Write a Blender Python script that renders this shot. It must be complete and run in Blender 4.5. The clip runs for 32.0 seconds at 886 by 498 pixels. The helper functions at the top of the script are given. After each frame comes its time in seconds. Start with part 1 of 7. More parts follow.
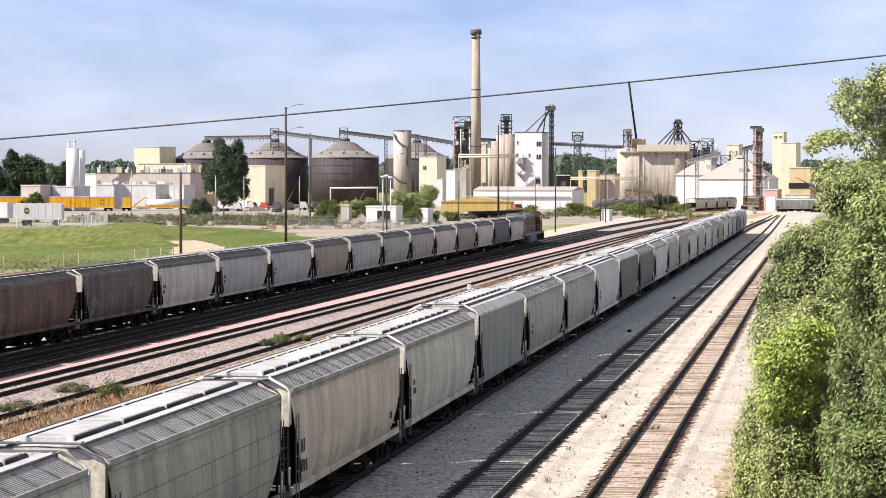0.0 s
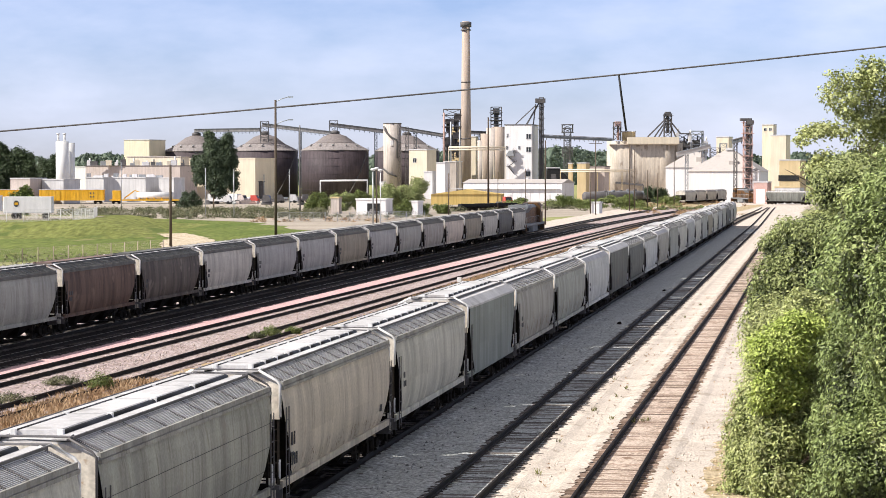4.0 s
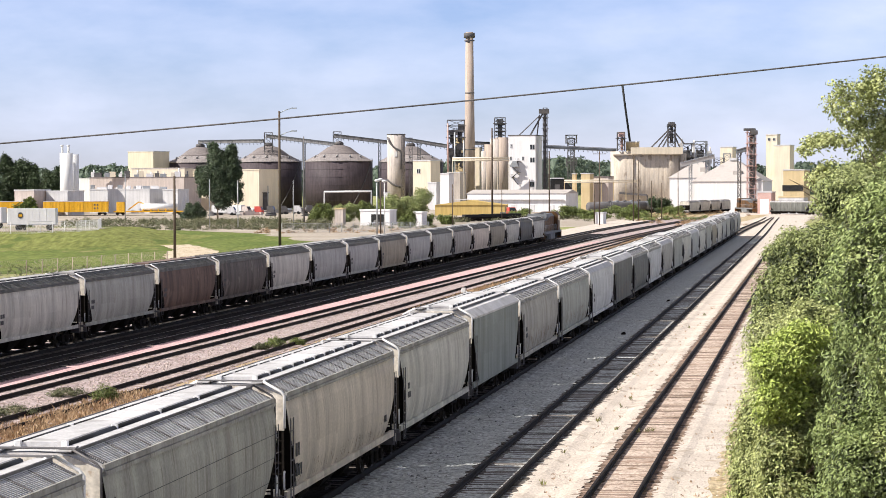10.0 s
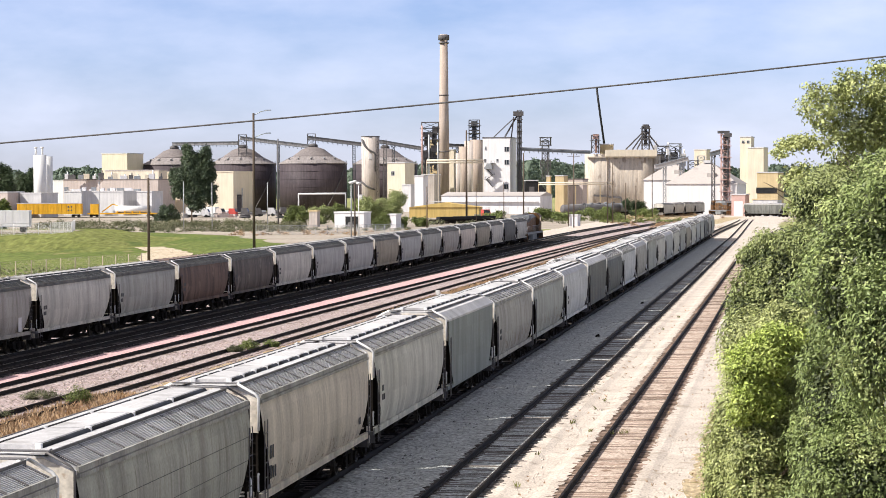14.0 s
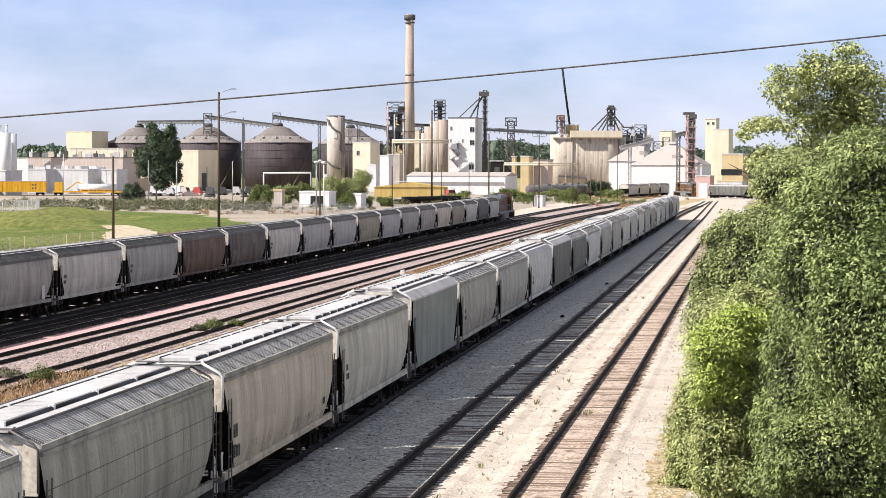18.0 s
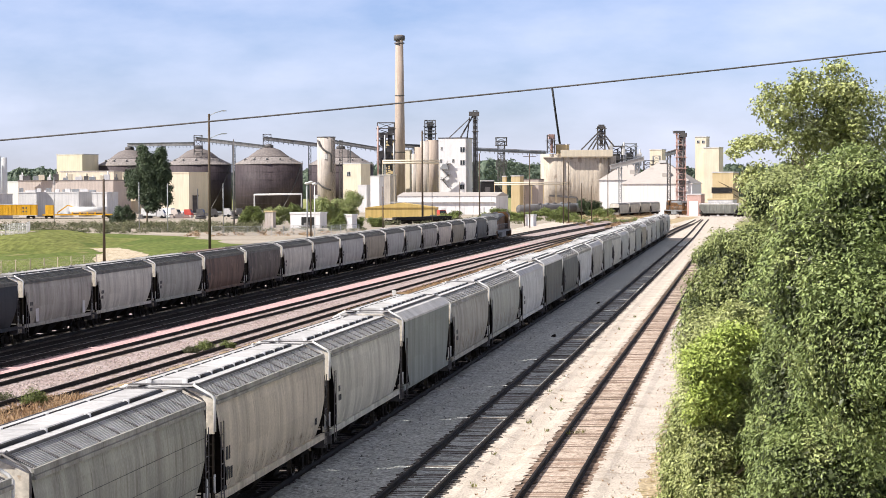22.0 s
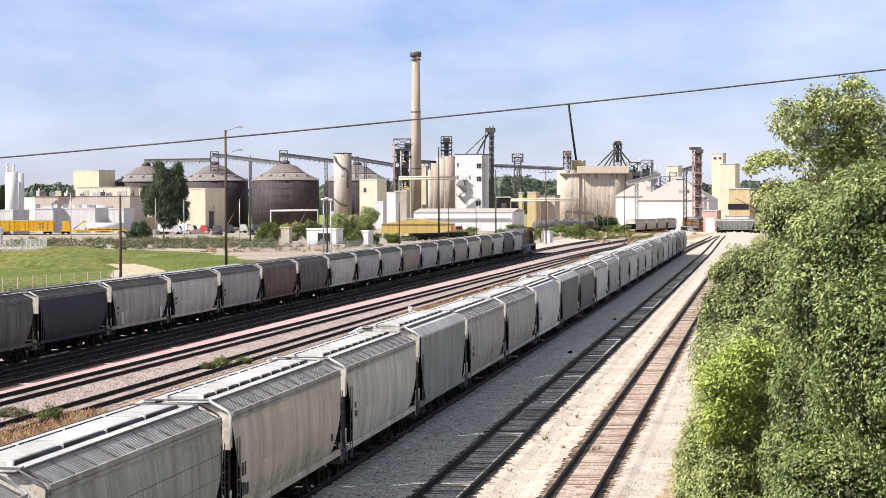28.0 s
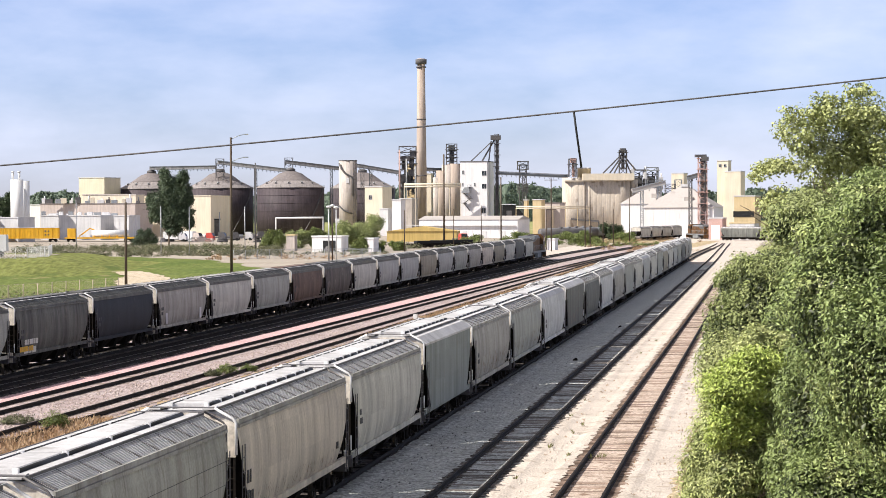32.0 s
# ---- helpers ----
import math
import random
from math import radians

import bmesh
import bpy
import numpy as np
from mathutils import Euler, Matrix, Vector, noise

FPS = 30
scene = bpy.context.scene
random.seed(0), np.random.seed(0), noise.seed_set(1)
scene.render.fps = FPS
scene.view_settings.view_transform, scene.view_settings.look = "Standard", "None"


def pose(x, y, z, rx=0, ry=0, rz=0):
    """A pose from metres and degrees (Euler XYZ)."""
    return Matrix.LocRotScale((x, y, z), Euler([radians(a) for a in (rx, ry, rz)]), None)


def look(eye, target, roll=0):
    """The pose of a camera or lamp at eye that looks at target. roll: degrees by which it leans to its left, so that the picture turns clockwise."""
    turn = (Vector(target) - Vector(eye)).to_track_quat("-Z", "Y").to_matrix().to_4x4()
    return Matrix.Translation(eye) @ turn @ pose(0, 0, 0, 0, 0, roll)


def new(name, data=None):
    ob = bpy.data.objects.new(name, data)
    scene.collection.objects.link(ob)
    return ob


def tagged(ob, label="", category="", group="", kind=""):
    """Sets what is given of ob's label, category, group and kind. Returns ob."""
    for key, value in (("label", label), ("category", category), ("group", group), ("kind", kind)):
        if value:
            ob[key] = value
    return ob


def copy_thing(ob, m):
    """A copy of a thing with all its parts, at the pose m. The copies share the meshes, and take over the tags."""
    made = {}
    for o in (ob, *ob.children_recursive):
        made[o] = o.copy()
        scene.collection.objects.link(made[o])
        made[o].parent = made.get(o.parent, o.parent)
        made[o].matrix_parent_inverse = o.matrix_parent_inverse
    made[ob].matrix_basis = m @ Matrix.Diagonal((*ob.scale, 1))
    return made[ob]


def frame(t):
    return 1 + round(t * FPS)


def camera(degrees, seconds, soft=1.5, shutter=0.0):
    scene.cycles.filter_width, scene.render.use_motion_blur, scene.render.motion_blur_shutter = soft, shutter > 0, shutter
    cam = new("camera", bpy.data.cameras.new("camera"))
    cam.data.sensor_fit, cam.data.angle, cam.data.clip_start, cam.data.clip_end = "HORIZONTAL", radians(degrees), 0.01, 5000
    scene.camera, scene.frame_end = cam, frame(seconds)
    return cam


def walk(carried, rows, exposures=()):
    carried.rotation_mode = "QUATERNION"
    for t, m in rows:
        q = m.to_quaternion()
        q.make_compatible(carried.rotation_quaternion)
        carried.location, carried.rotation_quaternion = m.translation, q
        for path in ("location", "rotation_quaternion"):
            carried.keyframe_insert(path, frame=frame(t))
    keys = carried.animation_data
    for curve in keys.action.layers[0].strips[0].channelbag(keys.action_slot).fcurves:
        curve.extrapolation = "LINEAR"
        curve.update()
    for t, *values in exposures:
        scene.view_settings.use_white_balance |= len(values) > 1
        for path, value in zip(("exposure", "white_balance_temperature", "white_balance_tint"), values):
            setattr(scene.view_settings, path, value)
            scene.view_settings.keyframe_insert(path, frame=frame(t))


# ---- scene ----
# The camera stands on an overpass, 9.7 m above the rails. +Y runs along the yard tracks.
EYE = Vector((0, 0, 9.709))


def aim(heading, down, lean):
    return Matrix.Translation(EYE) @ pose(0, 0, 0, 0, 0, -heading) @ pose(0, 0, 0, 90 - down) @ pose(0, 0, 0, 0, 0, -lean)


cam = camera(20.153, 32.0, soft=0.75)
walk(cam, [
    (0, aim(-8.7026, 1.5711, 0.0139)),
    (0.5, aim(-8.6726, 1.6189, -0.0019)),
    (1, aim(-8.6254, 1.6509, -0.0518)),
    (1.5, aim(-8.5703, 1.6661, 0.0137)),
    (2, aim(-8.5050, 1.6708, -0.0522)),
    (2.5, aim(-8.4077, 1.6749, -0.0659)),
    (3, aim(-8.3476, 1.6964, -0.0342)),
    (3.5, aim(-8.3675, 1.7436, 0.0298)),
    (5.5, aim(-8.8397, 1.7112, 0.0462)),
    (6, aim(-8.8231, 1.6531, 0.0747)),
    (6.5, aim(-8.7657, 1.5761, 0.0720)),
    (7, aim(-8.7497, 1.5079, 0.1295)),
    (7.5, aim(-8.7636, 1.4243, 0.1433)),
    (8, aim(-8.7919, 1.3681, 0.1738)),
    (8.5, aim(-8.7978, 1.3651, 0.2419)),
    (9, aim(-8.7578, 1.3885, 0.2885)),
    (9.5, aim(-8.6813, 1.4464, 0.2950)),
    (10, aim(-8.5658, 1.4936, 0.2008)),
    (10.5, aim(-8.4579, 1.5403, 0.1490)),
    (11, aim(-8.3691, 1.5701, 0.1496)),
    (11.5, aim(-8.2890, 1.5647, 0.1047)),
    (12, aim(-8.2339, 1.5430, 0.1160)),
    (12.5, aim(-8.2011, 1.5109, 0.1526)),
    (13, aim(-8.1572, 1.4692, 0.1961)),
    (13.5, aim(-8.0894, 1.4497, 0.1760)),
    (14, aim(-7.9748, 1.4442, 0.1720)),
    (14.5, aim(-7.8259, 1.4722, 0.1533)),
    (16.5, aim(-7.2105, 1.8509, -0.1368)),
    (17, aim(-7.1980, 1.8863, -0.1515)),
    (17.5, aim(-7.1982, 1.8883, -0.1475)),
    (18, aim(-7.1684, 1.9043, -0.1444)),
    (18.5, aim(-7.0880, 1.9359, -0.0869)),
    (19, aim(-6.9659, 1.9579, -0.1129)),
    (19.5, aim(-6.8469, 1.9556, -0.0625)),
    (20, aim(-6.7661, 1.8962, -0.0482)),
    (20.5, aim(-6.7502, 1.7922, -0.1264)),
    (21, aim(-6.8065, 1.6802, -0.0129)),
    (21.5, aim(-6.8686, 1.5613, 0.0720)),
    (22, aim(-6.9648, 1.4398, 0.2770)),
    (22.5, aim(-7.0765, 1.3331, 0.3720)),
    (23, aim(-7.1936, 1.2479, 0.5811)),
    (23.5, aim(-7.2914, 1.1940, 0.5649)),
    (24, aim(-7.3462, 1.1494, 0.5634)),
    (24.5, aim(-7.3721, 1.1418, 0.6463)),
    (25, aim(-7.3631, 1.1538, 0.5310)),
    (25.5, aim(-7.3322, 1.1845, 0.6096)),
    (27.5, aim(-7.3008, 1.1581, 0.3184)),
    (28, aim(-7.3363, 1.0657, 0.2361)),
    (28.5, aim(-7.4037, 0.9951, 0.2084)),
    (29, aim(-7.4406, 0.9352, 0.2160)),
    (29.5, aim(-7.4785, 0.9107, 0.2337)),
    (30, aim(-7.4761, 0.8953, 0.2315)),
    (30.5, aim(-7.4491, 0.8757, 0.1972)),
    (31, aim(-7.4430, 0.8732, 0.2365)),
    (31.5, aim(-7.4404, 0.8756, 0.2158)),
    (32, aim(-7.4565, 0.8954, 0.2320)),
])


# ---- world, sun, exposure ----
SUN_DIR = Vector((-0.66, -0.32, 0.66)).normalized()
scene.view_settings.exposure = 0.67
world = bpy.data.worlds.new("sky")
scene.world = world
world.use_nodes = True
wn, wl = world.node_tree.nodes, world.node_tree.links
bg = wn["Background"]
sky = wn.new("ShaderNodeTexSky")
sky.sky_type, sky.sun_disc = "NISHITA", False
sky.sun_elevation = math.asin(SUN_DIR.z)
sky.sun_rotation = math.atan2(SUN_DIR.x, SUN_DIR.y)
sky.air_density, sky.dust_density, sky.ozone_density = 1.0, 0.2, 3.0
# thin streaky cloud over the blue
tc, mp = wn.new("ShaderNodeTexCoord"), wn.new("ShaderNodeMapping")
mp.inputs["Scale"].default_value = (6, 6, 17)
cl = wn.new("ShaderNodeTexNoise")
cl.inputs["Scale"].default_value, cl.inputs["Detail"].default_value, cl.inputs["Roughness"].default_value = 1.6, 6, 0.55
ramp = wn.new("ShaderNodeValToRGB")
ramp.color_ramp.elements[0].position, ramp.color_ramp.elements[1].position = 0.36, 0.98
mixc = wn.new("ShaderNodeMix")
mixc.data_type = "RGBA"
mixc.inputs[7].default_value = (11.6, 12.2, 15.2, 1)
wl.new(tc.outputs["Generated"], mp.inputs["Vector"])
wl.new(mp.outputs["Vector"], cl.inputs["Vector"])
wl.new(cl.outputs["Fac"], ramp.inputs["Fac"])
# the cover thickens overhead, so that the light from above is neutral
sep, high = wn.new("ShaderNodeSeparateXYZ"), wn.new("ShaderNodeMapRange")
high.inputs["From Min"].default_value, high.inputs["From Max"].default_value = 0.05, 0.45
high.inputs["To Max"].default_value = 0.75
over = wn.new("ShaderNodeMix")
over.data_type = "RGBA"
over.inputs[7].default_value = (6.0, 5.75, 5.6, 1)
wl.new(tc.outputs["Generated"], sep.inputs["Vector"])
wl.new(sep.outputs["Z"], high.inputs["Value"])
wl.new(high.outputs["Result"], over.inputs[0])
wl.new(ramp.outputs["Color"], mixc.inputs[0])
wl.new(mixc.outputs[2], over.inputs[6])
tint = wn.new("ShaderNodeMix")
tint.data_type, tint.blend_type = "RGBA", "MULTIPLY"
tint.inputs["Factor"].default_value = 1.0
tint.inputs[7].default_value = (1.12, 1.20, 1.84, 1)
wl.new(sky.outputs["Color"], tint.inputs[6])
wl.new(tint.outputs[2], mixc.inputs[6])
wl.new(over.outputs[2], bg.inputs["Color"])
bg.inputs["Strength"].default_value = 0.052
sun = new("sun", bpy.data.lights.new("sun", "SUN"))
sun.data.energy, sun.data.angle, sun.data.color = 4.8, radians(0.53), (1.0, 0.95, 0.87)
sun.matrix_world = look((0, 0, 60), Vector((0, 0, 60)) - SUN_DIR)


# ---- materials ----
def surface(name, a, b, scale=1.0, fine=12.0, rough=0.8, metal=0.0, bump=0.3, streak=0.0, rand=0.0, spot=None, spot_at=0.62, stretch=(1, 1, 1), island=False, grain=(0.78, 1.14), plates=0.0):
    """Two colours mixed by noise at two scales, optional vertical streaks, a third spotty colour, and a variation from piece to piece."""
    m = bpy.data.materials.new(name)
    m.use_nodes = True
    n, l = m.node_tree.nodes, m.node_tree.links
    bs = n["Principled BSDF"]
    co, mp = n.new("ShaderNodeTexCoord"), n.new("ShaderNodeMapping")
    mp.inputs["Scale"].default_value = stretch
    l.new(co.outputs["Object"], mp.inputs["Vector"])

    def noise_at(s, vec, detail=4.0):
        t = n.new("ShaderNodeTexNoise")
        t.inputs["Scale"].default_value, t.inputs["Detail"].default_value = s, detail
        l.new(vec, t.inputs["Vector"])
        return t.outputs["Fac"]

    def mix(fac, x, y, blend="MIX"):
        k = n.new("ShaderNodeMix")
        k.data_type, k.blend_type = "RGBA", blend
        for sock, v in (("Factor", fac), ("A", x), ("B", y)):
            s = k.inputs[sock] if sock == "Factor" else k.inputs[6 if sock == "A" else 7]
            if isinstance(v, (tuple, float, int)):
                s.default_value = (*v, 1) if isinstance(v, tuple) else v
            else:
                l.new(v, s)
        return k.outputs[2]

    def ramp(fac, lo, hi):
        k = n.new("ShaderNodeMapRange")
        k.inputs["From Min"].default_value, k.inputs["From Max"].default_value = lo, hi
        l.new(fac, k.inputs["Value"])
        return k.outputs["Result"]

    big, small = noise_at(scale, mp.outputs["Vector"]), noise_at(fine, mp.outputs["Vector"], 3.0)
    col = mix(ramp(big, 0.3, 0.7), a, b)
    col = mix(1.0, col, mix(ramp(small, 0.3, 0.7), (grain[0],) * 3, (grain[1],) * 3), "MULTIPLY")
    if streak:
        sm = n.new("ShaderNodeMapping")
        sm.inputs["Scale"].default_value = (0.9, 0.9, 0.07)
        l.new(co.outputs["Object"], sm.inputs["Vector"])
        st = noise_at(1.6, sm.outputs["Vector"], 5.0)
        dark = mix(ramp(st, 0.36, 0.62), (1 - streak,) * 3, (1.08, 1.08, 1.08))
        col = mix(1.0, col, dark, "MULTIPLY")
        nm = n.new("ShaderNodeMapping")
        nm.inputs["Scale"].default_value = (2.6, 2.6, 0.16)
        l.new(co.outputs["Object"], nm.inputs["Vector"])
        thin = noise_at(1.2, nm.outputs["Vector"], 4.0)
        col = mix(1.0, col, mix(ramp(thin, 0.57, 0.78), (1.0, 1.0, 1.0), (1 - streak * 0.85, 1 - streak, 1 - streak * 1.12)), "MULTIPLY")
    if streak >= 0.15:
        fm = n.new("ShaderNodeMapping")
        fm.inputs["Scale"].default_value = (5.0, 5.0, 0.35)
        l.new(co.outputs["Object"], fm.inputs["Vector"])
        run = noise_at(1.5, fm.outputs["Vector"], 6.0)
        col = mix(1.0, col, mix(ramp(run, 0.56, 0.70), (1.0, 1.0, 1.0), (1 - streak * 1.1, 1 - streak * 1.2, 1 - streak * 1.3)), "MULTIPLY")
        col = mix(1.0, col, mix(ramp(run, 0.30, 0.42), (1.12, 1.12, 1.11), (1.0, 1.0, 1.0)), "MULTIPLY")
    if plates:
        pm, sn, wh = n.new("ShaderNodeMapping"), n.new("ShaderNodeVectorMath"), n.new("ShaderNodeTexWhiteNoise")
        pm.inputs["Scale"].default_value = (0.2, 0.61, 0.9)
        sn.operation = "FLOOR"
        l.new(co.outputs["Object"], pm.inputs["Vector"])
        l.new(pm.outputs["Vector"], sn.inputs[0])
        l.new(sn.outputs["Vector"], wh.inputs["Vector"])
        col = mix(1.0, col, mix(wh.outputs["Value"], (1 - plates,) * 3, (1 + plates,) * 3), "MULTIPLY")
    if spot:
        sp = noise_at(scale * 2.7, mp.outputs["Vector"], 6.0)
        col = mix(ramp(sp, spot_at, spot_at + 0.08), col, spot)
    if rand:
        src = n.new("ShaderNodeNewGeometry").outputs["Random Per Island"] if island else n.new("ShaderNodeObjectInfo").outputs["Random"]
        v = mix(src, (1 - rand,) * 3, (1 + rand,) * 3)
        col = mix(1.0, col, v, "MULTIPLY")
    l.new(col, bs.inputs["Base Color"])
    bs.inputs["Roughness"].default_value, bs.inputs["Metallic"].default_value = rough, metal
    bs.inputs["Specular IOR Level"].default_value = 0.06 if rough >= 0.85 else 0.2
    if bump:
        bp = n.new("ShaderNodeBump")
        bp.inputs["Strength"].default_value, bp.inputs["Distance"].default_value = bump, 0.6 / fine
        l.new(small, bp.inputs["Height"])
        l.new(bp.outputs["Normal"], bs.inputs["Normal"])
    return m


M = {}
M["ground"] = surface("ground", (0.20, 0.24, 0.07), (0.34, 0.31, 0.17), 0.01, 0.35, 0.95, bump=0.2)
M["grass"] = surface("grass", (0.095, 0.130, 0.032), (0.165, 0.190, 0.055), 0.09, 1.1, 0.9, bump=0.6, grain=(0.66, 1.28), stretch=(1, 0.22, 1), spot=(0.215, 0.20, 0.085), spot_at=0.62)
M["mown"] = surface("mown yellow-green grass", (0.135, 0.155, 0.042), (0.205, 0.215, 0.070), 0.07, 1.1, 0.9, bump=0.6, grain=(0.66, 1.28), stretch=(1, 0.22, 1), spot=(0.100, 0.128, 0.036), spot_at=0.58)
M["ballast"] = surface("pale gravel", (0.475, 0.41, 0.355), (0.62, 0.545, 0.48), 0.35, 12.0, 0.95, bump=1.0, spot=(0.40, 0.34, 0.285), spot_at=0.58, grain=(0.72, 1.24))
M["pink"] = surface("pink quartzite ballast", (0.54, 0.345, 0.345), (0.60, 0.41, 0.405), 0.3, 7.0, 0.95, bump=1.0, grain=(0.65, 1.3))
M["mixed"] = surface("mixed grey pink ballast", (0.335, 0.262, 0.252), (0.43, 0.36, 0.35), 0.5, 5.5, 0.95, bump=1.0, spot=(0.22, 0.165, 0.14), spot_at=0.6, grain=(0.45, 1.5))
M["cinder"] = surface("grey cinder gravel", (0.38, 0.395, 0.385), (0.52, 0.53, 0.515), 0.9, 7.0, 0.95, bump=1.0, spot=(0.28, 0.28, 0.27), spot_at=0.56, grain=(0.42, 1.5))
# black stands in for the trains' shadow on the ballast
M["shadowbed"] = surface("ballast painted shadow-black", (0.014, 0.012, 0.012), (0.03, 0.026, 0.025), 0.5, 6.0, 0.95, bump=1.0, grain=(0.5, 1.4))
M["strip"] = surface("dry grass strip", (0.36, 0.25, 0.14), (0.44, 0.34, 0.21), 0.5, 4.0, 0.95, bump=0.8, spot=(0.24, 0.22, 0.10), spot_at=0.6)
M["stonegrey"] = surface("grey stones", (0.30, 0.30, 0.295), (0.46, 0.46, 0.45), 3.0, 9.0, 0.95, bump=0.2, rand=0.5, island=True)
M["stone"] = surface("pink and white stones", (0.34, 0.26, 0.23), (0.44, 0.38, 0.345), 3.0, 9.0, 0.95, bump=0.2, rand=0.35, island=True)
M["dirt"] = surface("bare sandy dirt", (0.52, 0.42, 0.30), (0.62, 0.53, 0.41), 0.3, 2.0, 0.95, bump=0.8, spot=(0.27, 0.22, 0.14), spot_at=0.56, grain=(0.6, 1.2))
M["lot"] = surface("pale gravel lot", (0.31, 0.265, 0.22), (0.42, 0.37, 0.31), 0.05, 1.2, 0.95, bump=0.3, spot=(0.36, 0.34, 0.26))
M["tie"] = surface("weathered tie", (0.17, 0.12, 0.095), (0.35, 0.26, 0.21), 2.0, 20.0, 0.9, bump=0.5, rand=0.5, stretch=(0.4, 3, 3))
M["tie_dark"] = surface("creosoted tie", (0.095, 0.083, 0.076), (0.175, 0.152, 0.138), 2.0, 20.0, 0.85, bump=0.5, rand=0.35, stretch=(0.4, 3, 3))
M["tie_dusty"] = surface("dusty tie", (0.22, 0.17, 0.145), (0.34, 0.27, 0.23), 2.0, 16.0, 0.95, bump=0.5, rand=0.35, stretch=(0.4, 3, 3))
M["rail"] = surface("rusty rail steel", (0.010, 0.008, 0.007), (0.022, 0.016, 0.013), 3.0, 30.0, 0.75, 0.1, bump=0.1)
M["railhead"] = surface("worn rail head", (0.30, 0.27, 0.25), (0.42, 0.40, 0.38), 3.0, 30.0, 0.35, 0.9, bump=0.05)
M["dry"] = surface("dry weeds", (0.33, 0.205, 0.12), (0.41, 0.30, 0.19), 0.8, 6.0, 0.9, bump=0.0, rand=0.35, island=True)
M["weed"] = surface("green weeds", (0.13, 0.145, 0.045), (0.21, 0.205, 0.085), 0.8, 6.0, 0.9, bump=0.0, rand=0.4, island=True)
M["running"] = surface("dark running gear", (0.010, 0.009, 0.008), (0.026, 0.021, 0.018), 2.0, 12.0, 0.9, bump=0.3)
# near-black holds the shade of the recessed wagon ends
M["slope"] = surface("shade-black slope sheet", (0.014, 0.012, 0.011), (0.036, 0.029, 0.024), 0.8, 8.0, 0.9, bump=0.2)
M["wheel"] = surface("wheel steel", (0.04, 0.035, 0.03), (0.09, 0.075, 0.06), 3.0, 14.0, 0.6, 0.5, bump=0.2)
M["black"] = surface("black paint", (0.015, 0.015, 0.016), (0.03, 0.03, 0.03), 2.0, 20.0, 0.6, bump=0.1)
M["white"] = surface("weathered white steel", (0.64, 0.635, 0.63), (0.70, 0.695, 0.69), 0.7, 10.0, 0.55, bump=0.03, streak=0.03, grain=(0.92, 1.05))
M["endcream"] = surface("cream end paint", (0.66, 0.60, 0.52), (0.74, 0.68, 0.60), 1.1, 9.0, 0.7, bump=0.1, streak=0.16, spot=(0.40, 0.29, 0.20), spot_at=0.64)
M["dust"] = surface("brown dust between ties", (0.42, 0.33, 0.27), (0.56, 0.455, 0.385), 0.8, 9.0, 0.95, bump=1.0, spot=(0.24, 0.165, 0.125), spot_at=0.58, grain=(0.55, 1.35))
M["verge"] = surface("dead grass verge", (0.40, 0.30, 0.18), (0.50, 0.41, 0.28), 0.5, 5.0, 0.95, bump=1.0, spot=(0.25, 0.21, 0.10), spot_at=0.55, grain=(0.5, 1.4))
M["scuff"] = surface("rusty grime", (0.20, 0.155, 0.12), (0.33, 0.265, 0.215), 1.5, 12.0, 0.9, bump=0)
M["chalk"] = surface("pale rain wash", (0.40, 0.385, 0.34), (0.50, 0.48, 0.43), 1.5, 12.0, 0.9, bump=0)
M["housing"] = surface("dusty conveyor housing", (0.19, 0.185, 0.19), (0.28, 0.27, 0.275), 0.4, 4.0, 0.8, bump=0.03, streak=0.2)
M["roofskirt"] = surface("dusty pale tank roof", (0.24, 0.215, 0.21), (0.32, 0.285, 0.275), 0.15, 2.0, 0.8, bump=0.1, streak=0.15)
M["concrete"] = surface("weathered concrete", (0.45, 0.395, 0.36), (0.55, 0.49, 0.45), 0.15, 3.0, 0.9, bump=0.02, streak=0.17, grain=(0.9, 1.06))
M["silo"] = surface("stained elevator concrete", (0.46, 0.395, 0.325), (0.58, 0.515, 0.44), 0.22, 3.0, 0.9, bump=0.02, streak=0.13, spot=(0.33, 0.275, 0.225), spot_at=0.60, grain=(0.88, 1.08), stretch=(1, 1, 0.5))
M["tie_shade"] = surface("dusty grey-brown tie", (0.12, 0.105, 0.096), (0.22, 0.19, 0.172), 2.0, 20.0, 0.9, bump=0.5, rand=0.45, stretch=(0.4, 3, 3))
M["galv"] = surface("galvanised steel", (0.33, 0.34, 0.35), (0.45, 0.46, 0.47), 1.5, 12.0, 0.5, 0.6, bump=0.1, rand=0.1)
M["wood"] = surface("weathered pole wood", (0.075, 0.058, 0.046), (0.145, 0.112, 0.088), 1.0, 14.0, 0.9, bump=0.4, stretch=(6, 6, 0.4))
M["bark"] = surface("bark", (0.10, 0.075, 0.055), (0.17, 0.13, 0.10), 2.0, 12.0, 0.9, bump=0.8)
M["cream"] = surface("cream painted cladding", (0.67, 0.585, 0.455), (0.73, 0.645, 0.51), 0.2, 4.0, 0.7, bump=0.01, streak=0.04, grain=(0.95, 1.04))
M["yellow"] = surface("ochre metal cladding", (0.50, 0.36, 0.125), (0.56, 0.41, 0.16), 0.2, 4.0, 0.7, bump=0.01, streak=0.1, grain=(0.95, 1.04))
M["tan"] = surface("tan cladding", (0.52, 0.40, 0.22), (0.58, 0.46, 0.28), 0.2, 4.0, 0.75, bump=0.01, streak=0.04, grain=(0.95, 1.04))
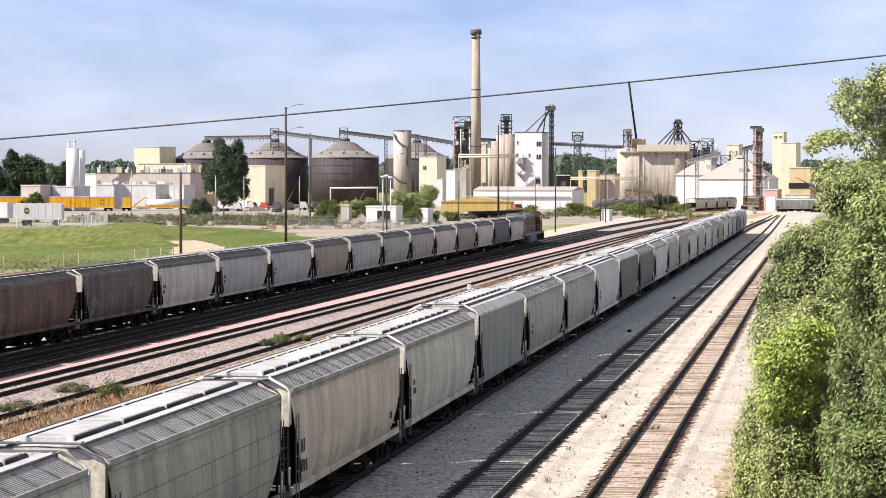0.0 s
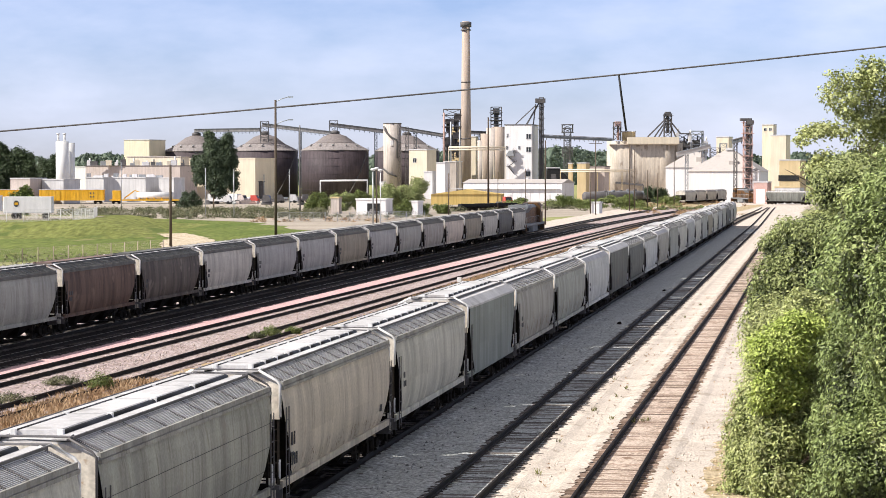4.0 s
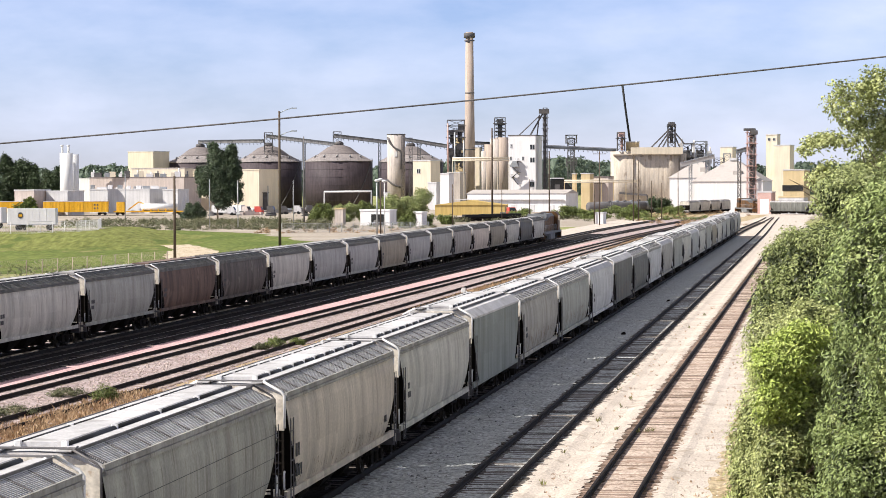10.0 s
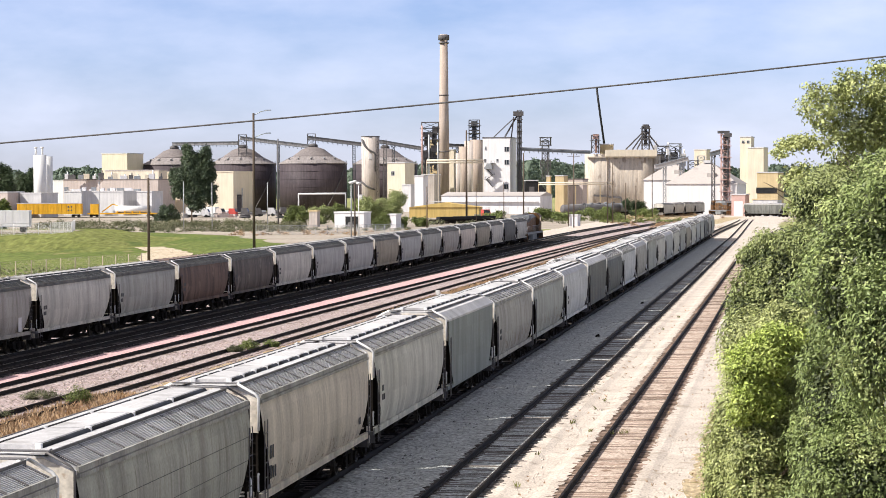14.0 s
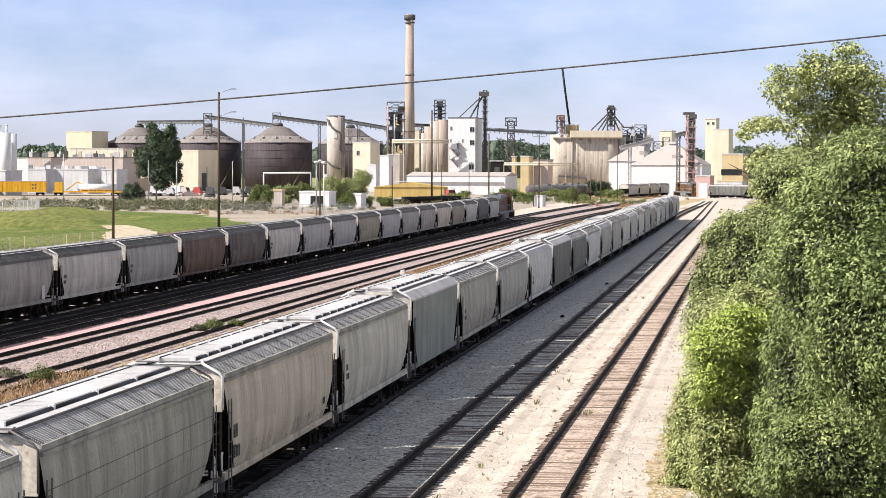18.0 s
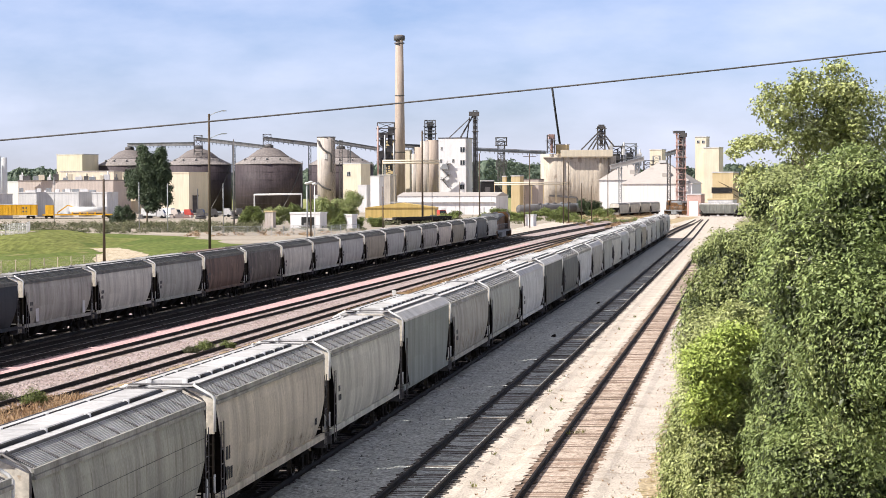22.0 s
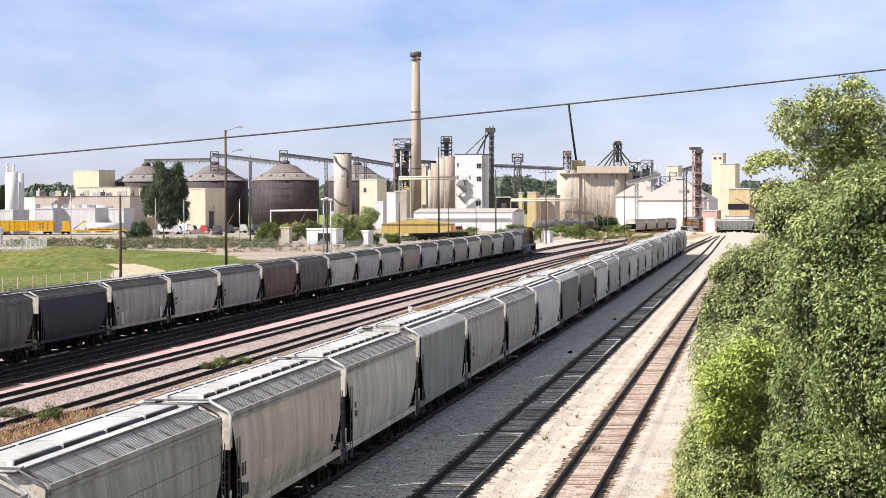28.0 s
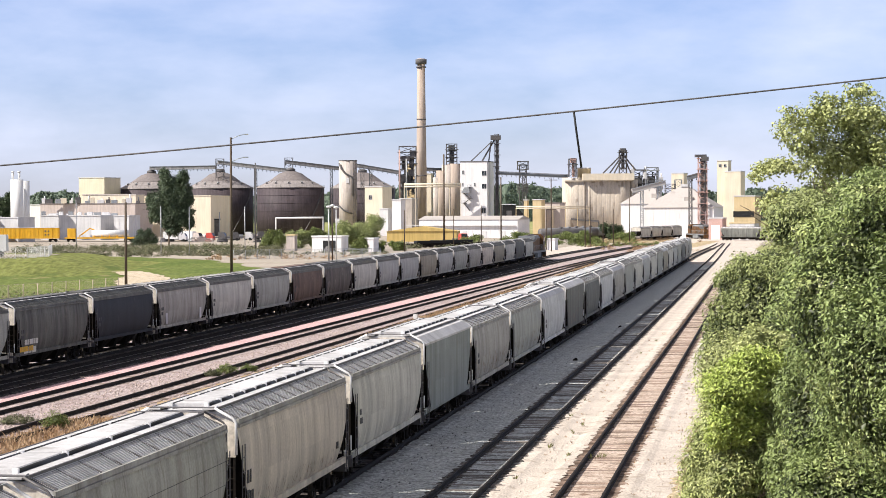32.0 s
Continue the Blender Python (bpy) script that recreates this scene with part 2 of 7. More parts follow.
M["whitewall"] = surface("white cladding", (0.68, 0.66, 0.66), (0.74, 0.72, 0.72), 0.12, 3.0, 0.7, bump=0.01, streak=0.04, grain=(0.95, 1.04))
M["greywall"] = surface("pale grey cladding", (0.52, 0.51, 0.515), (0.62, 0.61, 0.615), 0.2, 3.0, 0.75, bump=0.01, streak=0.07, grain=(0.94, 1.05))
M["buff"] = surface("buff masonry", (0.47, 0.40, 0.365), (0.55, 0.475, 0.435), 0.15, 2.5, 0.9, bump=0.03, streak=0.08, grain=(0.9, 1.06))
M["tank"] = surface("dark brown tank steel", (0.056, 0.044, 0.051), (0.088, 0.069, 0.076), 0.1, 2.0, 0.65, bump=0.1, streak=0.2)
M["tankroof"] = surface("grey-brown tank roof", (0.16, 0.14, 0.14), (0.23, 0.20, 0.19), 0.15, 2.0, 0.7, bump=0.1, streak=0.1)
M["stack"] = surface("buff stack concrete", (0.40, 0.32, 0.27), (0.48, 0.395, 0.335), 0.1, 2.0, 0.85, bump=0.02, streak=0.14, grain=(0.93, 1.05))
M["steel"] = surface("dark structural steel", (0.095, 0.09, 0.092), (0.165, 0.155, 0.155), 0.4, 4.0, 0.7, 0.2, bump=0.1)
M["bluesteel"] = surface("blue-grey structural steel", (0.075, 0.082, 0.092), (0.12, 0.13, 0.142), 0.4, 4.0, 0.7, 0.1, bump=0.05)
M["redsteel"] = surface("red oxide steel", (0.48, 0.30, 0.26), (0.58, 0.40, 0.36), 0.4, 4.0, 0.75, bump=0.1)
M["red"] = surface("faded red paint", (0.42, 0.05, 0.04), (0.50, 0.09, 0.07), 0.6, 6.0, 0.6, bump=0.1)
M["roofwhite"] = surface("pale roof skin", (0.40, 0.365, 0.345), (0.47, 0.43, 0.405), 0.05, 1.5, 0.85, bump=0.02, grain=(0.93, 1.05), spot=(0.35, 0.315, 0.295))
M["mow"] = surface("yellow railway equipment paint", (0.72, 0.38, 0.02), (0.78, 0.45, 0.05), 0.3, 6.0, 0.55, bump=0.1, streak=0.2)
M["loco"] = surface("armour yellow paint", (0.15, 0.078, 0.034), (0.24, 0.12, 0.045), 0.5, 6.0, 0.6, bump=0.1, streak=0.5, spot=(0.05, 0.04, 0.033), spot_at=0.52)
M["locogrey"] = surface("locomotive grey", (0.17, 0.18, 0.19), (0.24, 0.25, 0.26), 0.5, 6.0, 0.6, bump=0.1)
M["rubber"] = surface("rubber", (0.02, 0.02, 0.02), (0.035, 0.035, 0.035), 4.0, 30.0, 0.85, bump=0.2)
M["mark"] = surface("dark stencil paint", (0.05, 0.05, 0.055), (0.09, 0.09, 0.09), 4.0, 30.0, 0.7, bump=0)
M["whitemark"] = surface("white placard paint", (0.62, 0.60, 0.55), (0.70, 0.68, 0.62), 4.0, 30.0, 0.7, bump=0)
glass = bpy.data.materials.new("dark window glass")
glass.use_nodes = True
gb = glass.node_tree.nodes["Principled BSDF"]
gb.inputs["Base Color"].default_value = (0.02, 0.025, 0.03, 1)
gb.inputs["Roughness"].default_value = 0.08
M["glass"] = glass


def leafy(name, a, b, c):
    """Leaf material: varies from leaf to leaf and lets some light through."""
    m = surface(name, a, b, 0.35, 3.0, 0.45, bump=0.0, rand=0.40, island=True, spot=c, spot_at=0.58)
    n, l = m.node_tree.nodes, m.node_tree.links
    bs, out = n["Principled BSDF"], n["Material Output"]
    tr, mx = n.new("ShaderNodeBsdfTranslucent"), n.new("ShaderNodeMixShader")
    l.new(bs.inputs["Base Color"].links[0].from_socket, tr.inputs["Color"])
    mx.inputs[0].default_value = 0.12
    bs.inputs["Specular IOR Level"].default_value = 0.25
    l.new(bs.outputs[0], mx.inputs[1])
    l.new(tr.outputs[0], mx.inputs[2])
    l.new(mx.outputs[0], out.inputs["Surface"])
    return m


M["leaf"] = leafy("leaves", (0.246, 0.286, 0.108), (0.318, 0.354, 0.144), (0.390, 0.412, 0.202))
M["leaf_deep"] = leafy("deep green leaves", (0.185, 0.240, 0.085), (0.270, 0.325, 0.117), (0.41, 0.455, 0.19))
# low leaf colour carries the shade of the crown's inside
M["leaf_shade"] = leafy("leaves coloured for crown shade", (0.045, 0.058, 0.024), (0.075, 0.090, 0.036), (0.11, 0.115, 0.05))
M["leaf_bright"] = leafy("bright young leaves", (0.335, 0.405, 0.096), (0.41, 0.485, 0.128), (0.50, 0.555, 0.19))
M["leaf_pale"] = leafy("pale leaves", (0.325, 0.362, 0.142), (0.40, 0.425, 0.18), (0.465, 0.482, 0.24))
M["leaf_dark"] = leafy("dark leaves", (0.060, 0.084, 0.050), (0.092, 0.124, 0.068), (0.14, 0.18, 0.098))
M["leaf_works"] = leafy("leaves by the works", (0.126, 0.158, 0.045), (0.189, 0.225, 0.068), (0.252, 0.288, 0.099))
M["scrub"] = leafy("grey-green scrub", (0.10, 0.11, 0.055), (0.165, 0.165, 0.09), (0.23, 0.215, 0.13))
M["leaf_grove"] = leafy("dark grove foliage", (0.045, 0.066, 0.032), (0.072, 0.100, 0.047), (0.105, 0.14, 0.065))
# paler, bluer green in place of haze over the distance
M["leaf_haze"] = leafy("far woods with haze in the colour", (0.128, 0.170, 0.128), (0.158, 0.200, 0.148), (0.18, 0.22, 0.155))


def paint(name, c, wear=0.25, dirt=(0.20, 0.15, 0.11), amount=0.64):
    d = tuple(x * 0.82 for x in c)
    return surface(name, c, d, 0.35, 14.0, 0.65, bump=0.08, grain=(0.86, 1.10), streak=wear, plates=0.075, spot=tuple(0.6 * x + 0.4 * y for x, y in zip(d, dirt)), spot_at=amount)


# ---- mesh building ----
class Shape:
    """Collects vertices and faces of one mesh."""

    def __init__(self):
        self.v, self.f, self.smooth = [], [], []

    def add(self, verts, faces, smooth=False):
        o = len(self.v)
        self.v.extend(tuple(p) for p in verts)
        self.f.extend(tuple(i + o for i in q) for q in faces)
        self.smooth.extend([smooth] * len(faces))
        return self

    def box(self, x0, x1, y0, y1, z0, z1, chamfer=0.0):
        if chamfer:
            c = min(chamfer, abs(x1 - x0) / 3, abs(y1 - y0) / 3)
            ring = [(x0 + c, y0), (x1 - c, y0), (x1, y0 + c), (x1, y1 - c), (x1 - c, y1), (x0 + c, y1), (x0, y1 - c), (x0, y0 + c)]
            return self.loft([[(x, y, z0) for x, y in ring], [(x, y, z1) for x, y in ring]])
        v = [(x, y, z) for z in (z0, z1) for x, y in ((x0, y0), (x1, y0), (x1, y1), (x0, y1))]
        return self.add(v, [(3, 2, 1, 0), (4, 5, 6, 7), (0, 1, 5, 4), (1, 2, 6, 5), (2, 3, 7, 6), (3, 0, 4, 7)])

    def loft(self, rings, caps=True, smooth=False):
        n, v, f = len(rings[0]), [], []
        for r in rings:
            v.extend(r)
        for k in range(len(rings) - 1):
            for i in range(n):
                j = (i + 1) % n
                f.append((k * n + i, k * n + j, (k + 1) * n + j, (k + 1) * n + i))
        self.add(v, f, smooth)
        if caps:
            o = len(self.v) - len(v)
            self.f.append(tuple(o + i for i in reversed(range(n))))
            self.f.append(tuple(o + (len(rings) - 1) * n + i for i in range(n)))
            self.smooth.extend([False, False])
        return self

    def rod(self, p, q, r, n=6, r2=None, smooth=True):
        p, q = Vector(p), Vector(q)
        d = (q - p).normalized()
        a = d.orthogonal().normalized()
        b = d.cross(a)
        r2 = r if r2 is None else r2
        ring = [math.tau * i / n for i in range(n)]
        return self.loft([[c + a * (math.cos(t) * s) + b * (math.sin(t) * s) for t in ring] for c, s in ((p, r), (q, r2))], True, smooth)

    def bar(self, p, q, w, h=None):
        """A square bar from p to q."""
        h = h or w
        p, q = Vector(p), Vector(q)
        d = (q - p).normalized()
        a = (Vector((0, 0, 1)) if abs(d.z) < 0.95 else Vector((1, 0, 0))).cross(d).normalized()
        b = d.cross(a)
        k = [(-1, -1), (1, -1), (1, 1), (-1, 1)]
        return self.loft([[c + a * (x * w / 2) + b * (y * h / 2) for x, y in k] for c in (p, q)])

    def pipe(self, pts, r, n=6):
        """One round tube along a line of points."""
        pts, rings = [Vector(p) for p in pts], []
        for i, p in enumerate(pts):
            d = (pts[min(i + 1, len(pts) - 1)] - pts[max(i - 1, 0)]).normalized()
            a = (Vector((0, 1, 0)) if abs(d.y) < 0.9 else Vector((1, 0, 0))).cross(d).normalized()
            b = d.cross(a)
            rings.append([p + a * (math.cos(math.tau * k / n) * r) + b * (math.sin(math.tau * k / n) * r) for k in range(n)])
        return self.loft(rings, True, True)

    def spin(self, profile, n=24, cx=0, cy=0, smooth=True):
        """A solid of revolution about z; profile of (radius, z) from the bottom up."""
        return self.loft([[(cx + r * math.cos(math.tau * i / n), cy + r * math.sin(math.tau * i / n), z) for i in range(n)] for r, z in profile], True, smooth)

    def prism(self, outline, y0, y1):
        """An outline in x, z drawn out along y."""
        return self.loft([[(x, y0, z) for x, z in outline], [(x, y1, z) for x, z in outline]])

    def lattice(self, x0, x1, y0, y1, z0, z1, step, w):
        """A braced steel tower."""
        cs = ((x0, y0), (x1, y0), (x1, y1), (x0, y1))
        for x, y in cs:
            self.bar((x, y, z0), (x, y, z1), w)
        n = max(1, round((z1 - z0) / step))
        for k in range(n):
            za, zb = z0 + (z1 - z0) * k / n, z0 + (z1 - z0) * (k + 1) / n
            for i in range(4):
                (xa, ya), (xb, yb) = cs[i], cs[(i + 1) % 4]
                self.bar((xa, ya, zb), (xb, yb, zb), w * 0.7)
                self.bar((xa, ya, za) if k % 2 else (xb, yb, za), (xb, yb, zb) if k % 2 else (xa, ya, zb), w * 0.6)
        return self

    def mesh(self, name, material):
        me = bpy.data.meshes.new(name)
        me.from_pydata(self.v, [], self.f)
        me.polygons.foreach_set("use_smooth", self.smooth)
        bm = bmesh.new()
        bm.from_mesh(me)
        bmesh.ops.recalc_face_normals(bm, faces=bm.faces)
        bm.to_mesh(me)
        bm.free()
        me.materials.append(material)
        return me


def part(name, shape, material, parent=None, label="", at=None):
    ob = new(name, shape.mesh(name, material) if isinstance(shape, Shape) else shape)
    if parent:
        ob.parent = parent
    if at is not None:
        ob.matrix_basis = at
    if label:
        ob["label"] = label
    return ob


def thing(name, at, label, category, group="", kind=""):
    ob = new(name)
    ob.empty_display_size = 0.3
    ob.matrix_basis = at
    return tagged(ob, label, category, group, kind)


def solo(name, shape, material, at, label, category, group="", kind=""):
    return tagged(part(name, shape, material, None, "", at), label, category, group, kind)


def site(r, d, z=0.0, turn=0.0):
    """A pose on the building grid of the works, which lies turned 8.7 degrees against the tracks: r metres to the side, d metres out."""
    return pose(0, 0, 0, 0, 0, 8.703) @ pose(r, d, z, 0, 0, turn)


def sheet(name, outline, z, material, label, category, jag=0.0, step=3.0, at=None, seed=1):
    """A flat patch of ground with an uneven edge."""
    rng, pts = random.Random(seed), []
    for (xa, ya), (xb, yb) in zip(outline, outline[1:] + outline[:1]):
        n = max(1, int(math.hypot(xb - xa, yb - ya) / step)) if jag else 1
        for i in range(n):
            k = i / n
            pts.append((xa + (xb - xa) * k + rng.uniform(-jag, jag), ya + (yb - ya) * k + rng.uniform(-jag, jag), z))
    me = bpy.data.meshes.new(name)
    me.from_pydata(pts, [], [tuple(range(len(pts)))])
    me.materials.append(material)
    return tagged(part(name, me, material, None, "", at), label, category, kind="structure")


# ---- ground ----
me = bpy.data.meshes.new("ground")
me.from_pydata([(-4500, -800, -0.06), (4500, -800, -0.06), (4500, 4800, -0.06), (-4500, 4800, -0.06)], [], [(0, 1, 2, 3)])
me.materials.append(M["ground"])
tagged(part("ground", me, M["ground"]), "flat ground of dry grass and earth out to the horizon", "ground", kind="structure")
sheet("yard_ballast", [(-30.3, -30), (2.5, -30), (1.5, 250), (0, 470), (-6, 720), (-40, 720), (-36, 500), (-30.3, 380)], -0.02, M["ballast"], "pale crushed gravel bed of the yard tracks", "gravel", 0.25)
sheet("main_ballast", [(-47.6, -30), (-30.1, -30), (-30.0, 380), (-28, 520), (-24, 720), (-44, 720), (-47.6, 480)], -0.012, M["mixed"], "grey and pink stone ballast of the main tracks", "gravel", 0.2)
sheet("pink_ballast", [(-40.5, -30), (-37.95, -30), (-36.4, 200), (-36.1, 300), (-36.4, 420), (-37.0, 420), (-38.6, 300), (-40.2, 200)], 0.0, M["pink"], "strip of pink quartzite ballast between the tracks", "gravel", 0.12)
sheet("access_road", [(-53.5, -30), (-47.3, -30), (-47.3, 480), (-43, 720), (-52, 720), (-53.5, 480)], -0.009, M["ballast"], "pale gravel service road beside the main track", "road", 0.4)
sheet("grass_field", [(-96.04, 255), (-16.75, 290), (-14.0, 400), (-17.5, 416), (-36.6, 506), (-62, 552), (-110, 570), (-157.24, 590)], -0.045, M["grass"], "mown green grass field beside the railway", "grass", 1.5, 8, site(0, 0))
sheet("dirt_bank", [(-44.15, 400), (-40.30, 405), (-35.95, 385), (-31.34, 362), (-30.34, 345), (-28.97, 318), (-34.45, 318), (-38.40, 350), (-39.88, 376)], 0.05, M["dirt"], "bare washed-out sandy bank in the grass", "dirt", 0.5, 3, site(0, 0))
sheet("works_lot", [(-110, 564), (-62, 546), (-36.6, 500), (-17.5, 412), (4, 412), (16.65, 520), (62.83, 660), (110.43, 660), (151.44, 960), (-235.87, 960), (-167.07, 680)], -0.035, M["lot"], "pale gravel and concrete yard of the works", "yard", 2.0, 12, site(0, 0))
sheet("switch_area", [(64.70, 560), (71.21, 520), (95.14, 640), (137.90, 900), (84.86, 900)], -0.03, M["ballast"], "pale gravel at the yard throat", "gravel", 1.0, 6, site(0, 0))


# ---- tracks ----
RAIL = [(-0.075, 0), (0.075, 0), (0.075, 0.025), (0.012, 0.043), (0.012, 0.135), (0.037, 0.148), (0.037, 0.186), (-0.037, 0.186), (-0.037, 0.148), (-0.012, 0.135), (-0.012, 0.043), (-0.075, 0.025)]


def rail_mesh(line, off, y0, y1, step):
    s, n = Shape(), max(1, int((y1 - y0) / step))
    rings = []
    for i in range(n + 1):
        y = y0 + (y1 - y0) * i / n
        rings.append([(line(y) + off + x, y, 0.03 + z) for x, z in RAIL])
    return s.loft(rings)


def head_mesh(line, off, y0, y1, step):
    s, n = Shape(), max(1, int((y1 - y0) / step))
    s.loft([[(line(y) + off + x, y, z) for x, z in ((-0.03, 0.214), (0.03, 0.214), (0.03, 0.219), (-0.03, 0.219))] for y in (y0 + (y1 - y0) * i / n for i in range(n + 1))])
    return s


def tie_shape():
    return Shape().box(-1.3, 1.3, -0.115, 0.115, -0.14, 0.03, 0.02)


def track(line, y0, y1, step, label, tie_mat, near=None, every=0.54, shiny=True, seed=3, tied=620):
    """near: the stretch whose ties are single pieces; the rest is joined."""
    rng = random.Random(seed)
    t = thing("railway_track", pose(0, 0, 0), label, "railway track", "yard and main tracks", "structure")
    for off in (-0.755, 0.755):
        r = part("rail", rail_mesh(line, off, y0, y1, step), M["rail"], t)
        if shiny:
            part("rail_head", head_mesh(line, off, y0, y1, step), M["railhead"], r, "polished running surface")
    one = tie_shape().mesh("tie", M[tie_mat])
    far, y = Shape(), y0
    while y < y1:
        yy = y + rng.uniform(-0.04, 0.04)
        m = pose(line(yy) + rng.uniform(-0.06, 0.06), yy, rng.uniform(-0.025, 0.012), 0, 0, rng.uniform(-2.2, 2.2))
        if near and near[0] <= y <= near[1]:
            part("tie", one, M[tie_mat], t, "", m)
        elif y < tied:
            far.add([m @ Vector(v) for v in ((-1.3, -0.115, 0.03), (1.3, -0.115, 0.03), (1.3, 0.115, 0.03), (-1.3, 0.115, 0.03), (-1.3, -0.115, -0.1), (1.3, -0.115, -0.1))], [(0, 1, 2, 3), (4, 5, 1, 0)])
        y += every
    if far.v:
        tagged(part("ties_beyond", far, M[tie_mat], t), kind="stuff")
    return t


def shoulder(line, y0, y1, mat, label, seed, z=0.036, edges=((-1.75, -0.93), (-0.55, 0.55), (0.93, 1.75))):
    """Ballast heaped between and beside the rails, so that the ties show only in part."""
    for k, (a, b) in enumerate(edges):
        rng, v, f, n = random.Random(seed + k), [], [], int((y1 - y0) / 0.3)
        for i in range(n + 1):
            y = y0 + (y1 - y0) * i / n
            v += [(line(y) + a + rng.uniform(-0.11, 0.11), y, z - (0.07 if a < -1 else 0.012)), (line(y) + (a + b) / 2, y, z + rng.uniform(-0.03, 0.012)), (line(y) + b + rng.uniform(-0.11, 0.11), y, z - (0.07 if b > 1 else 0.012))]
        for i in range(n):
            for j in (0, 1):
                f.append((3 * i + j, 3 * i + j + 1, 3 * i + j + 4, 3 * i + j + 3))
        me = bpy.data.meshes.new("ballast_shoulder")
        me.from_pydata(v, [], f)
        me.materials.append(M[mat])
        tagged(part("ballast_shoulder", me, None), label, "gravel", kind="structure")


def ease(a, b, y):
    k = min(1.0, max(0.0, (y - a) / (b - a)))
    return k * k * (3 - 2 * k)


X_R1, X_R2, X_N = -6.26, -10.53, -15.66
X_M1 = -45.0
track(lambda y: X_R1 + 3.0 * ease(330, 520, y) ** 2, 20, 520, 12, "empty siding with weathered brown ties in pale gravel", "tie", (40, 198), shiny=False, seed=5, tied=320)
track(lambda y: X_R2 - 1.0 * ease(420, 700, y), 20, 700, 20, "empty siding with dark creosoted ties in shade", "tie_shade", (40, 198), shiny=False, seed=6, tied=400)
track(lambda y: X_N + 2.0 * ease(470, 700, y), 20, 700, 20, "yard track under the standing train", "tie_dark", shiny=False, seed=7)
track(lambda y: -32.25 + 0.0045 * (y - 100) + 9 * ease(420, 900, y), 20, 720, 20, "main track on pinkish ballast", "tie_dusty", (88, 160), shiny=False, seed=8)
track(lambda y: -37.25 + 0.0115 * (y - 110) + 9 * ease(420, 900, y), 20, 720, 20, "main track on pink and grey ballast", "tie_dusty", (100, 170), shiny=False, seed=9)
track(lambda y: -41.1 + 0.006 * (y - 130) + 10 * ease(420, 900, y), 20, 720, 20, "dark main track beside the moving train", "tie_dark", seed=10)
track(lambda y: X_M1 + 10 * ease(470, 900, y), 20, 720, 20, "main track that the train runs on", "tie_dark", seed=11)

shoulder(lambda y: X_R2, 30, 420, "cinder", "grey gravel heaped beside the siding rails", 60, 0.05, ((-1.85, -1.12),))
shoulder(lambda y: X_R2, 30, 420, "cinder", "dirty gravel between the siding rails", 86, 0.03, ((-0.6, 0.6),))
shoulder(lambda y: X_R2, 30, 420, "ballast", "pale gravel beside the siding rails", 88, 0.045, ((1.08, 1.8),))
sheet("cinder_bed", [(-19.5, -30), (-9.3, -30), (-9.3, 430), (-19.5, 460)], -0.008, M["cinder"], "grey cinder gravel under the standing train", "gravel", 0.18, 0.6)
sheet("dry_grass_strip", [(-31.0, 30), (-28.6, 30), (-26.9, 200), (-26.2, 440), (-29.3, 440), (-30.5, 200)], -0.004, M["strip"], "strip of dry tan grass beside the main tracks", "grass", 0.35, 1.2)
# shade under the standing wagons, put into the gravel colour
shoulder(lambda y: X_N, 30, 460, "shadowbed", "gravel in the standing train's track, blackened for the shade there", 63, 0.03, ((-0.55, 0.55),))
shoulder(lambda y: X_N, 30, 460, "cinder", "grey gravel beside the track of the standing train", 83, 0.055, ((-1.6, -0.85), (0.85, 1.7)))
shoulder(lambda y: -32.25 + 0.0045 * (y - 100), 60, 420, "mixed", "ballast filling the main track between its rails", 66, 0.04, ((-1.75, -0.93), (-0.55, 0.55), (0.93, 1.3)))
shoulder(lambda y: -37.25 + 0.0115 * (y - 110), 60, 420, "mixed", "ballast filling the pink main track between its rails", 69, 0.04, ((-0.55, 0.55), (0.93, 1.75)))
shoulder(lambda y: -37.25 + 0.0115 * (y - 110), 60, 300, "pink", "pink ballast beside the main track", 75, 0.03, ((-2.3, -0.93),))
# moving train's shadow, painted as black ballast on the two main tracks
shoulder(lambda y: -41.1 + 0.006 * (y - 130), 60, 420, "shadowbed", "ballast filling the main track, the train's shadow put in its colour", 72, 0.04, ((-1.75, -0.93), (-0.55, 0.55), (0.93, 1.25)))
sheet("dark_ballast", [(-46.7, 20), (-40.3, 20), (-40.0, 200), (-39.0, 375), (-38.0, 480), (-45.4, 480), (-46.6, 400)], -0.004, M["shadowbed"], "ballast painted shadow-black under the busiest main tracks", "gravel", 0.2, 1.0)
shoulder(lambda y: X_R1, 30, 330, "ballast", "pale gravel drifted over the tie ends", 80, 0.046, ((-1.85, -1.16), (1.16, 1.85)))
shoulder(lambda y: X_R1, 30, 330, "dust", "brown dust and gravel between the siding rails", 81, 0.035, ((-0.66, 0.66),))
sheet("dead_grass_verge", [(-3.4, 40), (-2.2, 40), (-1.6, 150), (-1.0, 300), (-2.6, 300), (-3.2, 150)], -0.012, M["verge"], "strip of dead tan grass and clods at the thicket's foot", "grass", 0.3, 0.9)


def throat_line(y):
    return -32.25 + 0.0045 * (y - 100) + 9 * ease(420, 900, y)


verge = [(throat_line(y) + 2.0, y) for y in range(430, 761, 30)] + [(throat_line(y) + (5.6 if y < 640 else 7.5), y) for y in range(760, 429, -30)]
sheet("store_verge", [(62, 690), (80, 720), (94, 800), (92, 850), (72, 850), (58, 740)], -0.02, M["verge"], "tan rough grass in front of the flat stores", "grass", 1.0, 6, site(0, 0))
sheet("throat_verge", verge, 0.0, M["verge"], "tan grass bank between the main tracks and the standing train", "grass", 0.5, 5)


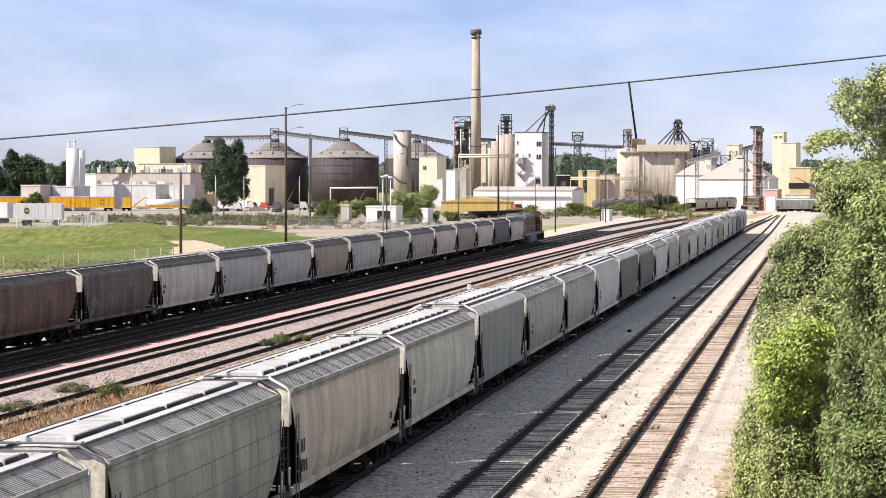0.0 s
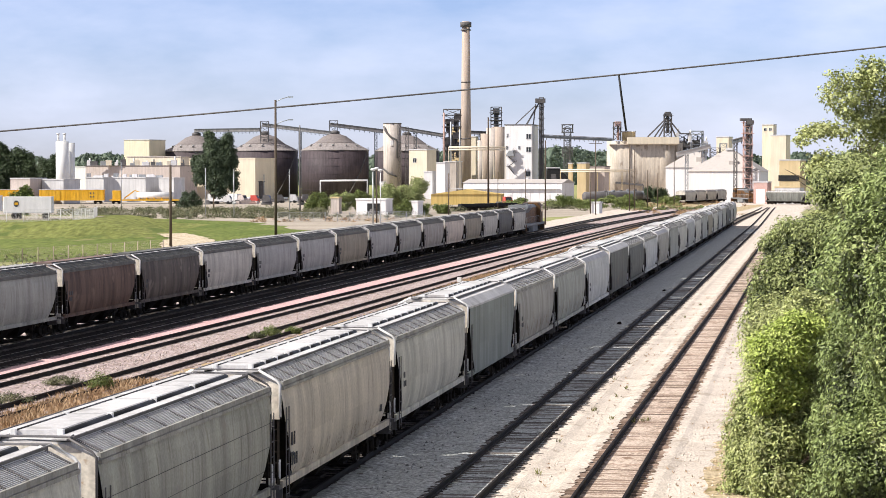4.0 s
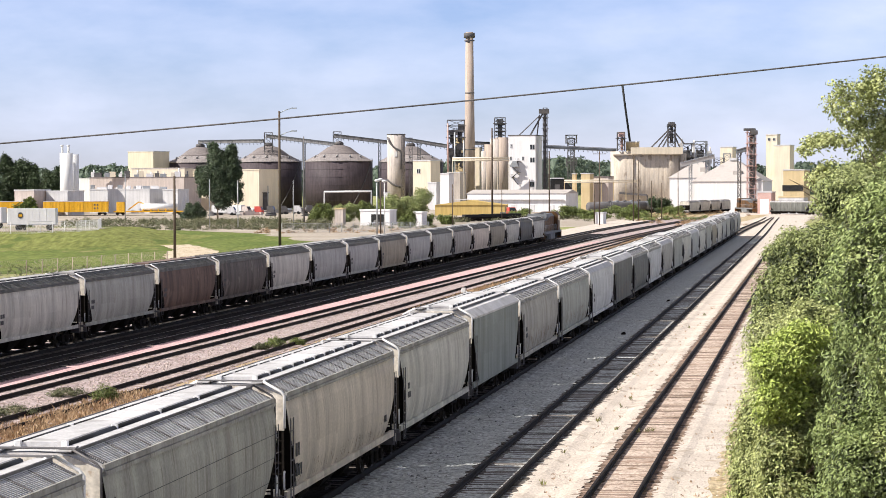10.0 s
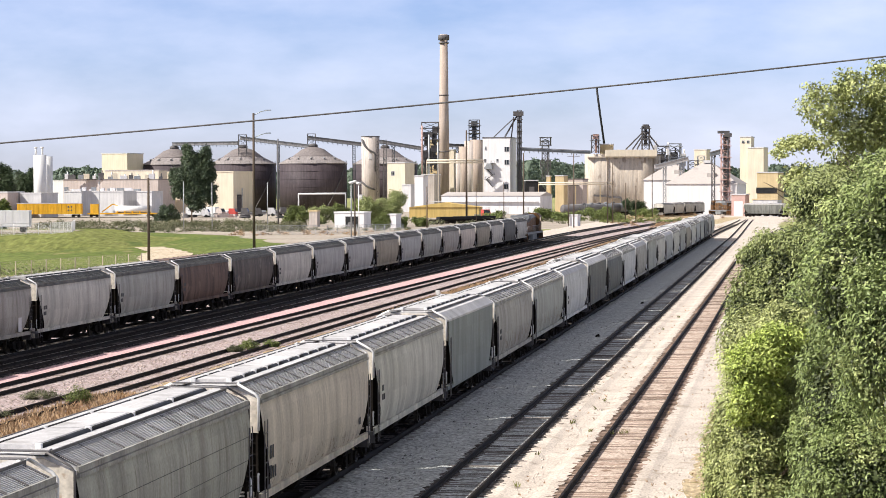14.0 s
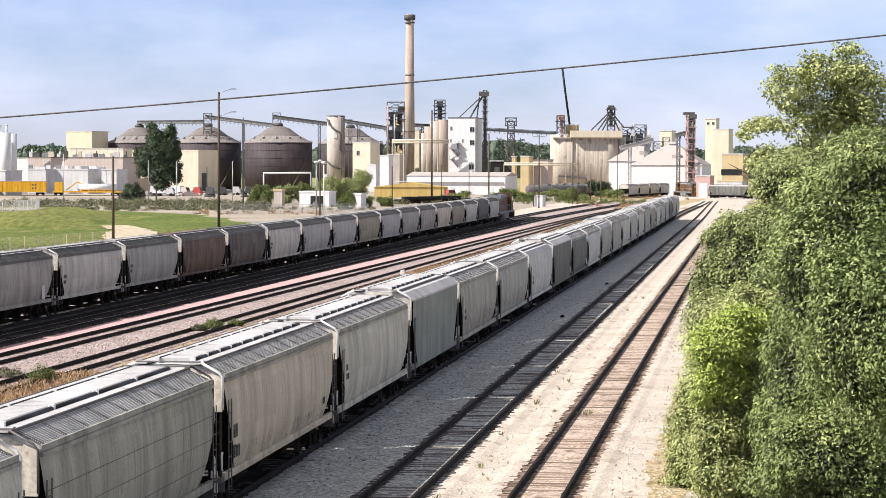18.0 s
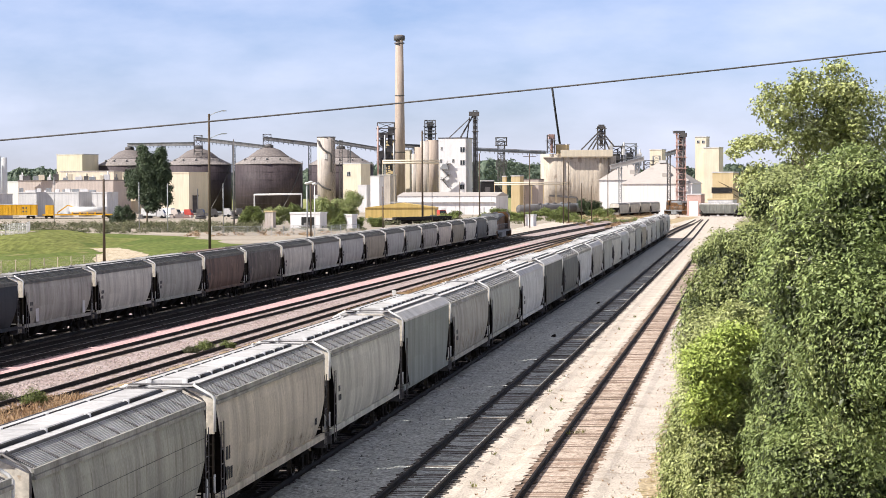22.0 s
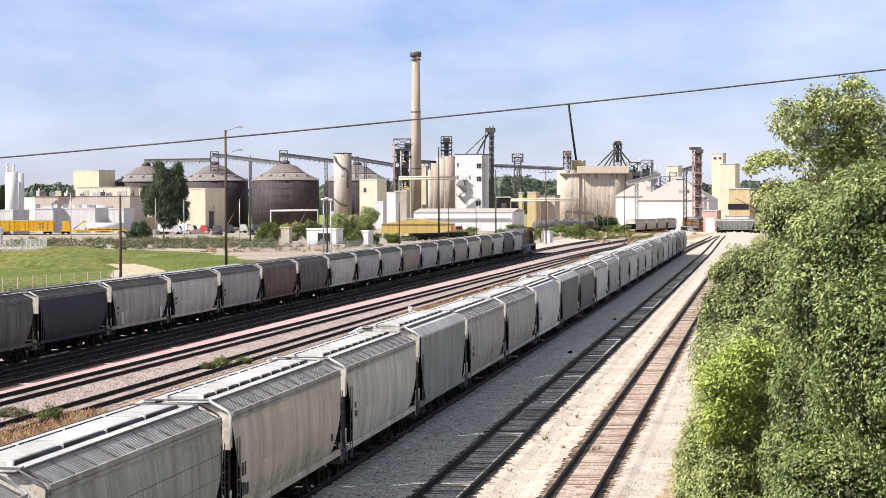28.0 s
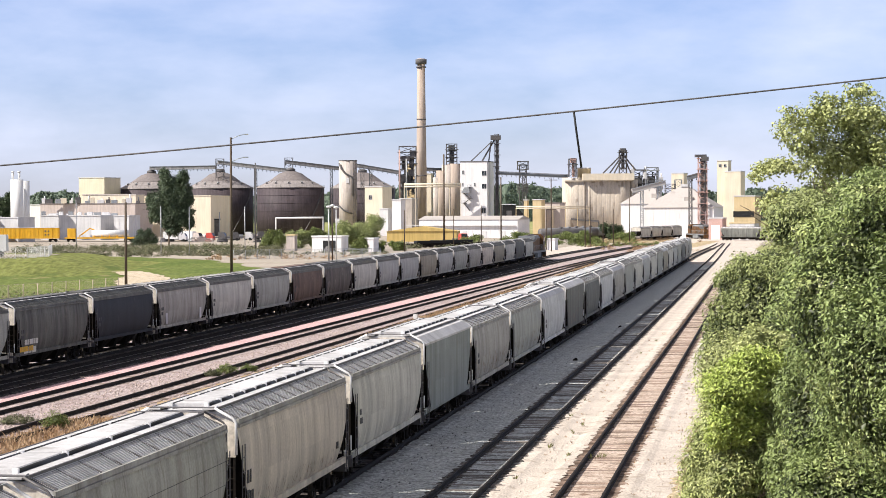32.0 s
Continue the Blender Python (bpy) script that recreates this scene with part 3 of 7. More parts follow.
# ---- covered hopper wagons ----
WHEEL_R = 0.46


def wheelset_mesh():
    s = Shape()
    s.rod((-0.95, 0, 0), (0.95, 0, 0), 0.075, 8)
    for sx in (-1, 1):
        x = 0.755 * sx
        prof = [(-0.075 * sx, 0.20), (-0.06 * sx, 0.40), (-0.075 * sx, 0.49), (-0.045 * sx, 0.49), (-0.035 * sx, 0.462), (0.07 * sx, 0.455), (0.07 * sx, 0.39), (0.03 * sx, 0.36), (0.04 * sx, 0.16)]
        n = 16
        s.loft([[(x + dx, r * math.cos(math.tau * i / n), r * math.sin(math.tau * i / n)) for i in range(n)] for dx, r in prof])
        for i in range(4):
            a = math.tau * i / 4
            s.bar((x + 0.05 * sx, 0.17 * math.cos(a), 0.17 * math.sin(a)), (x + 0.05 * sx, 0.37 * math.cos(a), 0.37 * math.sin(a)), 0.05)
    return s.mesh("wheelset", M["wheel"])


def side_frame_mesh():
    s = Shape()
    out = [(-1.15, 0.36), (-1.15, 0.58), (-0.75, 0.66), (-0.35, 0.76), (0.35, 0.76), (0.75, 0.66), (1.15, 0.58), (1.15, 0.36), (0.75, 0.40), (0.42, 0.22), (-0.42, 0.22), (-0.75, 0.40)]
    s.loft([[(x, y, z) for y, z in out] for x in (-0.07, 0.07)])
    for y in (-0.12, 0, 0.12):
        s.rod((0.09, y, 0.28), (0.09, y, 0.62), 0.05, 6)
    for y in (-0.9, 0.9):
        s.loft([[(x, y + 0.17 * math.cos(a), 0.46 + 0.17 * math.sin(a)) for a in (math.tau * i / 8 for i in range(8))] for x in (0.07, 0.15)])
    return s.mesh("side_frame", M["running"])


WHEELSET, SIDE_FRAME = wheelset_mesh(), side_frame_mesh()


def truck(parent, y):
    t = part("truck", Shape().box(-0.95, 0.95, -0.2, 0.2, 0.42, 0.72, 0.05), M["running"], parent, "", pose(0, y, 0))
    part("side_frame", SIDE_FRAME, None, t, "", pose(1.0, 0, 0))
    part("side_frame", SIDE_FRAME, None, t, "", pose(-1.0, 0, 0, 0, 0, 180))
    for dy in (-0.9, 0.9):
        part("wheelset", WHEELSET, None, t, "", pose(0, dy, WHEEL_R))
    return t


def widths(style, z):
    if style == "flat":
        return 1.56
    pts = [(1.12, 1.40), (1.4, 1.50), (1.8, 1.57), (2.4, 1.60), (3.0, 1.58), (3.4, 1.53), (3.74, 1.46), (9, 1.46)]
    for (za, xa), (zb, xb) in zip(pts, pts[1:]):
        if z <= zb:
            return xa + (xb - xa) * (z - za) / (zb - za)


def hopper(style, length, skin, top, seams="", label="", grates=True, hatches=5, close=False, bars="eave"):
    """A covered hopper wagon along y, its wheels on z = 0."""
    c = thing("hopper_wagon", pose(0, 0, 0), label, "railway wagon")
    half = (length - 1.45) / 2
    eave = 3.80 if style == "round" else 3.94
    rows = [1.12 + (eave - 1.12) * i / 11 for i in range(12)]

    def edge(z):
        return half - 1.45 * min(1.0, max(0.0, (3.0 - z) / 1.8)) ** 1.15

    s, cols = Shape(), 15
    for sx in (-1, 1):
        v, f = [], []
        for z in rows:
            for j in range(cols):
                v.append((sx * widths(style, z), edge(z) * (2 * j / (cols - 1) - 1), z))
        for i in range(len(rows) - 1):
            for j in range(cols - 1):
                f.append((i * cols + j, i * cols + j + 1, (i + 1) * cols + j + 1, (i + 1) * cols + j))
        s.add(v, f, True)
    body = part("body", s, skin, c)
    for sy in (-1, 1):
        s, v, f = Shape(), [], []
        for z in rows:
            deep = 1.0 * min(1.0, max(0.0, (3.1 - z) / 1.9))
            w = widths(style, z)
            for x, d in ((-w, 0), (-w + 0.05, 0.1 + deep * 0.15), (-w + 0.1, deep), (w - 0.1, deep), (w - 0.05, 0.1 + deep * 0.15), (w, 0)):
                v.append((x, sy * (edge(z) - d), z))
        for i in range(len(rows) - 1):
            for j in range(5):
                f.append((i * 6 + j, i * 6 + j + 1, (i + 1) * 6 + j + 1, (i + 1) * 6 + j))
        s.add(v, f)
        # end recess shade comes from this part's colour
        part("slope_sheet", s, M["slope"], c, "end slope coloured black for the shade between wagons")
    # seams and posts of the side sheets
    s = Shape()
    for sx in (-1, 1):
        if "h" in seams:
            for z in (1.75, 2.35, 2.95):
                x = sx * widths(style, z)
                s.box(x - 0.004, x + 0.004, -edge(z) + 0.05, edge(z) - 0.05, z - 0.006, z + 0.006)
        if "v" in seams:
            n = 9
            for k in range(1, n):
                y = half * (2 * k / n - 1)
                for z0, z1 in zip(rows, rows[1:]):
                    xa, xb = sx * widths(style, z0), sx * widths(style, z1)
                    s.bar((xa, y, z0), (xb, y, z1), 0.03, 0.024)
        if "r" in seams:
            n = 15
            for k in range(1, n):
                y = half * (2 * k / n - 1)
                s.box(sx * 1.56 - 0.05, sx * 1.56 + 0.05, y - 0.05, y + 0.05, 1.3, 3.8)
    if s.v:
        tagged(part("side_seam", s, M["mark"], body), kind="stuff")
    # roof: a flat crown, then steep shoulders down to the eaves
    ridge = eave + 0.33
    s = Shape()
    w = widths(style, eave) + 0.03
    crown = 0.90 if grates else 1.22
    s.prism([(-w, eave - 0.06), (-w, eave + 0.02), (-crown, ridge - 0.03), (0, ridge), (crown, ridge - 0.03), (w, eave + 0.02), (w, eave - 0.06)], -half - 0.02, half + 0.02)
    roof = part("roof", s, top, c)
    # hatch covers along the crown, with clamps and broken lengths of seal down their sides
    n = hatches
    span = 2 * (half - 0.7) / n
    cuts = 1 if n == 4 else 2
    bit = span / cuts
    for k in range(n):
        y = -half + 0.7 + span * k
        s = Shape().prism([(-0.46, ridge - 0.02), (-0.46, ridge + 0.09), (-0.40, ridge + 0.13), (0.40, ridge + 0.13), (0.46, ridge + 0.09), (0.46, ridge - 0.02)], y + 0.04, y + span - 0.04)
        part("hatch_cover", s, top, roof)
        for sx in (-1, 1):
            for q in range(cuts):
                yy = y + bit * q
                part("hatch_clamp", Shape().box(sx * 0.50 - 0.07, sx * 0.50 + 0.07, yy - 0.045, yy + 0.045, ridge - 0.02, ridge + 0.16, 0.015), M["white"], roof)
                part("hatch_seal", Shape().rod((sx * 0.50, yy + 0.08, ridge + 0.06), (sx * 0.50, yy + bit - 0.08, ridge + 0.06), 0.075, 8), M["black"], roof, "black rubber hatch seal")
    for sx in (-1, 1):
        s = Shape().box(sx * 0.74 - 0.16, sx * 0.74 + 0.16, -half - 0.2, half + 0.2, ridge + 0.03, ridge + 0.06)
        part("running_board", s, PAINT["roof"], roof)
        part("board_edge", Shape().box(sx * 0.92 - 0.02, sx * 0.92 + 0.02, -half + 0.1, half - 0.1, ridge - 0.02, ridge + 0.075), M["steel"], roof)
        if grates:
            s, drop = Shape(), (eave + 0.03 - ridge) / (w - crown)
            ribs = 10 if hatches == 4 else 13
            for k in range(ribs):
                y = -half + 0.35 + (2 * half - 0.7) * k / (ribs - 1)
                s.bar((sx * (crown - 0.04), y, ridge + 0.03), (sx * (w - 0.02), y, ridge + drop * (w - 0.02 - crown) + 0.05), 0.03, 0.05)
                if close:
                    part("roof_rib", s, M["steel"], roof)
                    s = Shape()
            if not close:
                tagged(part("roof_ribs", s, M["steel"], roof), kind="stuff")
            s = Shape()
            for q in range(13):
                x = crown + 0.05 + (w - crown - 0.11) * q / 12
                z = ridge + drop * (x - crown) + 0.03
                s.bar((sx * x, -half + 0.3, z), (sx * x, half - 0.3, z), 0.016, 0.02)
            tagged(part("roof_grate", s, PAINT["roof" if bars == "eave" else bars], roof, "grey steel grating bars"), kind="stuff")
            part("eave_rail", Shape().box(sx * w - 0.035, sx * w + 0.035, -half + 0.05, half - 0.05, eave - 0.04, eave + 0.09), PAINT[bars], roof)
            part("eave_lip", Shape().box(sx * (w + 0.02) - 0.05, sx * (w + 0.02) + 0.05, -half + 0.02, half - 0.02, eave - 0.13, eave - 0.045), PAINT[bars], roof)
    # end sheets, walkways, ladders, couplers
    for sy in (-1, 1):
        s = Shape().prism([(-1.46, 2.88), (-1.46, eave), (-0.8, ridge - 0.06), (0.8, ridge - 0.06), (1.46, eave), (1.46, 2.88)], min(sy * half, sy * (half + 0.07)), max(sy * half, sy * (half + 0.07)))
        part("end_panel", s, M["endcream"], c)
        part("end_sill_plate", Shape().box(-1.36, 1.36, sy * (half + 0.16) - 0.03, sy * (half + 0.16) + 0.03, 0.72, 1.30), M["endcream"] if sy < 0 else M["running"], c, "cream end sill plate" if sy < 0 else "")
        # bulky boxes added to block sun through the wagon gap and darken it
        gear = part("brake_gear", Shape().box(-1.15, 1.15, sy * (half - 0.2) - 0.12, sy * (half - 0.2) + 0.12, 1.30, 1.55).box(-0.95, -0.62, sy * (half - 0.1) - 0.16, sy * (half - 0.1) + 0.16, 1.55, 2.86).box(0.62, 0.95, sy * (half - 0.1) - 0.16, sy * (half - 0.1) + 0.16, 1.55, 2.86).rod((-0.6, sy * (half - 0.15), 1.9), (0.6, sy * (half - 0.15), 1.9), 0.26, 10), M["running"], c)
        if sy < 0:
            wheel = [(0.30 * math.cos(q), -half - 0.2, 2.2 + 0.30 * math.sin(q)) for q in (math.tau * k / 12 for k in range(13))]
            part("brake_wheel", Shape().pipe(wheel, 0.03, 5).bar((-0.3, -half - 0.2, 2.2), (0.3, -half - 0.2, 2.2), 0.03).bar((0, -half - 0.2, 1.9), (0, -half - 0.2, 2.5), 0.03), M["galv"], gear)
        for sx in (-1, 1):
            part("grab_iron", Shape().pipe([(sx * 1.5, sy * (half + 0.2), 1.32), (sx * 1.5, sy * (half + 0.26), 1.36), (sx * 1.5, sy * (half + 0.26), 1.75), (sx * 1.5, sy * (half + 0.2), 1.8)], 0.03, 5), M["white"], c)
        part("end_platform", Shape().box(-1.5, 1.5, sy * half - 0.3, sy * half + 0.12, 1.0, 1.12).box(0.95, 1.5, sy * half + 0.08, sy * half + 0.14, 0.7, 1.12).box(-1.5, -0.95, sy * half + 0.08, sy * half + 0.14, 0.7, 1.12), M["steel"], c, "dark steel end step")
        for x in (-1.42, 0.9):
            s = Shape()
            for dx in (0, 0.52):
                s.bar((x + dx, sy * (half + 0.02), 1.1), (x + dx, sy * (half + 0.02), 2.9), 0.06)
            for k in range(5):
                s.bar((x, sy * (half + 0.02), 1.4 + 0.3 * k), (x + 0.52, sy * (half + 0.02), 1.4 + 0.3 * k), 0.03)
            part("end_ladder", s, M["running"], c)
        y = sy * (half + 0.13)
        for sx in (-1, 1):
            part("corner_rail", Shape().pipe([(sx * 1.49, y, eave - 0.85), (sx * 1.49, y, eave + 0.02), (sx * 1.40, y, eave + 0.13), (sx * 0.92, y, ridge + 0.06), (sx * 0.86, y - sy * 0.5, ridge + 0.07)], 0.028 if close and hatches == 4 else 0.04, 6), M["steel"] if close and hatches == 4 else M["white"], c, "pale grab rail bent over the roof corner")
        # crossover board that links the running boards
        part("end_walk", Shape().box(-0.9, 0.9, sy * half - 0.05, sy * half + 0.22, ridge + 0.065, ridge + 0.085), M["steel"], roof)
        s = Shape().box(-0.12, 0.12, min(sy * (half - 1), sy * (length / 2 - 0.12)), max(sy * (half - 1), sy * (length / 2 - 0.12)), 0.74, 1.0)
        s.box(-0.17, 0.17, sy * (length / 2 - 0.16) - 0.14, sy * (length / 2 - 0.16) + 0.14, 0.72, 1.02, 0.05)
        part("coupler", s, M["running"], c)
        for sx in (-1, 1):
            s, x = Shape(), sx * 1.62
            for dy in (0.06, 0.42):
                s.bar((x, sy * (half - dy), 0.75), (x, sy * (half - dy), 3.2), 0.028)
            for k in range(6):
                s.bar((x, sy * (half - 0.06), 0.85 + 0.4 * k), (x, sy * (half - 0.42), 0.85 + 0.4 * k), 0.022)
            part("ladder", s, M["steel"], c)
    for sx in (-1, 1):
        part("side_sill", Shape().box(sx * 1.47 - 0.06, sx * 1.47 + 0.06, -half, half, 1.02, 1.22), skin, c)
    part("centre_sill", Shape().box(-0.35, 0.35, -half + 0.2, half - 0.2, 0.72, 1.1), M["running"], c)
    span = (2 * half - 6.2) / 3
    for k in range(3):
        y = (k - 1) * span
        s = Shape()
        s.loft([[(-1.35, y - span * 0.46, 1.12), (1.35, y - span * 0.46, 1.12), (1.35, y + span * 0.46, 1.12), (-1.35, y + span * 0.46, 1.12)],
                [(-0.75, y - 0.35, 0.36), (0.75, y - 0.35, 0.36), (0.75, y + 0.35, 0.36), (-0.75, y + 0.35, 0.36)]])
        s.box(-0.95, 0.95, y - 0.45, y + 0.45, 0.28, 0.36)
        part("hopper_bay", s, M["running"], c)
    part("air_tank", Shape().rod((0.4, -half + 0.5, 1.35), (1.1, -half + 0.5, 1.35), 0.2, 10), M["running"], c)
    for sy in (-1, 1):
        truck(c, sy * (half - 1.15))
    return c


def stencil(wagon, style, y, z, rows, name="stencil_marks", mat="mark", near=True):
    """Rows of short bars on the side sheet where lettering is too small to read. rows: (height, [lengths])."""
    s = Shape()
    for h, lens in rows:
        x, yy = widths(style, z) + 0.012, y
        for n in lens:
            s.box(x - 0.008, x + 0.008, yy, yy + n, z - h, z)
            yy += n + h * 0.45
        z -= h * 1.55
    part(name, s, M[mat], wagon)


def weathering(wagon, style, length, name, mat, count, low, high, seed, tall=(0.25, 0.8), wide=(0.03, 0.10)):
    """Ragged run marks on the side that faces the yard: slivers that widen and then taper downwards."""
    rng, s = random.Random(seed), Shape()
    for _ in range(count):
        z1 = rng.uniform(low, high)
        h, w, y = rng.uniform(*tall), rng.uniform(*wide), rng.uniform(-length / 2 + 2.0, length / 2 - 2.2)
        lean, pts = rng.uniform(-0.015, 0.015), []
        for k, q in enumerate((0.25, 1.0, 0.75, 0.15)):
            z = max(1.2, z1 - h * k / 3)
            x = widths(style, z) + 0.006
            yy = y + lean * k + rng.uniform(-0.02, 0.02)
            pts.append(((x, yy - w * q, z), (x, yy + w * q, z)))
        v = [p for pair in pts for p in pair]
        s.add(v, [(2 * k, 2 * k + 1, 2 * k + 3, 2 * k + 2) for k in range(3)])
    me = bpy.data.meshes.new(name)
    me.from_pydata(s.v, [], s.f)
    me.materials.append(M[mat])
    tagged(part(name, me, None, wagon), kind="stuff")


def repaint(wagon, skin, top):
    for o in wagon.children_recursive:
        kind = o.name.split(".")[0]
        use = skin if kind in ("body", "side_sill") else top if kind in ("roof", "hatch_cover", "hatch_clamp") else None
        if use:
            o.material_slots[0].link = "OBJECT"
            o.material_slots[0].material = use


PAINT = {
    "eave": paint("dirty grey eave paint", (0.36, 0.35, 0.325), 0.3),
    "greygreen": paint("grey-green wagon paint", (0.40, 0.395, 0.345), 0.3),
    "sand": paint("sandy grey wagon paint", (0.66, 0.59, 0.495), 0.24, (0.24, 0.16, 0.11), 0.66),
    "pale": paint("pale grey wagon paint", (0.61, 0.595, 0.525), 0.26),
    "darkgreen": paint("dark grey-green wagon paint", (0.25, 0.275, 0.26), 0.22),
    "warm": paint("warm grey wagon paint", (0.42, 0.40, 0.355), 0.28),
    "mid": paint("mid grey wagon paint", (0.41, 0.415, 0.37), 0.24),
    "white": paint("off-white wagon paint", (0.60, 0.60, 0.59), 0.2),
    "charcoal": paint("charcoal wagon paint", (0.15, 0.152, 0.14), 0.35),
    "umber": paint("dark umber wagon paint", (0.138, 0.116, 0.096), 0.5, (0.30, 0.255, 0.21), 0.6),
    "rust": paint("rust-brown wagon paint", (0.165, 0.104, 0.074), 0.5, (0.26, 0.175, 0.125), 0.6),
    "tan": paint("tan-grey wagon paint", (0.36, 0.325, 0.245), 0.24),
    "navy": paint("blue-black wagon paint", (0.020, 0.024, 0.032), 0.3, (0.07, 0.07, 0.075)),
    "sooty": paint("sooty grey wagon paint", (0.15, 0.148, 0.128), 0.5),
    "lead": paint("lead grey wagon paint", (0.45, 0.455, 0.43), 0.20),
    "roof": paint("dusty light roof paint", (0.55, 0.535, 0.535), 0.10, (0.2, 0.18, 0.16), 0.59),
    "roofbrown": paint("brown wagon roof paint", (0.23, 0.16, 0.135), 0.2),
    "roofdark": paint("dark wagon roof paint", (0.15, 0.145, 0.14), 0.2),
    "roofgrey": paint("grey wagon roof paint", (0.44, 0.425, 0.41), 0.15, (0.16, 0.15, 0.14), 0.6),
}

# the standing train: ends of its wagons along the track
NEAR = [  # start, end, style, skin, seams, grates, label
    (29.6, 47.5, "round", "pale", "", True, "light grey covered hopper wagon with slatted roof sides"),
    (47.5, 64.8, "round", "greygreen", "h", True, "grey-green covered hopper wagon with horizontal seams"),
    (64.8, 83.3, "round", "sand", "", True, "sandy grey covered hopper wagon with rust-streaked bulging sides"),
    (83.3, 101.5, "round", "pale", "", True, "pale grey covered hopper wagon with rounded sides"),
    (101.5, 118.3, "flat", "darkgreen", "", False, "dark grey-green covered hopper wagon with flat sides"),
    (118.3, 136.4, "round", "warm", "", True, "warm grey covered hopper wagon with dirty stained sides"),
    (136.4, 155.2, "round", "mid", "", True, "mid grey covered hopper wagon with rounded sides"),
    (155.2, 173.8, "round", "white", "", False, "off-white covered hopper wagon with clean sides"),
]
y, k = 173.8, 0
FAR_SKINS = ["charcoal", "charcoal", "white", "warm", "mid", "pale", "lead", "pale", "mid", "tan", "pale", "lead", "mid", "charcoal", "warm", "mid"]
while y < 452:
    step = 17.85
    kind = FAR_SKINS[k % len(FAR_SKINS)]
    NEAR.append((y, y + step, "flat" if k % 4 == 0 else "round", kind, "", k % 3 != 0, PAINT[kind].name.replace(" wagon paint", "") + " covered hopper wagon in the standing train"))
    y, k = y + step, k + 1
for i, (a, b, style, skin, seams, grates, label) in enumerate(NEAR):
    w = hopper(style, b - a, PAINT[skin], PAINT["roof"], seams, label, grates, 5 if i != 1 else 4, i < 6)
    w.matrix_basis = pose(X_N, (a + b) / 2, 0.218)
    tagged(w, group="standing train")
    if i == 2:
        stencil(w, style, -7.75, 2.45, [(0.36, [0.2, 0.12]), (0.1, [0.36])])
        stencil(w, style, -7.6, 1.85, [(0.32, [0.16, 0.16, 0.14]), (0.12, [0.4])])
        stencil(w, style, 6.4, 1.9, [(0.22, [0.12, 0.12])])
        weathering(w, style, b - a, "rust", "scuff", 80, 1.35, 1.8, 301, (0.08, 0.34), (0.010, 0.035))
    elif i == 3:
        stencil(w, style, -7.3, 2.6, [(0.2, [0.3]), (0.2, [0.3, 0.12])])
    elif i == 1:
        weathering(w, style, b - a, "rain_wash", "chalk", 9, 1.9, 2.5, 304, (0.4, 0.9), (0.03, 0.10))
    elif i in (5, 6, 8):
        weathering(w, style, b - a, "rust", "scuff", 60, 1.5, 2.3, 306 + i, (0.15, 0.6), (0.02, 0.08))
    if i > 3 and i % 2:
        stencil(w, style, -7.0, 2.5, [(0.2, [0.5]), (0.2, [0.7])])

# the moving train, from the locomotive back; places at the start of the clip
MOVER_PITCH = 16.95
MOVER_HEAD = 362.5
MOVER = [("pale", "roofgrey"), ("charcoal", "roofgrey"), ("pale", "roofgrey"), ("tan", "roofgrey"), ("sand", "roofgrey"), ("warm", "roofgrey"), ("mid", "roofgrey"),
         ("lead", "roofgrey"), ("tan", "roofgrey"), ("lead", "roofgrey"), ("lead", "roofgrey"), ("pale", "roofgrey"), ("umber", "roofdark"), ("rust", "roofbrown"),
         ("mid", "roofgrey"), ("pale", "roofgrey"), ("warm", "roofgrey"), ("navy", "roofdark"), ("sooty", "roofdark"), ("mid", "roofgrey"), ("lead", "roofgrey")]
first = hopper("round", MOVER_PITCH, PAINT["lead"], PAINT["roofgrey"], "", "", True, bars="charcoal")
stencil(first, "round", -6.9, 2.55, [(0.22, [0.3, 0.25]), (0.22, [0.5])])
TRAIN = []
for i, (skin, top) in enumerate(MOVER):
    y = MOVER_HEAD - MOVER_PITCH * (i + 0.5)
    w = first if i == 0 else copy_thing(first, pose(X_M1, y, 0.218))
    w.matrix_basis = pose(X_M1, y, 0.218)
    repaint(w, PAINT[skin], PAINT[top])
    tagged(w, PAINT[skin].name.replace(" wagon paint", "") + " covered hopper wagon rolling in a long freight train", "railway wagon", "moving train")
    TRAIN.append((w, y))
    if skin == "sooty":
        stencil(w, "round", -6.2, 1.95, [(0.3, [0.5, 0.2, 0.6, 0.3, 0.5]), (0.35, [0.9, 0.4, 0.8])], "faded_scrawl", "whitemark")
        stencil(w, "round", -7.0, 1.55, [(0.3, [1.6, 0.9])], "faded_scrawl", "mow")
    if skin == "warm" and i > 10:
        for yy in (-5.6, 5.2):
            stencil(w, "round", yy, 2.1, [(0.8, [0.6])], "placard", "greywall")


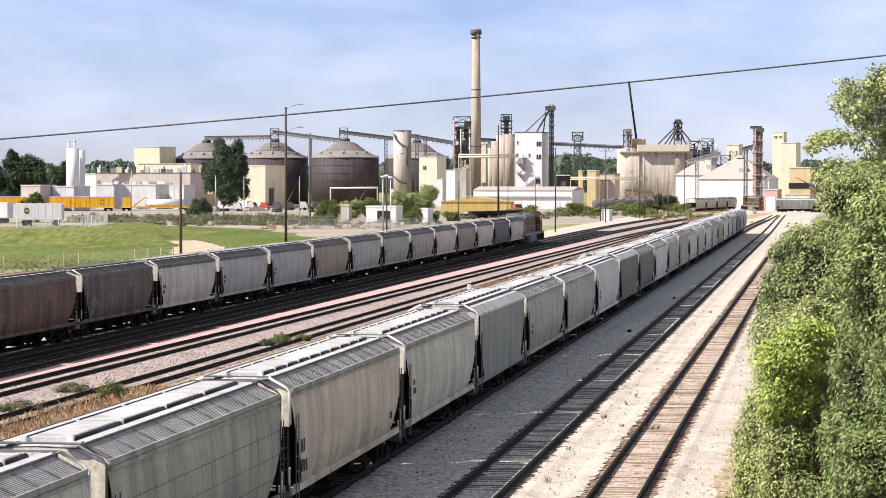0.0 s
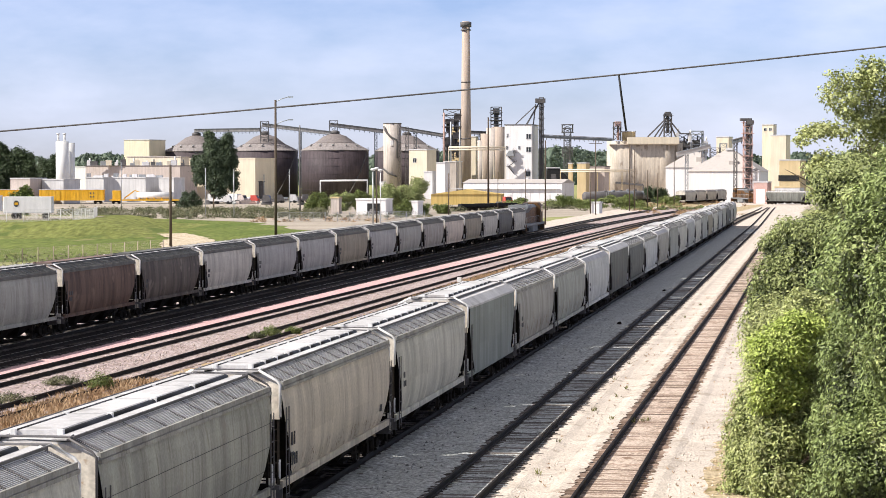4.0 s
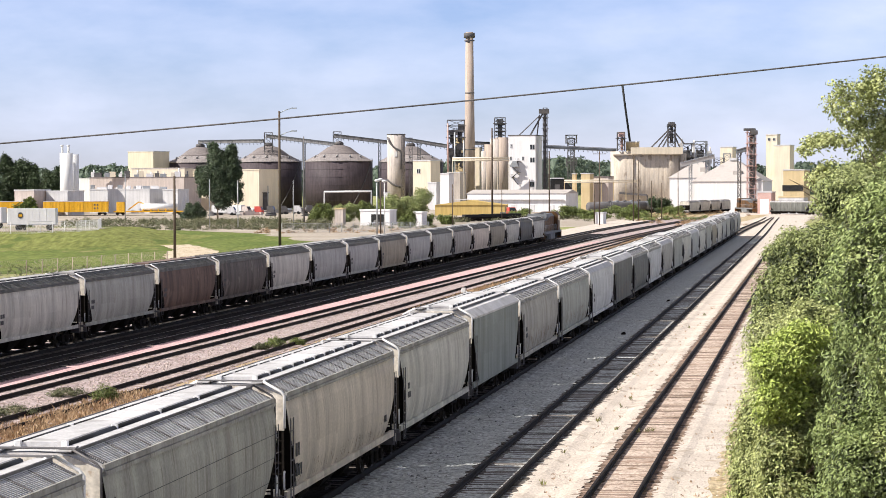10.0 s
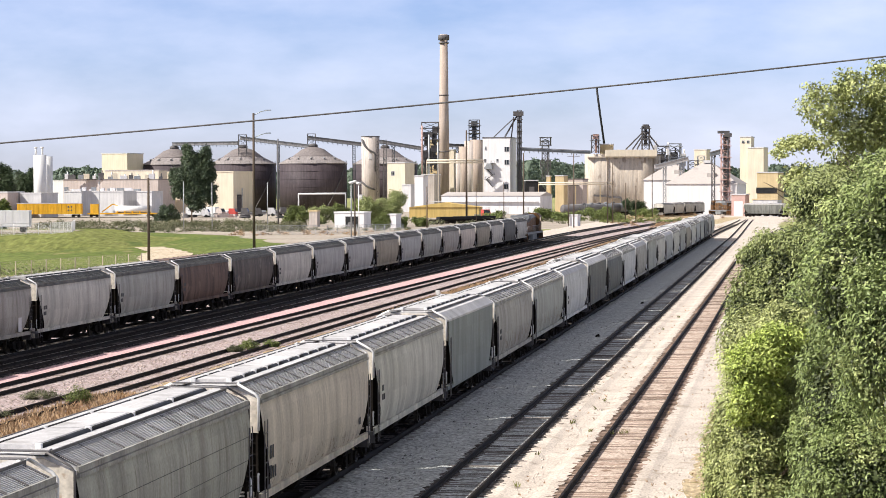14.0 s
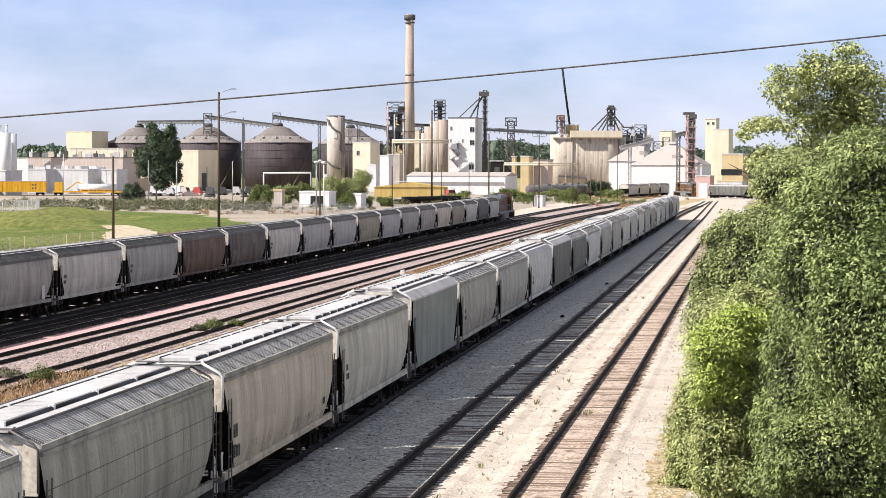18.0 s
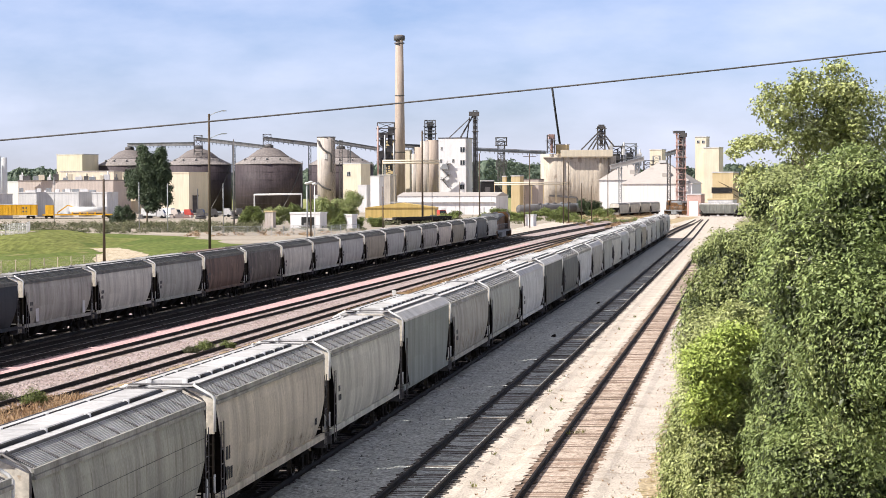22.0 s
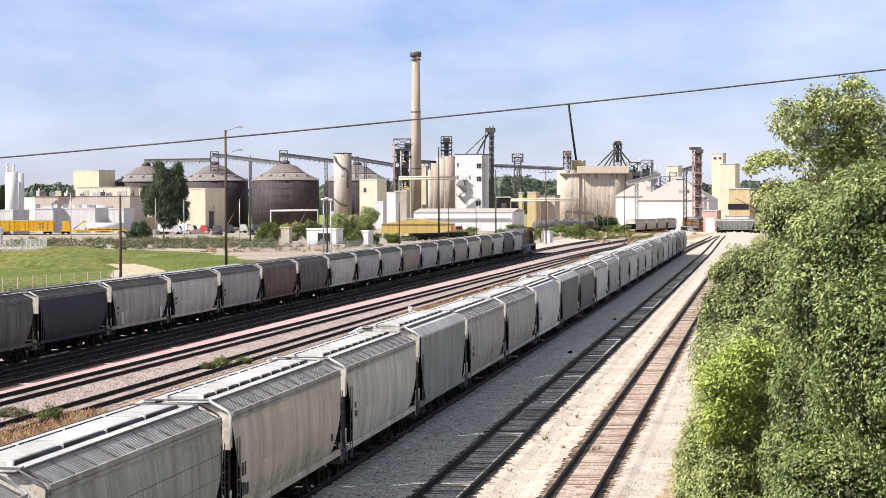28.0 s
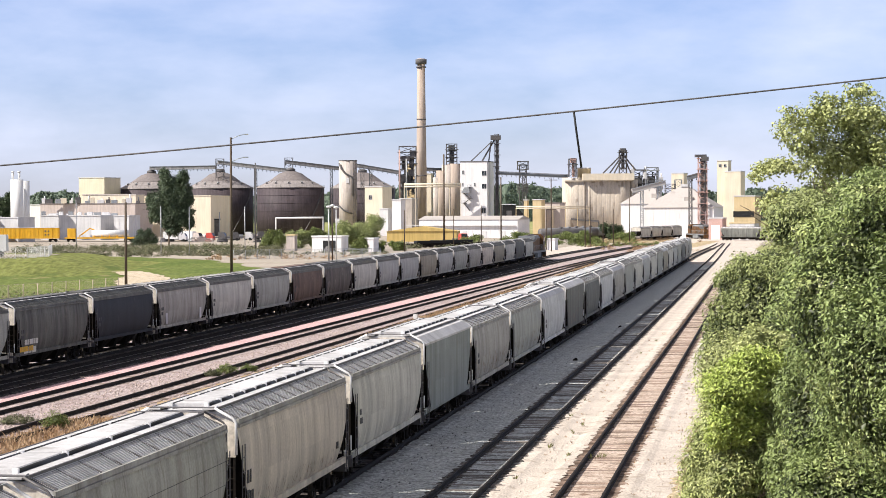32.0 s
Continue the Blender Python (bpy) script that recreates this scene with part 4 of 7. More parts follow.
# ---- locomotive ----
def locomotive():
    c = thing("locomotive", pose(0, 0, 0), "yellow and grey diesel locomotive at the head of the train", "locomotive", "moving train")
    part("frame", Shape().box(-1.5, 1.5, -11, 11, 1.25, 1.6, 0.2), M["locogrey"], c)
    s = Shape().prism([(-0.95, 1.6), (-0.95, 3.9), (-0.6, 4.3), (0.6, 4.3), (0.95, 3.9), (0.95, 1.6)], -9.6, 5.2)
    hood = part("hood", s, M["loco"], c)
    part("roof_panel", Shape().prism([(-0.97, 3.88), (-0.62, 4.33), (0.62, 4.33), (0.97, 3.88)], -9.65, 5.2), M["locogrey"], hood)
    part("radiator", Shape().prism([(-0.95, 3.2), (-1.5, 3.9), (-1.45, 4.35), (1.45, 4.35), (1.5, 3.9), (0.95, 3.2)], -9.4, -4.6), M["locogrey"], hood)
    for k in range(3):
        part("cooling_fan", Shape().spin([(0.6, 4.34), (0.6, 4.45), (0.3, 4.5)], 14, 0, -8.6 + 1.5 * k), M["steel"], hood)
    part("exhaust", Shape().box(-0.3, 0.3, -1.2, 0.3, 4.32, 4.6), M["steel"], hood)
    for sx in (-1, 1):
        for k in range(10):
            part("hood_door", Shape().box(sx * 0.95 - 0.015, sx * 0.95 + 0.015, -4.2 + 0.9 * k, -3.4 + 0.9 * k, 1.75, 3.6), M["loco"], hood)
    s = Shape().prism([(-1.55, 1.6), (-1.55, 4.1), (-1.1, 4.55), (1.1, 4.55), (1.55, 4.1), (1.55, 1.6)], 5.2, 8.2)
    cab = part("cab", s, M["loco"], c)
    for sx in (-1, 1):
        part("cab_window", Shape().box(sx * 1.56 - 0.02, sx * 1.56 + 0.02, 5.7, 7.7, 3.2, 3.95), M["glass"], cab)
    part("rear_window", Shape().box(-1.4, -1.0, 5.16, 5.22, 3.2, 3.95), M["glass"], cab)
    part("windscreen", Shape().box(-1.3, 1.3, 8.19, 8.24, 3.3, 4.0), M["glass"], cab)
    part("nose", Shape().prism([(-1.1, 1.6), (-1.1, 3.0), (-0.8, 3.3), (0.8, 3.3), (1.1, 3.0), (1.1, 1.6)], 8.2, 10.2), M["loco"], c)
    part("fuel_tank", Shape().box(-1.4, 1.4, -3.2, 3.2, 0.35, 1.2, 0.3), M["locogrey"], c)
    for sy in (-1, 1):
        part("pilot", Shape().box(-1.5, 1.5, sy * 11 - 0.1, sy * 11 + 0.1, 0.3, 1.5), M["loco"], c)
        part("coupler", Shape().box(-0.16, 0.16, sy * 11.3 - 0.3, sy * 11.3 + 0.3, 0.72, 1.02), M["running"], c)
        t = part("truck", Shape().box(-1.05, 1.05, -2.3, 2.3, 0.5, 0.95, 0.1), M["running"], c, "", pose(0, sy * 7.0, 0))
        for dy in (-1.8, 0, 1.8):
            part("wheelset", WHEELSET, None, t, "", pose(0, dy, WHEEL_R))
    for sx in (-1, 1):
        s = Shape()
        for k in range(11):
            s.rod((sx * 1.46, -10.6 + 1.5 * k, 1.6), (sx * 1.46, -10.6 + 1.5 * k, 2.6), 0.025, 5)
        s.rod((sx * 1.46, -10.6, 2.6), (sx * 1.46, 4.4, 2.6), 0.025, 5)
        part("handrail", s, M["galv"], c)
    part("number_board", Shape().box(-0.5, 0.5, -9.68, -9.6, 3.6, 3.9), M["black"], hood)
    part("headlight", Shape().spin([(0.16, 0), (0.16, 0.08)], 12), M["white"], hood, "", pose(0, -9.66, 3.2, 90))
    return c


LOCO = locomotive()
LOCO_Y = MOVER_HEAD + 13.4
LOCO.matrix_basis = pose(X_M1, LOCO_Y, 0.218)
LOCO.scale = (1.04, 1.16, 1.05)


# ---- trees ----
def leaf_cloud(blobs, count, size, seed, shell=0.55, ragged=0.35, drop=0.0, slim=0.2, clumps=16, core=0.75, puff=(0.22, 0.46)):
    """Small folded leaves spread through a set of ellipsoids, thicker towards their skins, with gaps."""
    rng = np.random.default_rng(seed)
    b = []
    for x, y, z, rx, ry, rz in blobs:  # each lobe breaks up into clumps
        b.append((x, y, z, rx * core, ry * core, rz * core))
        for _ in range(clumps):
            e = rng.normal(size=3)
            e /= np.linalg.norm(e)
            k = rng.uniform(*puff)
            q = rng.uniform(0.45, 0.82)
            b.append((x + e[0] * rx * q, y + e[1] * ry * q, z + e[2] * rz * q, rx * k, ry * k, rz * k * rng.uniform(0.6, 1.1)))
    b = np.array(b, float)
    area = (b[:, 3] * b[:, 4] + b[:, 3] * b[:, 5] + b[:, 4] * b[:, 5])
    pick = rng.choice(len(b), count, p=area / area.sum())
    d = rng.normal(size=(count, 3))
    d /= np.linalg.norm(d, axis=1)[:, None]
    # lumps: the skin swells and shrinks from place to place
    lump = np.zeros(count)
    for k in range(7):
        w = rng.normal(size=3) * (1.4 + 1.1 * k)
        lump += np.sin(d @ w + rng.uniform(0, 6.28) + pick * 1.7) / (1 + 0.5 * k)
    rad = shell + (1 - shell) * rng.random(count) ** 0.55
    rad = rad * (1 + ragged * 0.28 * lump) + rng.normal(size=count) * 0.03
    keep = lump > -1.7 + 0.9 * rng.random(count) * drop
    pts = (b[pick, :3] + d * b[pick, 3:6] * rad[:, None])[keep]
    ok = pts[:, 2] > 0.05
    pts = pts[ok]
    n = len(pts)
    pts = pts + rng.normal(size=(n, 3)) * size * 0.6
    out = d[keep][ok]
    # blades face outwards and up to the light, their tips drooping
    nor = rng.normal(size=(n, 3)) * 0.33 + out * 0.62 + np.array([-0.25, 0, 0.5])
    nor /= np.linalg.norm(nor, axis=1)[:, None]
    axis = rng.normal(size=(n, 3)) + np.array([0, 0, -0.6])
    axis -= nor * np.sum(axis * nor, axis=1)[:, None] * 0.9
    axis /= np.linalg.norm(axis, axis=1)[:, None]
    side = np.cross(axis, nor)
    side /= np.linalg.norm(side, axis=1)[:, None] + 1e-9
    up = np.cross(side, axis)
    ln = size * rng.uniform(0.6, 1.4, n)[:, None]
    wd = ln * slim * rng.uniform(0.7, 1.3, n)[:, None]
    v = np.stack([pts, pts + axis * ln * 0.5 + side * wd + up * wd * 0.35, pts + axis * ln, pts + axis * ln * 0.5 - side * wd + up * wd * 0.35], 1).reshape(-1, 3)
    return v


def leaf_mesh(name, v, material):
    n = len(v) // 4
    me = bpy.data.meshes.new(name)
    me.vertices.add(len(v))
    me.vertices.foreach_set("co", v.astype(np.float32).ravel())
    o = np.arange(n)[:, None] * 4
    loops = np.concatenate([o, o + 1, o + 2, o, o + 2, o + 3], 1).ravel()
    me.loops.add(len(loops))
    me.loops.foreach_set("vertex_index", loops.astype(np.int32))
    me.polygons.add(2 * n)
    me.polygons.foreach_set("loop_start", np.arange(0, 6 * n, 3, dtype=np.int32))
    me.update(calc_edges=True)
    me.materials.append(material)
    return me


def limbs(height, spread, seed, thick=0.16, count=6, lean=0.0, low=0.3):
    rng, s = random.Random(seed), Shape()

    def grow(p, d, length, r, depth):
        q = p
        for k in range(3):
            d = (d + Vector((rng.uniform(-0.2, 0.2), rng.uniform(-0.2, 0.2), rng.uniform(-0.05, 0.15)))).normalized()
            e = q + d * (length / 3)
            s.rod(q, e, r * (1 - 0.22 * k), 6, r * (1 - 0.22 * (k + 1)))
            q = e
            if depth and k:
                for _ in range(2):
                    side = (d + Vector((rng.uniform(-1, 1), rng.uniform(-1, 1), rng.uniform(-0.1, 0.6)))).normalized()
                    grow(q, side, length * 0.55, r * 0.42, depth - 1)

    s.rod((0, 0, -0.1), (lean * 0.3, 0, height * low), thick * 1.15, 10, thick * 0.85)
    for i in range(count):
        a = math.tau * (i + rng.random()) / count
        z = height * (low + 0.25 * i / count)
        grow(Vector((lean * 0.3, 0, height * low * 0.9 + 0.05 * i)), Vector((math.cos(a) * spread + lean, math.sin(a) * spread, 1.0)).normalized(), height * 0.36, thick * 0.6, 2)
    return s


def tree(name, at, blobs, count, size, leaf, label, height, seed, category="tree", group="", trunk=True, inner=0, shade="leaf_shade", **kw):
    """blobs: x, y, z, rx, ry, rz of the crown's lobes, about the foot of the trunk."""
    t = thing(name, at, label, category, group)
    if trunk:
        part("trunk", limbs(height, 0.55, seed, 0.02 * height + 0.03), M["bark"], t)
    part("crown", leaf_mesh("crown", leaf_cloud(blobs, count, size, seed, **kw), M[leaf]), None, t)
    if inner:  # inner leaves coloured darker, so that the crown's gaps read as shade
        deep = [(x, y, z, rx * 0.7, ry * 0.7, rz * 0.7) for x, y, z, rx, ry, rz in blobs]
        part("inner_foliage", leaf_mesh("inner_foliage", leaf_cloud(deep, inner, 0.16, seed + 50, shell=0.5, slim=0.26, clumps=0, core=1.0, ragged=0.15), M[shade]), None, t, "inner leaves in a darker colour that deepens the crown's shade")
    return t


# the thicket beside the siding
def lobes(rows, r0, d0):
    return [(r - r0, d - d0, z, rx, ry, rz) for r, d, z, rx, ry, rz in rows]


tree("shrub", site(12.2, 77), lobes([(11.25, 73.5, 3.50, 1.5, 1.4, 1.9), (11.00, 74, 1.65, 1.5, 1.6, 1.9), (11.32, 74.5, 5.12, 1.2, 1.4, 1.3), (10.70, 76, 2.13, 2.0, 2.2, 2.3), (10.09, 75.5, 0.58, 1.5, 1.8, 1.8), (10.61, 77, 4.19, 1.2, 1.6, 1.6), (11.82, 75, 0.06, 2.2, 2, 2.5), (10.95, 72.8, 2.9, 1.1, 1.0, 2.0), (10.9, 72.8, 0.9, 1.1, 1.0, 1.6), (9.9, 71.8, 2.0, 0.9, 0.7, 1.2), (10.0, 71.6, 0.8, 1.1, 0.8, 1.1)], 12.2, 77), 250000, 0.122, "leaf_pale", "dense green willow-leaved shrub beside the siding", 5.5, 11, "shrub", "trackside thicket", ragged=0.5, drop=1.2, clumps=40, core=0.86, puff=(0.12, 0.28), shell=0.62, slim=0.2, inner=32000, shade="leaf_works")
tree("sapling", site(10.2, 71.6), lobes([(9.97, 71.6, 4.65, 0.95, 0.8, 0.7), (9.60, 71.6, 3.67, 0.6, 0.6, 0.9), (10.54, 71.8, 5.30, 0.8, 0.6, 0.45), (10.05, 71.6, 3.50, 0.7, 0.5, 0.6)], 10.2, 71.6), 30000, 0.12, "leaf_bright", "bright yellow-green sapling in front of the thicket", 2.0, 12, "sapling", "trackside thicket", ragged=0.9, drop=1.4, core=0.6, clumps=30, shell=0.35)
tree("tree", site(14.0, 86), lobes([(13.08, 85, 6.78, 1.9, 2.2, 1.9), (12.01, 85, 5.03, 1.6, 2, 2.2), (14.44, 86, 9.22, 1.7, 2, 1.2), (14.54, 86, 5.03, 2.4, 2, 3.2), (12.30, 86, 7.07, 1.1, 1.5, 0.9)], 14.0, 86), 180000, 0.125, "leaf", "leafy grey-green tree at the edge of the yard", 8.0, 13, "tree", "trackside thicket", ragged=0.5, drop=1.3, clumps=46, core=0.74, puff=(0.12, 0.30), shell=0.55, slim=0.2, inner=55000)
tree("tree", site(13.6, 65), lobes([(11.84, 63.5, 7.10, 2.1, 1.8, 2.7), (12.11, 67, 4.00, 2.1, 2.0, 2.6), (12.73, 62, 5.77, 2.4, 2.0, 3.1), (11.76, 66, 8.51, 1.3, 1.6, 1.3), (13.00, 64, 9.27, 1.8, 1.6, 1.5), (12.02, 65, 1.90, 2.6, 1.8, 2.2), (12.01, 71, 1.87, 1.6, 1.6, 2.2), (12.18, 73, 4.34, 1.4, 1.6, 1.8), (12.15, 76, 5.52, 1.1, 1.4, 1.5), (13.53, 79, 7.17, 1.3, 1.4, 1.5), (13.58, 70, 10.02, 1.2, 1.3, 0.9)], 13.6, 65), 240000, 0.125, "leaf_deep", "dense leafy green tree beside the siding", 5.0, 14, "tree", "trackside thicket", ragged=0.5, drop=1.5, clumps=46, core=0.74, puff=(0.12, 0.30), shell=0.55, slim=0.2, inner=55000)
tree("tall_tree", site(20.0, 104), lobes([(17.58, 104, 13.36, 1.6, 1.6, 0.7), (16.88, 103, 12.77, 1.1, 1.2, 0.7), (16.41, 104, 11.47, 1.2, 1.2, 0.45), (15.82, 103, 11.35, 0.9, 1.0, 0.3), (17.82, 104, 11.83, 1.6, 1.6, 0.9), (19.23, 104, 13.71, 1.8, 1.8, 1.0), (20.65, 104, 13.24, 2.0, 1.8, 1.2), (19.47, 105, 11.59, 2.4, 2, 1.8), (17.58, 105, 10.18, 1.9, 1.8, 1.1), (21.36, 105, 11.12, 2.4, 2, 2.2), (20.18, 105, 9.00, 3, 2, 2), (16.55, 102, 9.59, 1.2, 1.4, 1.0), (17.94, 102, 8.55, 1.9, 1.6, 1.4), (16.04, 102, 8.50, 0.9, 1.2, 0.8), (15.31, 103, 11.06, 0.5, 0.6, 0.2), (16.72, 103, 13.67, 0.6, 0.7, 0.4), (18.29, 104, 14.14, 0.8, 0.8, 0.5), (19.71, 104, 14.54, 0.9, 0.9, 0.5), (16.01, 103, 10.17, 0.7, 0.8, 0.5), (18.5, 104, 12.5, 1.5, 1.4, 1.1), (19.6, 104, 12.2, 1.5, 1.4, 1.2), (17.0, 103, 9.0, 1.3, 1.3, 1.0)], 20.0, 104), 50000, 0.15, "leaf_pale", "tall open-crowned tree with pale green leaves", 13.0, 15, "tree", "trackside thicket", shell=0.3, ragged=0.95, drop=2.4, slim=0.32, clumps=18, core=0.36, puff=(0.15, 0.36))
# trees and bushes out by the works
tree("oak_tree", site(-59.1, 672), [(0.4, -0.8, 13.4, 3.2, 2.6, 4.2), (0.6, -0.8, 9.2, 3.4, 2.6, 3.4), (0.6, 0, 17.2, 2.2, 2.4, 2.0), (-4.8, 0, 12.21, 1.68, 1.92, 2.04), (5.04, 0, 12.93, 1.8, 1.92, 2.4), (5.16, 0, 6.81, 1.8, 1.92, 1.92), (4.68, 0, 8.85, 2.28, 2.4, 2.64), (-0.48, 0, 16.53, 2.64, 3.12, 4.08), (-2.88, 0, 12.69, 2.88, 3.12, 3.6), (3.36, 0, 14.37, 3.24, 3.12, 4.32), (1.08, 0, 7.65, 4.08, 3.6, 3.48), (0.36, 0, 10.77, 4.44, 3.12, 4.8), (0.24, 0, 14.85, 3.6, 2.88, 3.6), (1.08, 0, 5.25, 2.64, 2.88, 2.04), (-3.6, 0, 8.37, 2.4, 2.4, 2.16), (3.84, 0, 18.93, 1.8, 2.4, 2.4), (-1.2, 0, 19.65, 1.56, 2.16, 1.8)], 95000, 0.38, "leaf_dark", "large dark green shade tree by the yard", 10, 21, "tree", slim=0.4, ragged=0.5, drop=1.0, shell=0.4, clumps=24, puff=(0.2, 0.42))
tree("bush", site(-67.6, 690), [(0.3, 0, 2.9, 1.7, 2, 1.7), (-1.6, 0, 1.9, 1.4, 1.6, 1.4), (2.1, 0, 2.2, 1.5, 1.6, 1.6), (0, 0, 1.0, 2.9, 1.6, 1.1), (-0.9, 0, 3.9, 0.8, 0.9, 1.0), (1.4, 0, 4.3, 0.8, 0.9, 0.9), (-2.7, 0, 1.2, 1.0, 1, 1.1), (3.2, 0, 1.4, 0.8, 1, 1.2)], 11000, 0.28, "leaf_dark", "dark green bush below the shade tree", 3, 22, "bush", slim=0.4, ragged=1.0, drop=2.2, core=0.5, clumps=20)
for i, (r, d, z, sx, sz, n) in enumerate([(-30.32, 640, 0, 3.4, 6.0, 5000), (-23.24, 645, 0, 4.4, 5.2, 5000), (-17.83, 650, 0, 3.0, 6.0, 4000), (-6.89, 620, 0, 5.6, 9.0, 8000), (-11.90, 625, 0, 3.2, 6.5, 5000), (-6.85, 560, 0, 2.2, 3.6, 2500),
                                          (2.18, 600, 0, 2.2, 2.6, 2000), (-2.54, 590, 0, 2.4, 2.6, 2000), (21.73, 680, 0, 4, 3.2, 3000), (36.91, 690, 0, 5, 4.5, 4000), (51.02, 670, 0, 5.5, 4.2, 4500), (43.16, 690, 0, 5, 3.2, 3000), (71.80, 800, 0, 4, 7, 4500), (72.60, 770, 0, 5, 3, 3000),
                                          (-144.4, 860, 0, 10, 21, 20000), (-153.5, 850, 0, 9, 17, 16000), (-136.6, 880, 0, 8, 17, 14000), (-92.53, 560, 0, 2.3, 6.8, 2600)]):
    rng = random.Random(500 + i)
    lobe = [(0, 0, sz * 0.42, sx * 0.7, sx * 0.55, sz * 0.44)]
    for q in range(8):
        h = rng.uniform(0.16, 0.34)
        lobe.append((rng.uniform(-0.85, 0.85) * sx, rng.uniform(-0.4, 0.2) * sx, sz * rng.uniform(0.18, 0.82) * (1 - 0.12 * (q % 3)), sx * h * 1.3, sx * h * 1.2, sz * h))
    far = i in (12, 14, 15, 16)
    tree("bush" if sz < 7 else "tree", site(r, d), lobe, int(n * (3 if i < 14 else 3.6)), 0.28 if i < 14 else 0.55, "leaf_grove" if far else "leaf" if i in (1, 3) else "leaf_works", "ragged green bush at the edge of the works yard" if sz < 7 else "broad green tree near the works", sz * 0.8, 30 + i, "bush" if sz < 7 else "tree", "bushes by the works" if sz < 7 else "trees by the works", ragged=0.6, slim=0.4, clumps=10)
# distant woods along the horizon: a rolling mass of crowns, feathered with leaves
def crest(r):
    return 25.5 + 3.2 * np.sin(r * 0.021) + 2.2 * np.sin(r * 0.0083 + 1) + 1.1 * np.sin(r * 0.13) + 0.8 * np.sin(r * 0.31 + 2) + 0.5 * np.sin(r * 0.7)


rng = np.random.default_rng(77)
v, f, cols, rows = [], [], 900, ((-10, 0), (-9, 0.4), (-6, 0.75), (-3, 0.93), (0, 1.0), (30, 0))
for j in range(cols + 1):
    r = -1300 + 2600 * j / cols
    for dd, z in rows:
        v.append((r + rng.uniform(-1, 1), 2050 + dd + rng.uniform(-1, 1), float(crest(r)) * z * rng.uniform(0.97, 1.03)))
m = len(rows)
for j in range(cols):
    for q in range(m - 1):
        f.append((m * j + q, m * j + m + q, m * j + m + 1 + q, m * j + 1 + q))
me = bpy.data.meshes.new("woods_mass")
me.from_pydata(v, [], f)
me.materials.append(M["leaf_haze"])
tagged(part("woods_mass", me, None, None, "", site(0, 0)), "dense woods on the horizon, haze mixed into their green", "woods", kind="stuff")
n = 170000
r, u = rng.uniform(-1300, 1300, n), rng.random(n) ** 0.6
p = np.stack([r, 2050 - 10 * (1 - u ** 2) - 1.2, crest(r) * u + rng.normal(size=n) * 0.35], 1)
ax, sd = rng.normal(size=(n, 3)), rng.normal(size=(n, 3))
p = np.stack([p, p + ax * 0.5 + sd * 0.6, p + ax, p + ax * 0.5 - sd * 0.6], 1).reshape(-1, 3)
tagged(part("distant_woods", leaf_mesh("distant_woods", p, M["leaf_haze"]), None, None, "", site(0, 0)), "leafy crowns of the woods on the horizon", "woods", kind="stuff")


# ---- the grain works ----
def windows(parent, rows, y, w, h, name="window"):
    """Framed panes set on a wall that faces -y. rows: (x, z) of the centres."""
    for x, z in rows:
        f = Shape()
        for a, b, c, d in ((-w / 2 - 0.1, w / 2 + 0.1, h / 2, h / 2 + 0.1), (-w / 2 - 0.1, w / 2 + 0.1, -h / 2 - 0.1, -h / 2), (-w / 2 - 0.1, -w / 2, -h / 2, h / 2), (w / 2, w / 2 + 0.1, -h / 2, h / 2), (-0.05, 0.05, -h / 2, h / 2)):
            f.box(x + a, x + b, y - 0.12, y + 0.02, z + c, z + d)
        o = part(name, f, M["greywall"], parent)
        part("pane", Shape().box(x - w / 2, x + w / 2, y - 0.05, y - 0.01, z - h / 2, z + h / 2), M["glass"], o)


def block(name, r0, r1, d, top, depth, mat, label, category="building", roof="flat", turn=-18.0, rise=1.5, roofmat="greywall", ribs=False, group="", skirt=0.0):
    """A clad building with its front at d; roof flat, gable (ridge across) or shed."""
    a = abs(radians(turn))
    depth = min(depth, 0.35 * (r1 - r0) / math.sin(a)) if a else depth
    w = (r1 - r0 - depth * math.sin(a)) / math.cos(a)
    b = thing(name, site(r0 + w / 2 * math.cos(a), d - w / 2 * math.sin(-a) * 0, 0, turn), label, category, group)
    s = Shape().box(-w / 2, w / 2, 0, depth, -0.1, top)
    wall = part("wall", s, M[mat], b)
    if ribs:
        s, n = Shape(), max(2, int(w / 1.6))
        for k in range(n + 1):
            x = -w / 2 + w * k / n
            s.box(x - 0.05, x + 0.05, -0.06, 0, 0.2, top - 0.1)
        n = max(1, int(depth / 1.6))
        for sx in (-1, 1):
            for k in range(n + 1):
                s.box(sx * w / 2 - 0.05, sx * w / 2 + 0.05, depth * k / n - 0.05, depth * k / n + 0.05, 0.2, top - 0.1)
        tagged(part("cladding_rib", s, M[mat], wall), kind="stuff")
    if roof == "flat":
        part("roof", Shape().box(-w / 2 - 0.15, w / 2 + 0.15, -0.15, depth + 0.15, top, top + 0.35), M[roofmat], b)
    elif roof == "gable":
        part("roof", Shape().loft([[(x, -0.3, top), (x, depth / 2, top + rise), (x, depth + 0.3, top), (x, depth / 2, top - 0.02)] for x in (-w / 2 - 0.3, w / 2 + 0.3)]), M[roofmat], b)
    else:
        part("roof", Shape().prism([(-w / 2 - 0.3, top), (w / 2 + 0.3, top), (0, top + rise)], -0.3, depth + 0.3), M[roofmat], b)
    return b


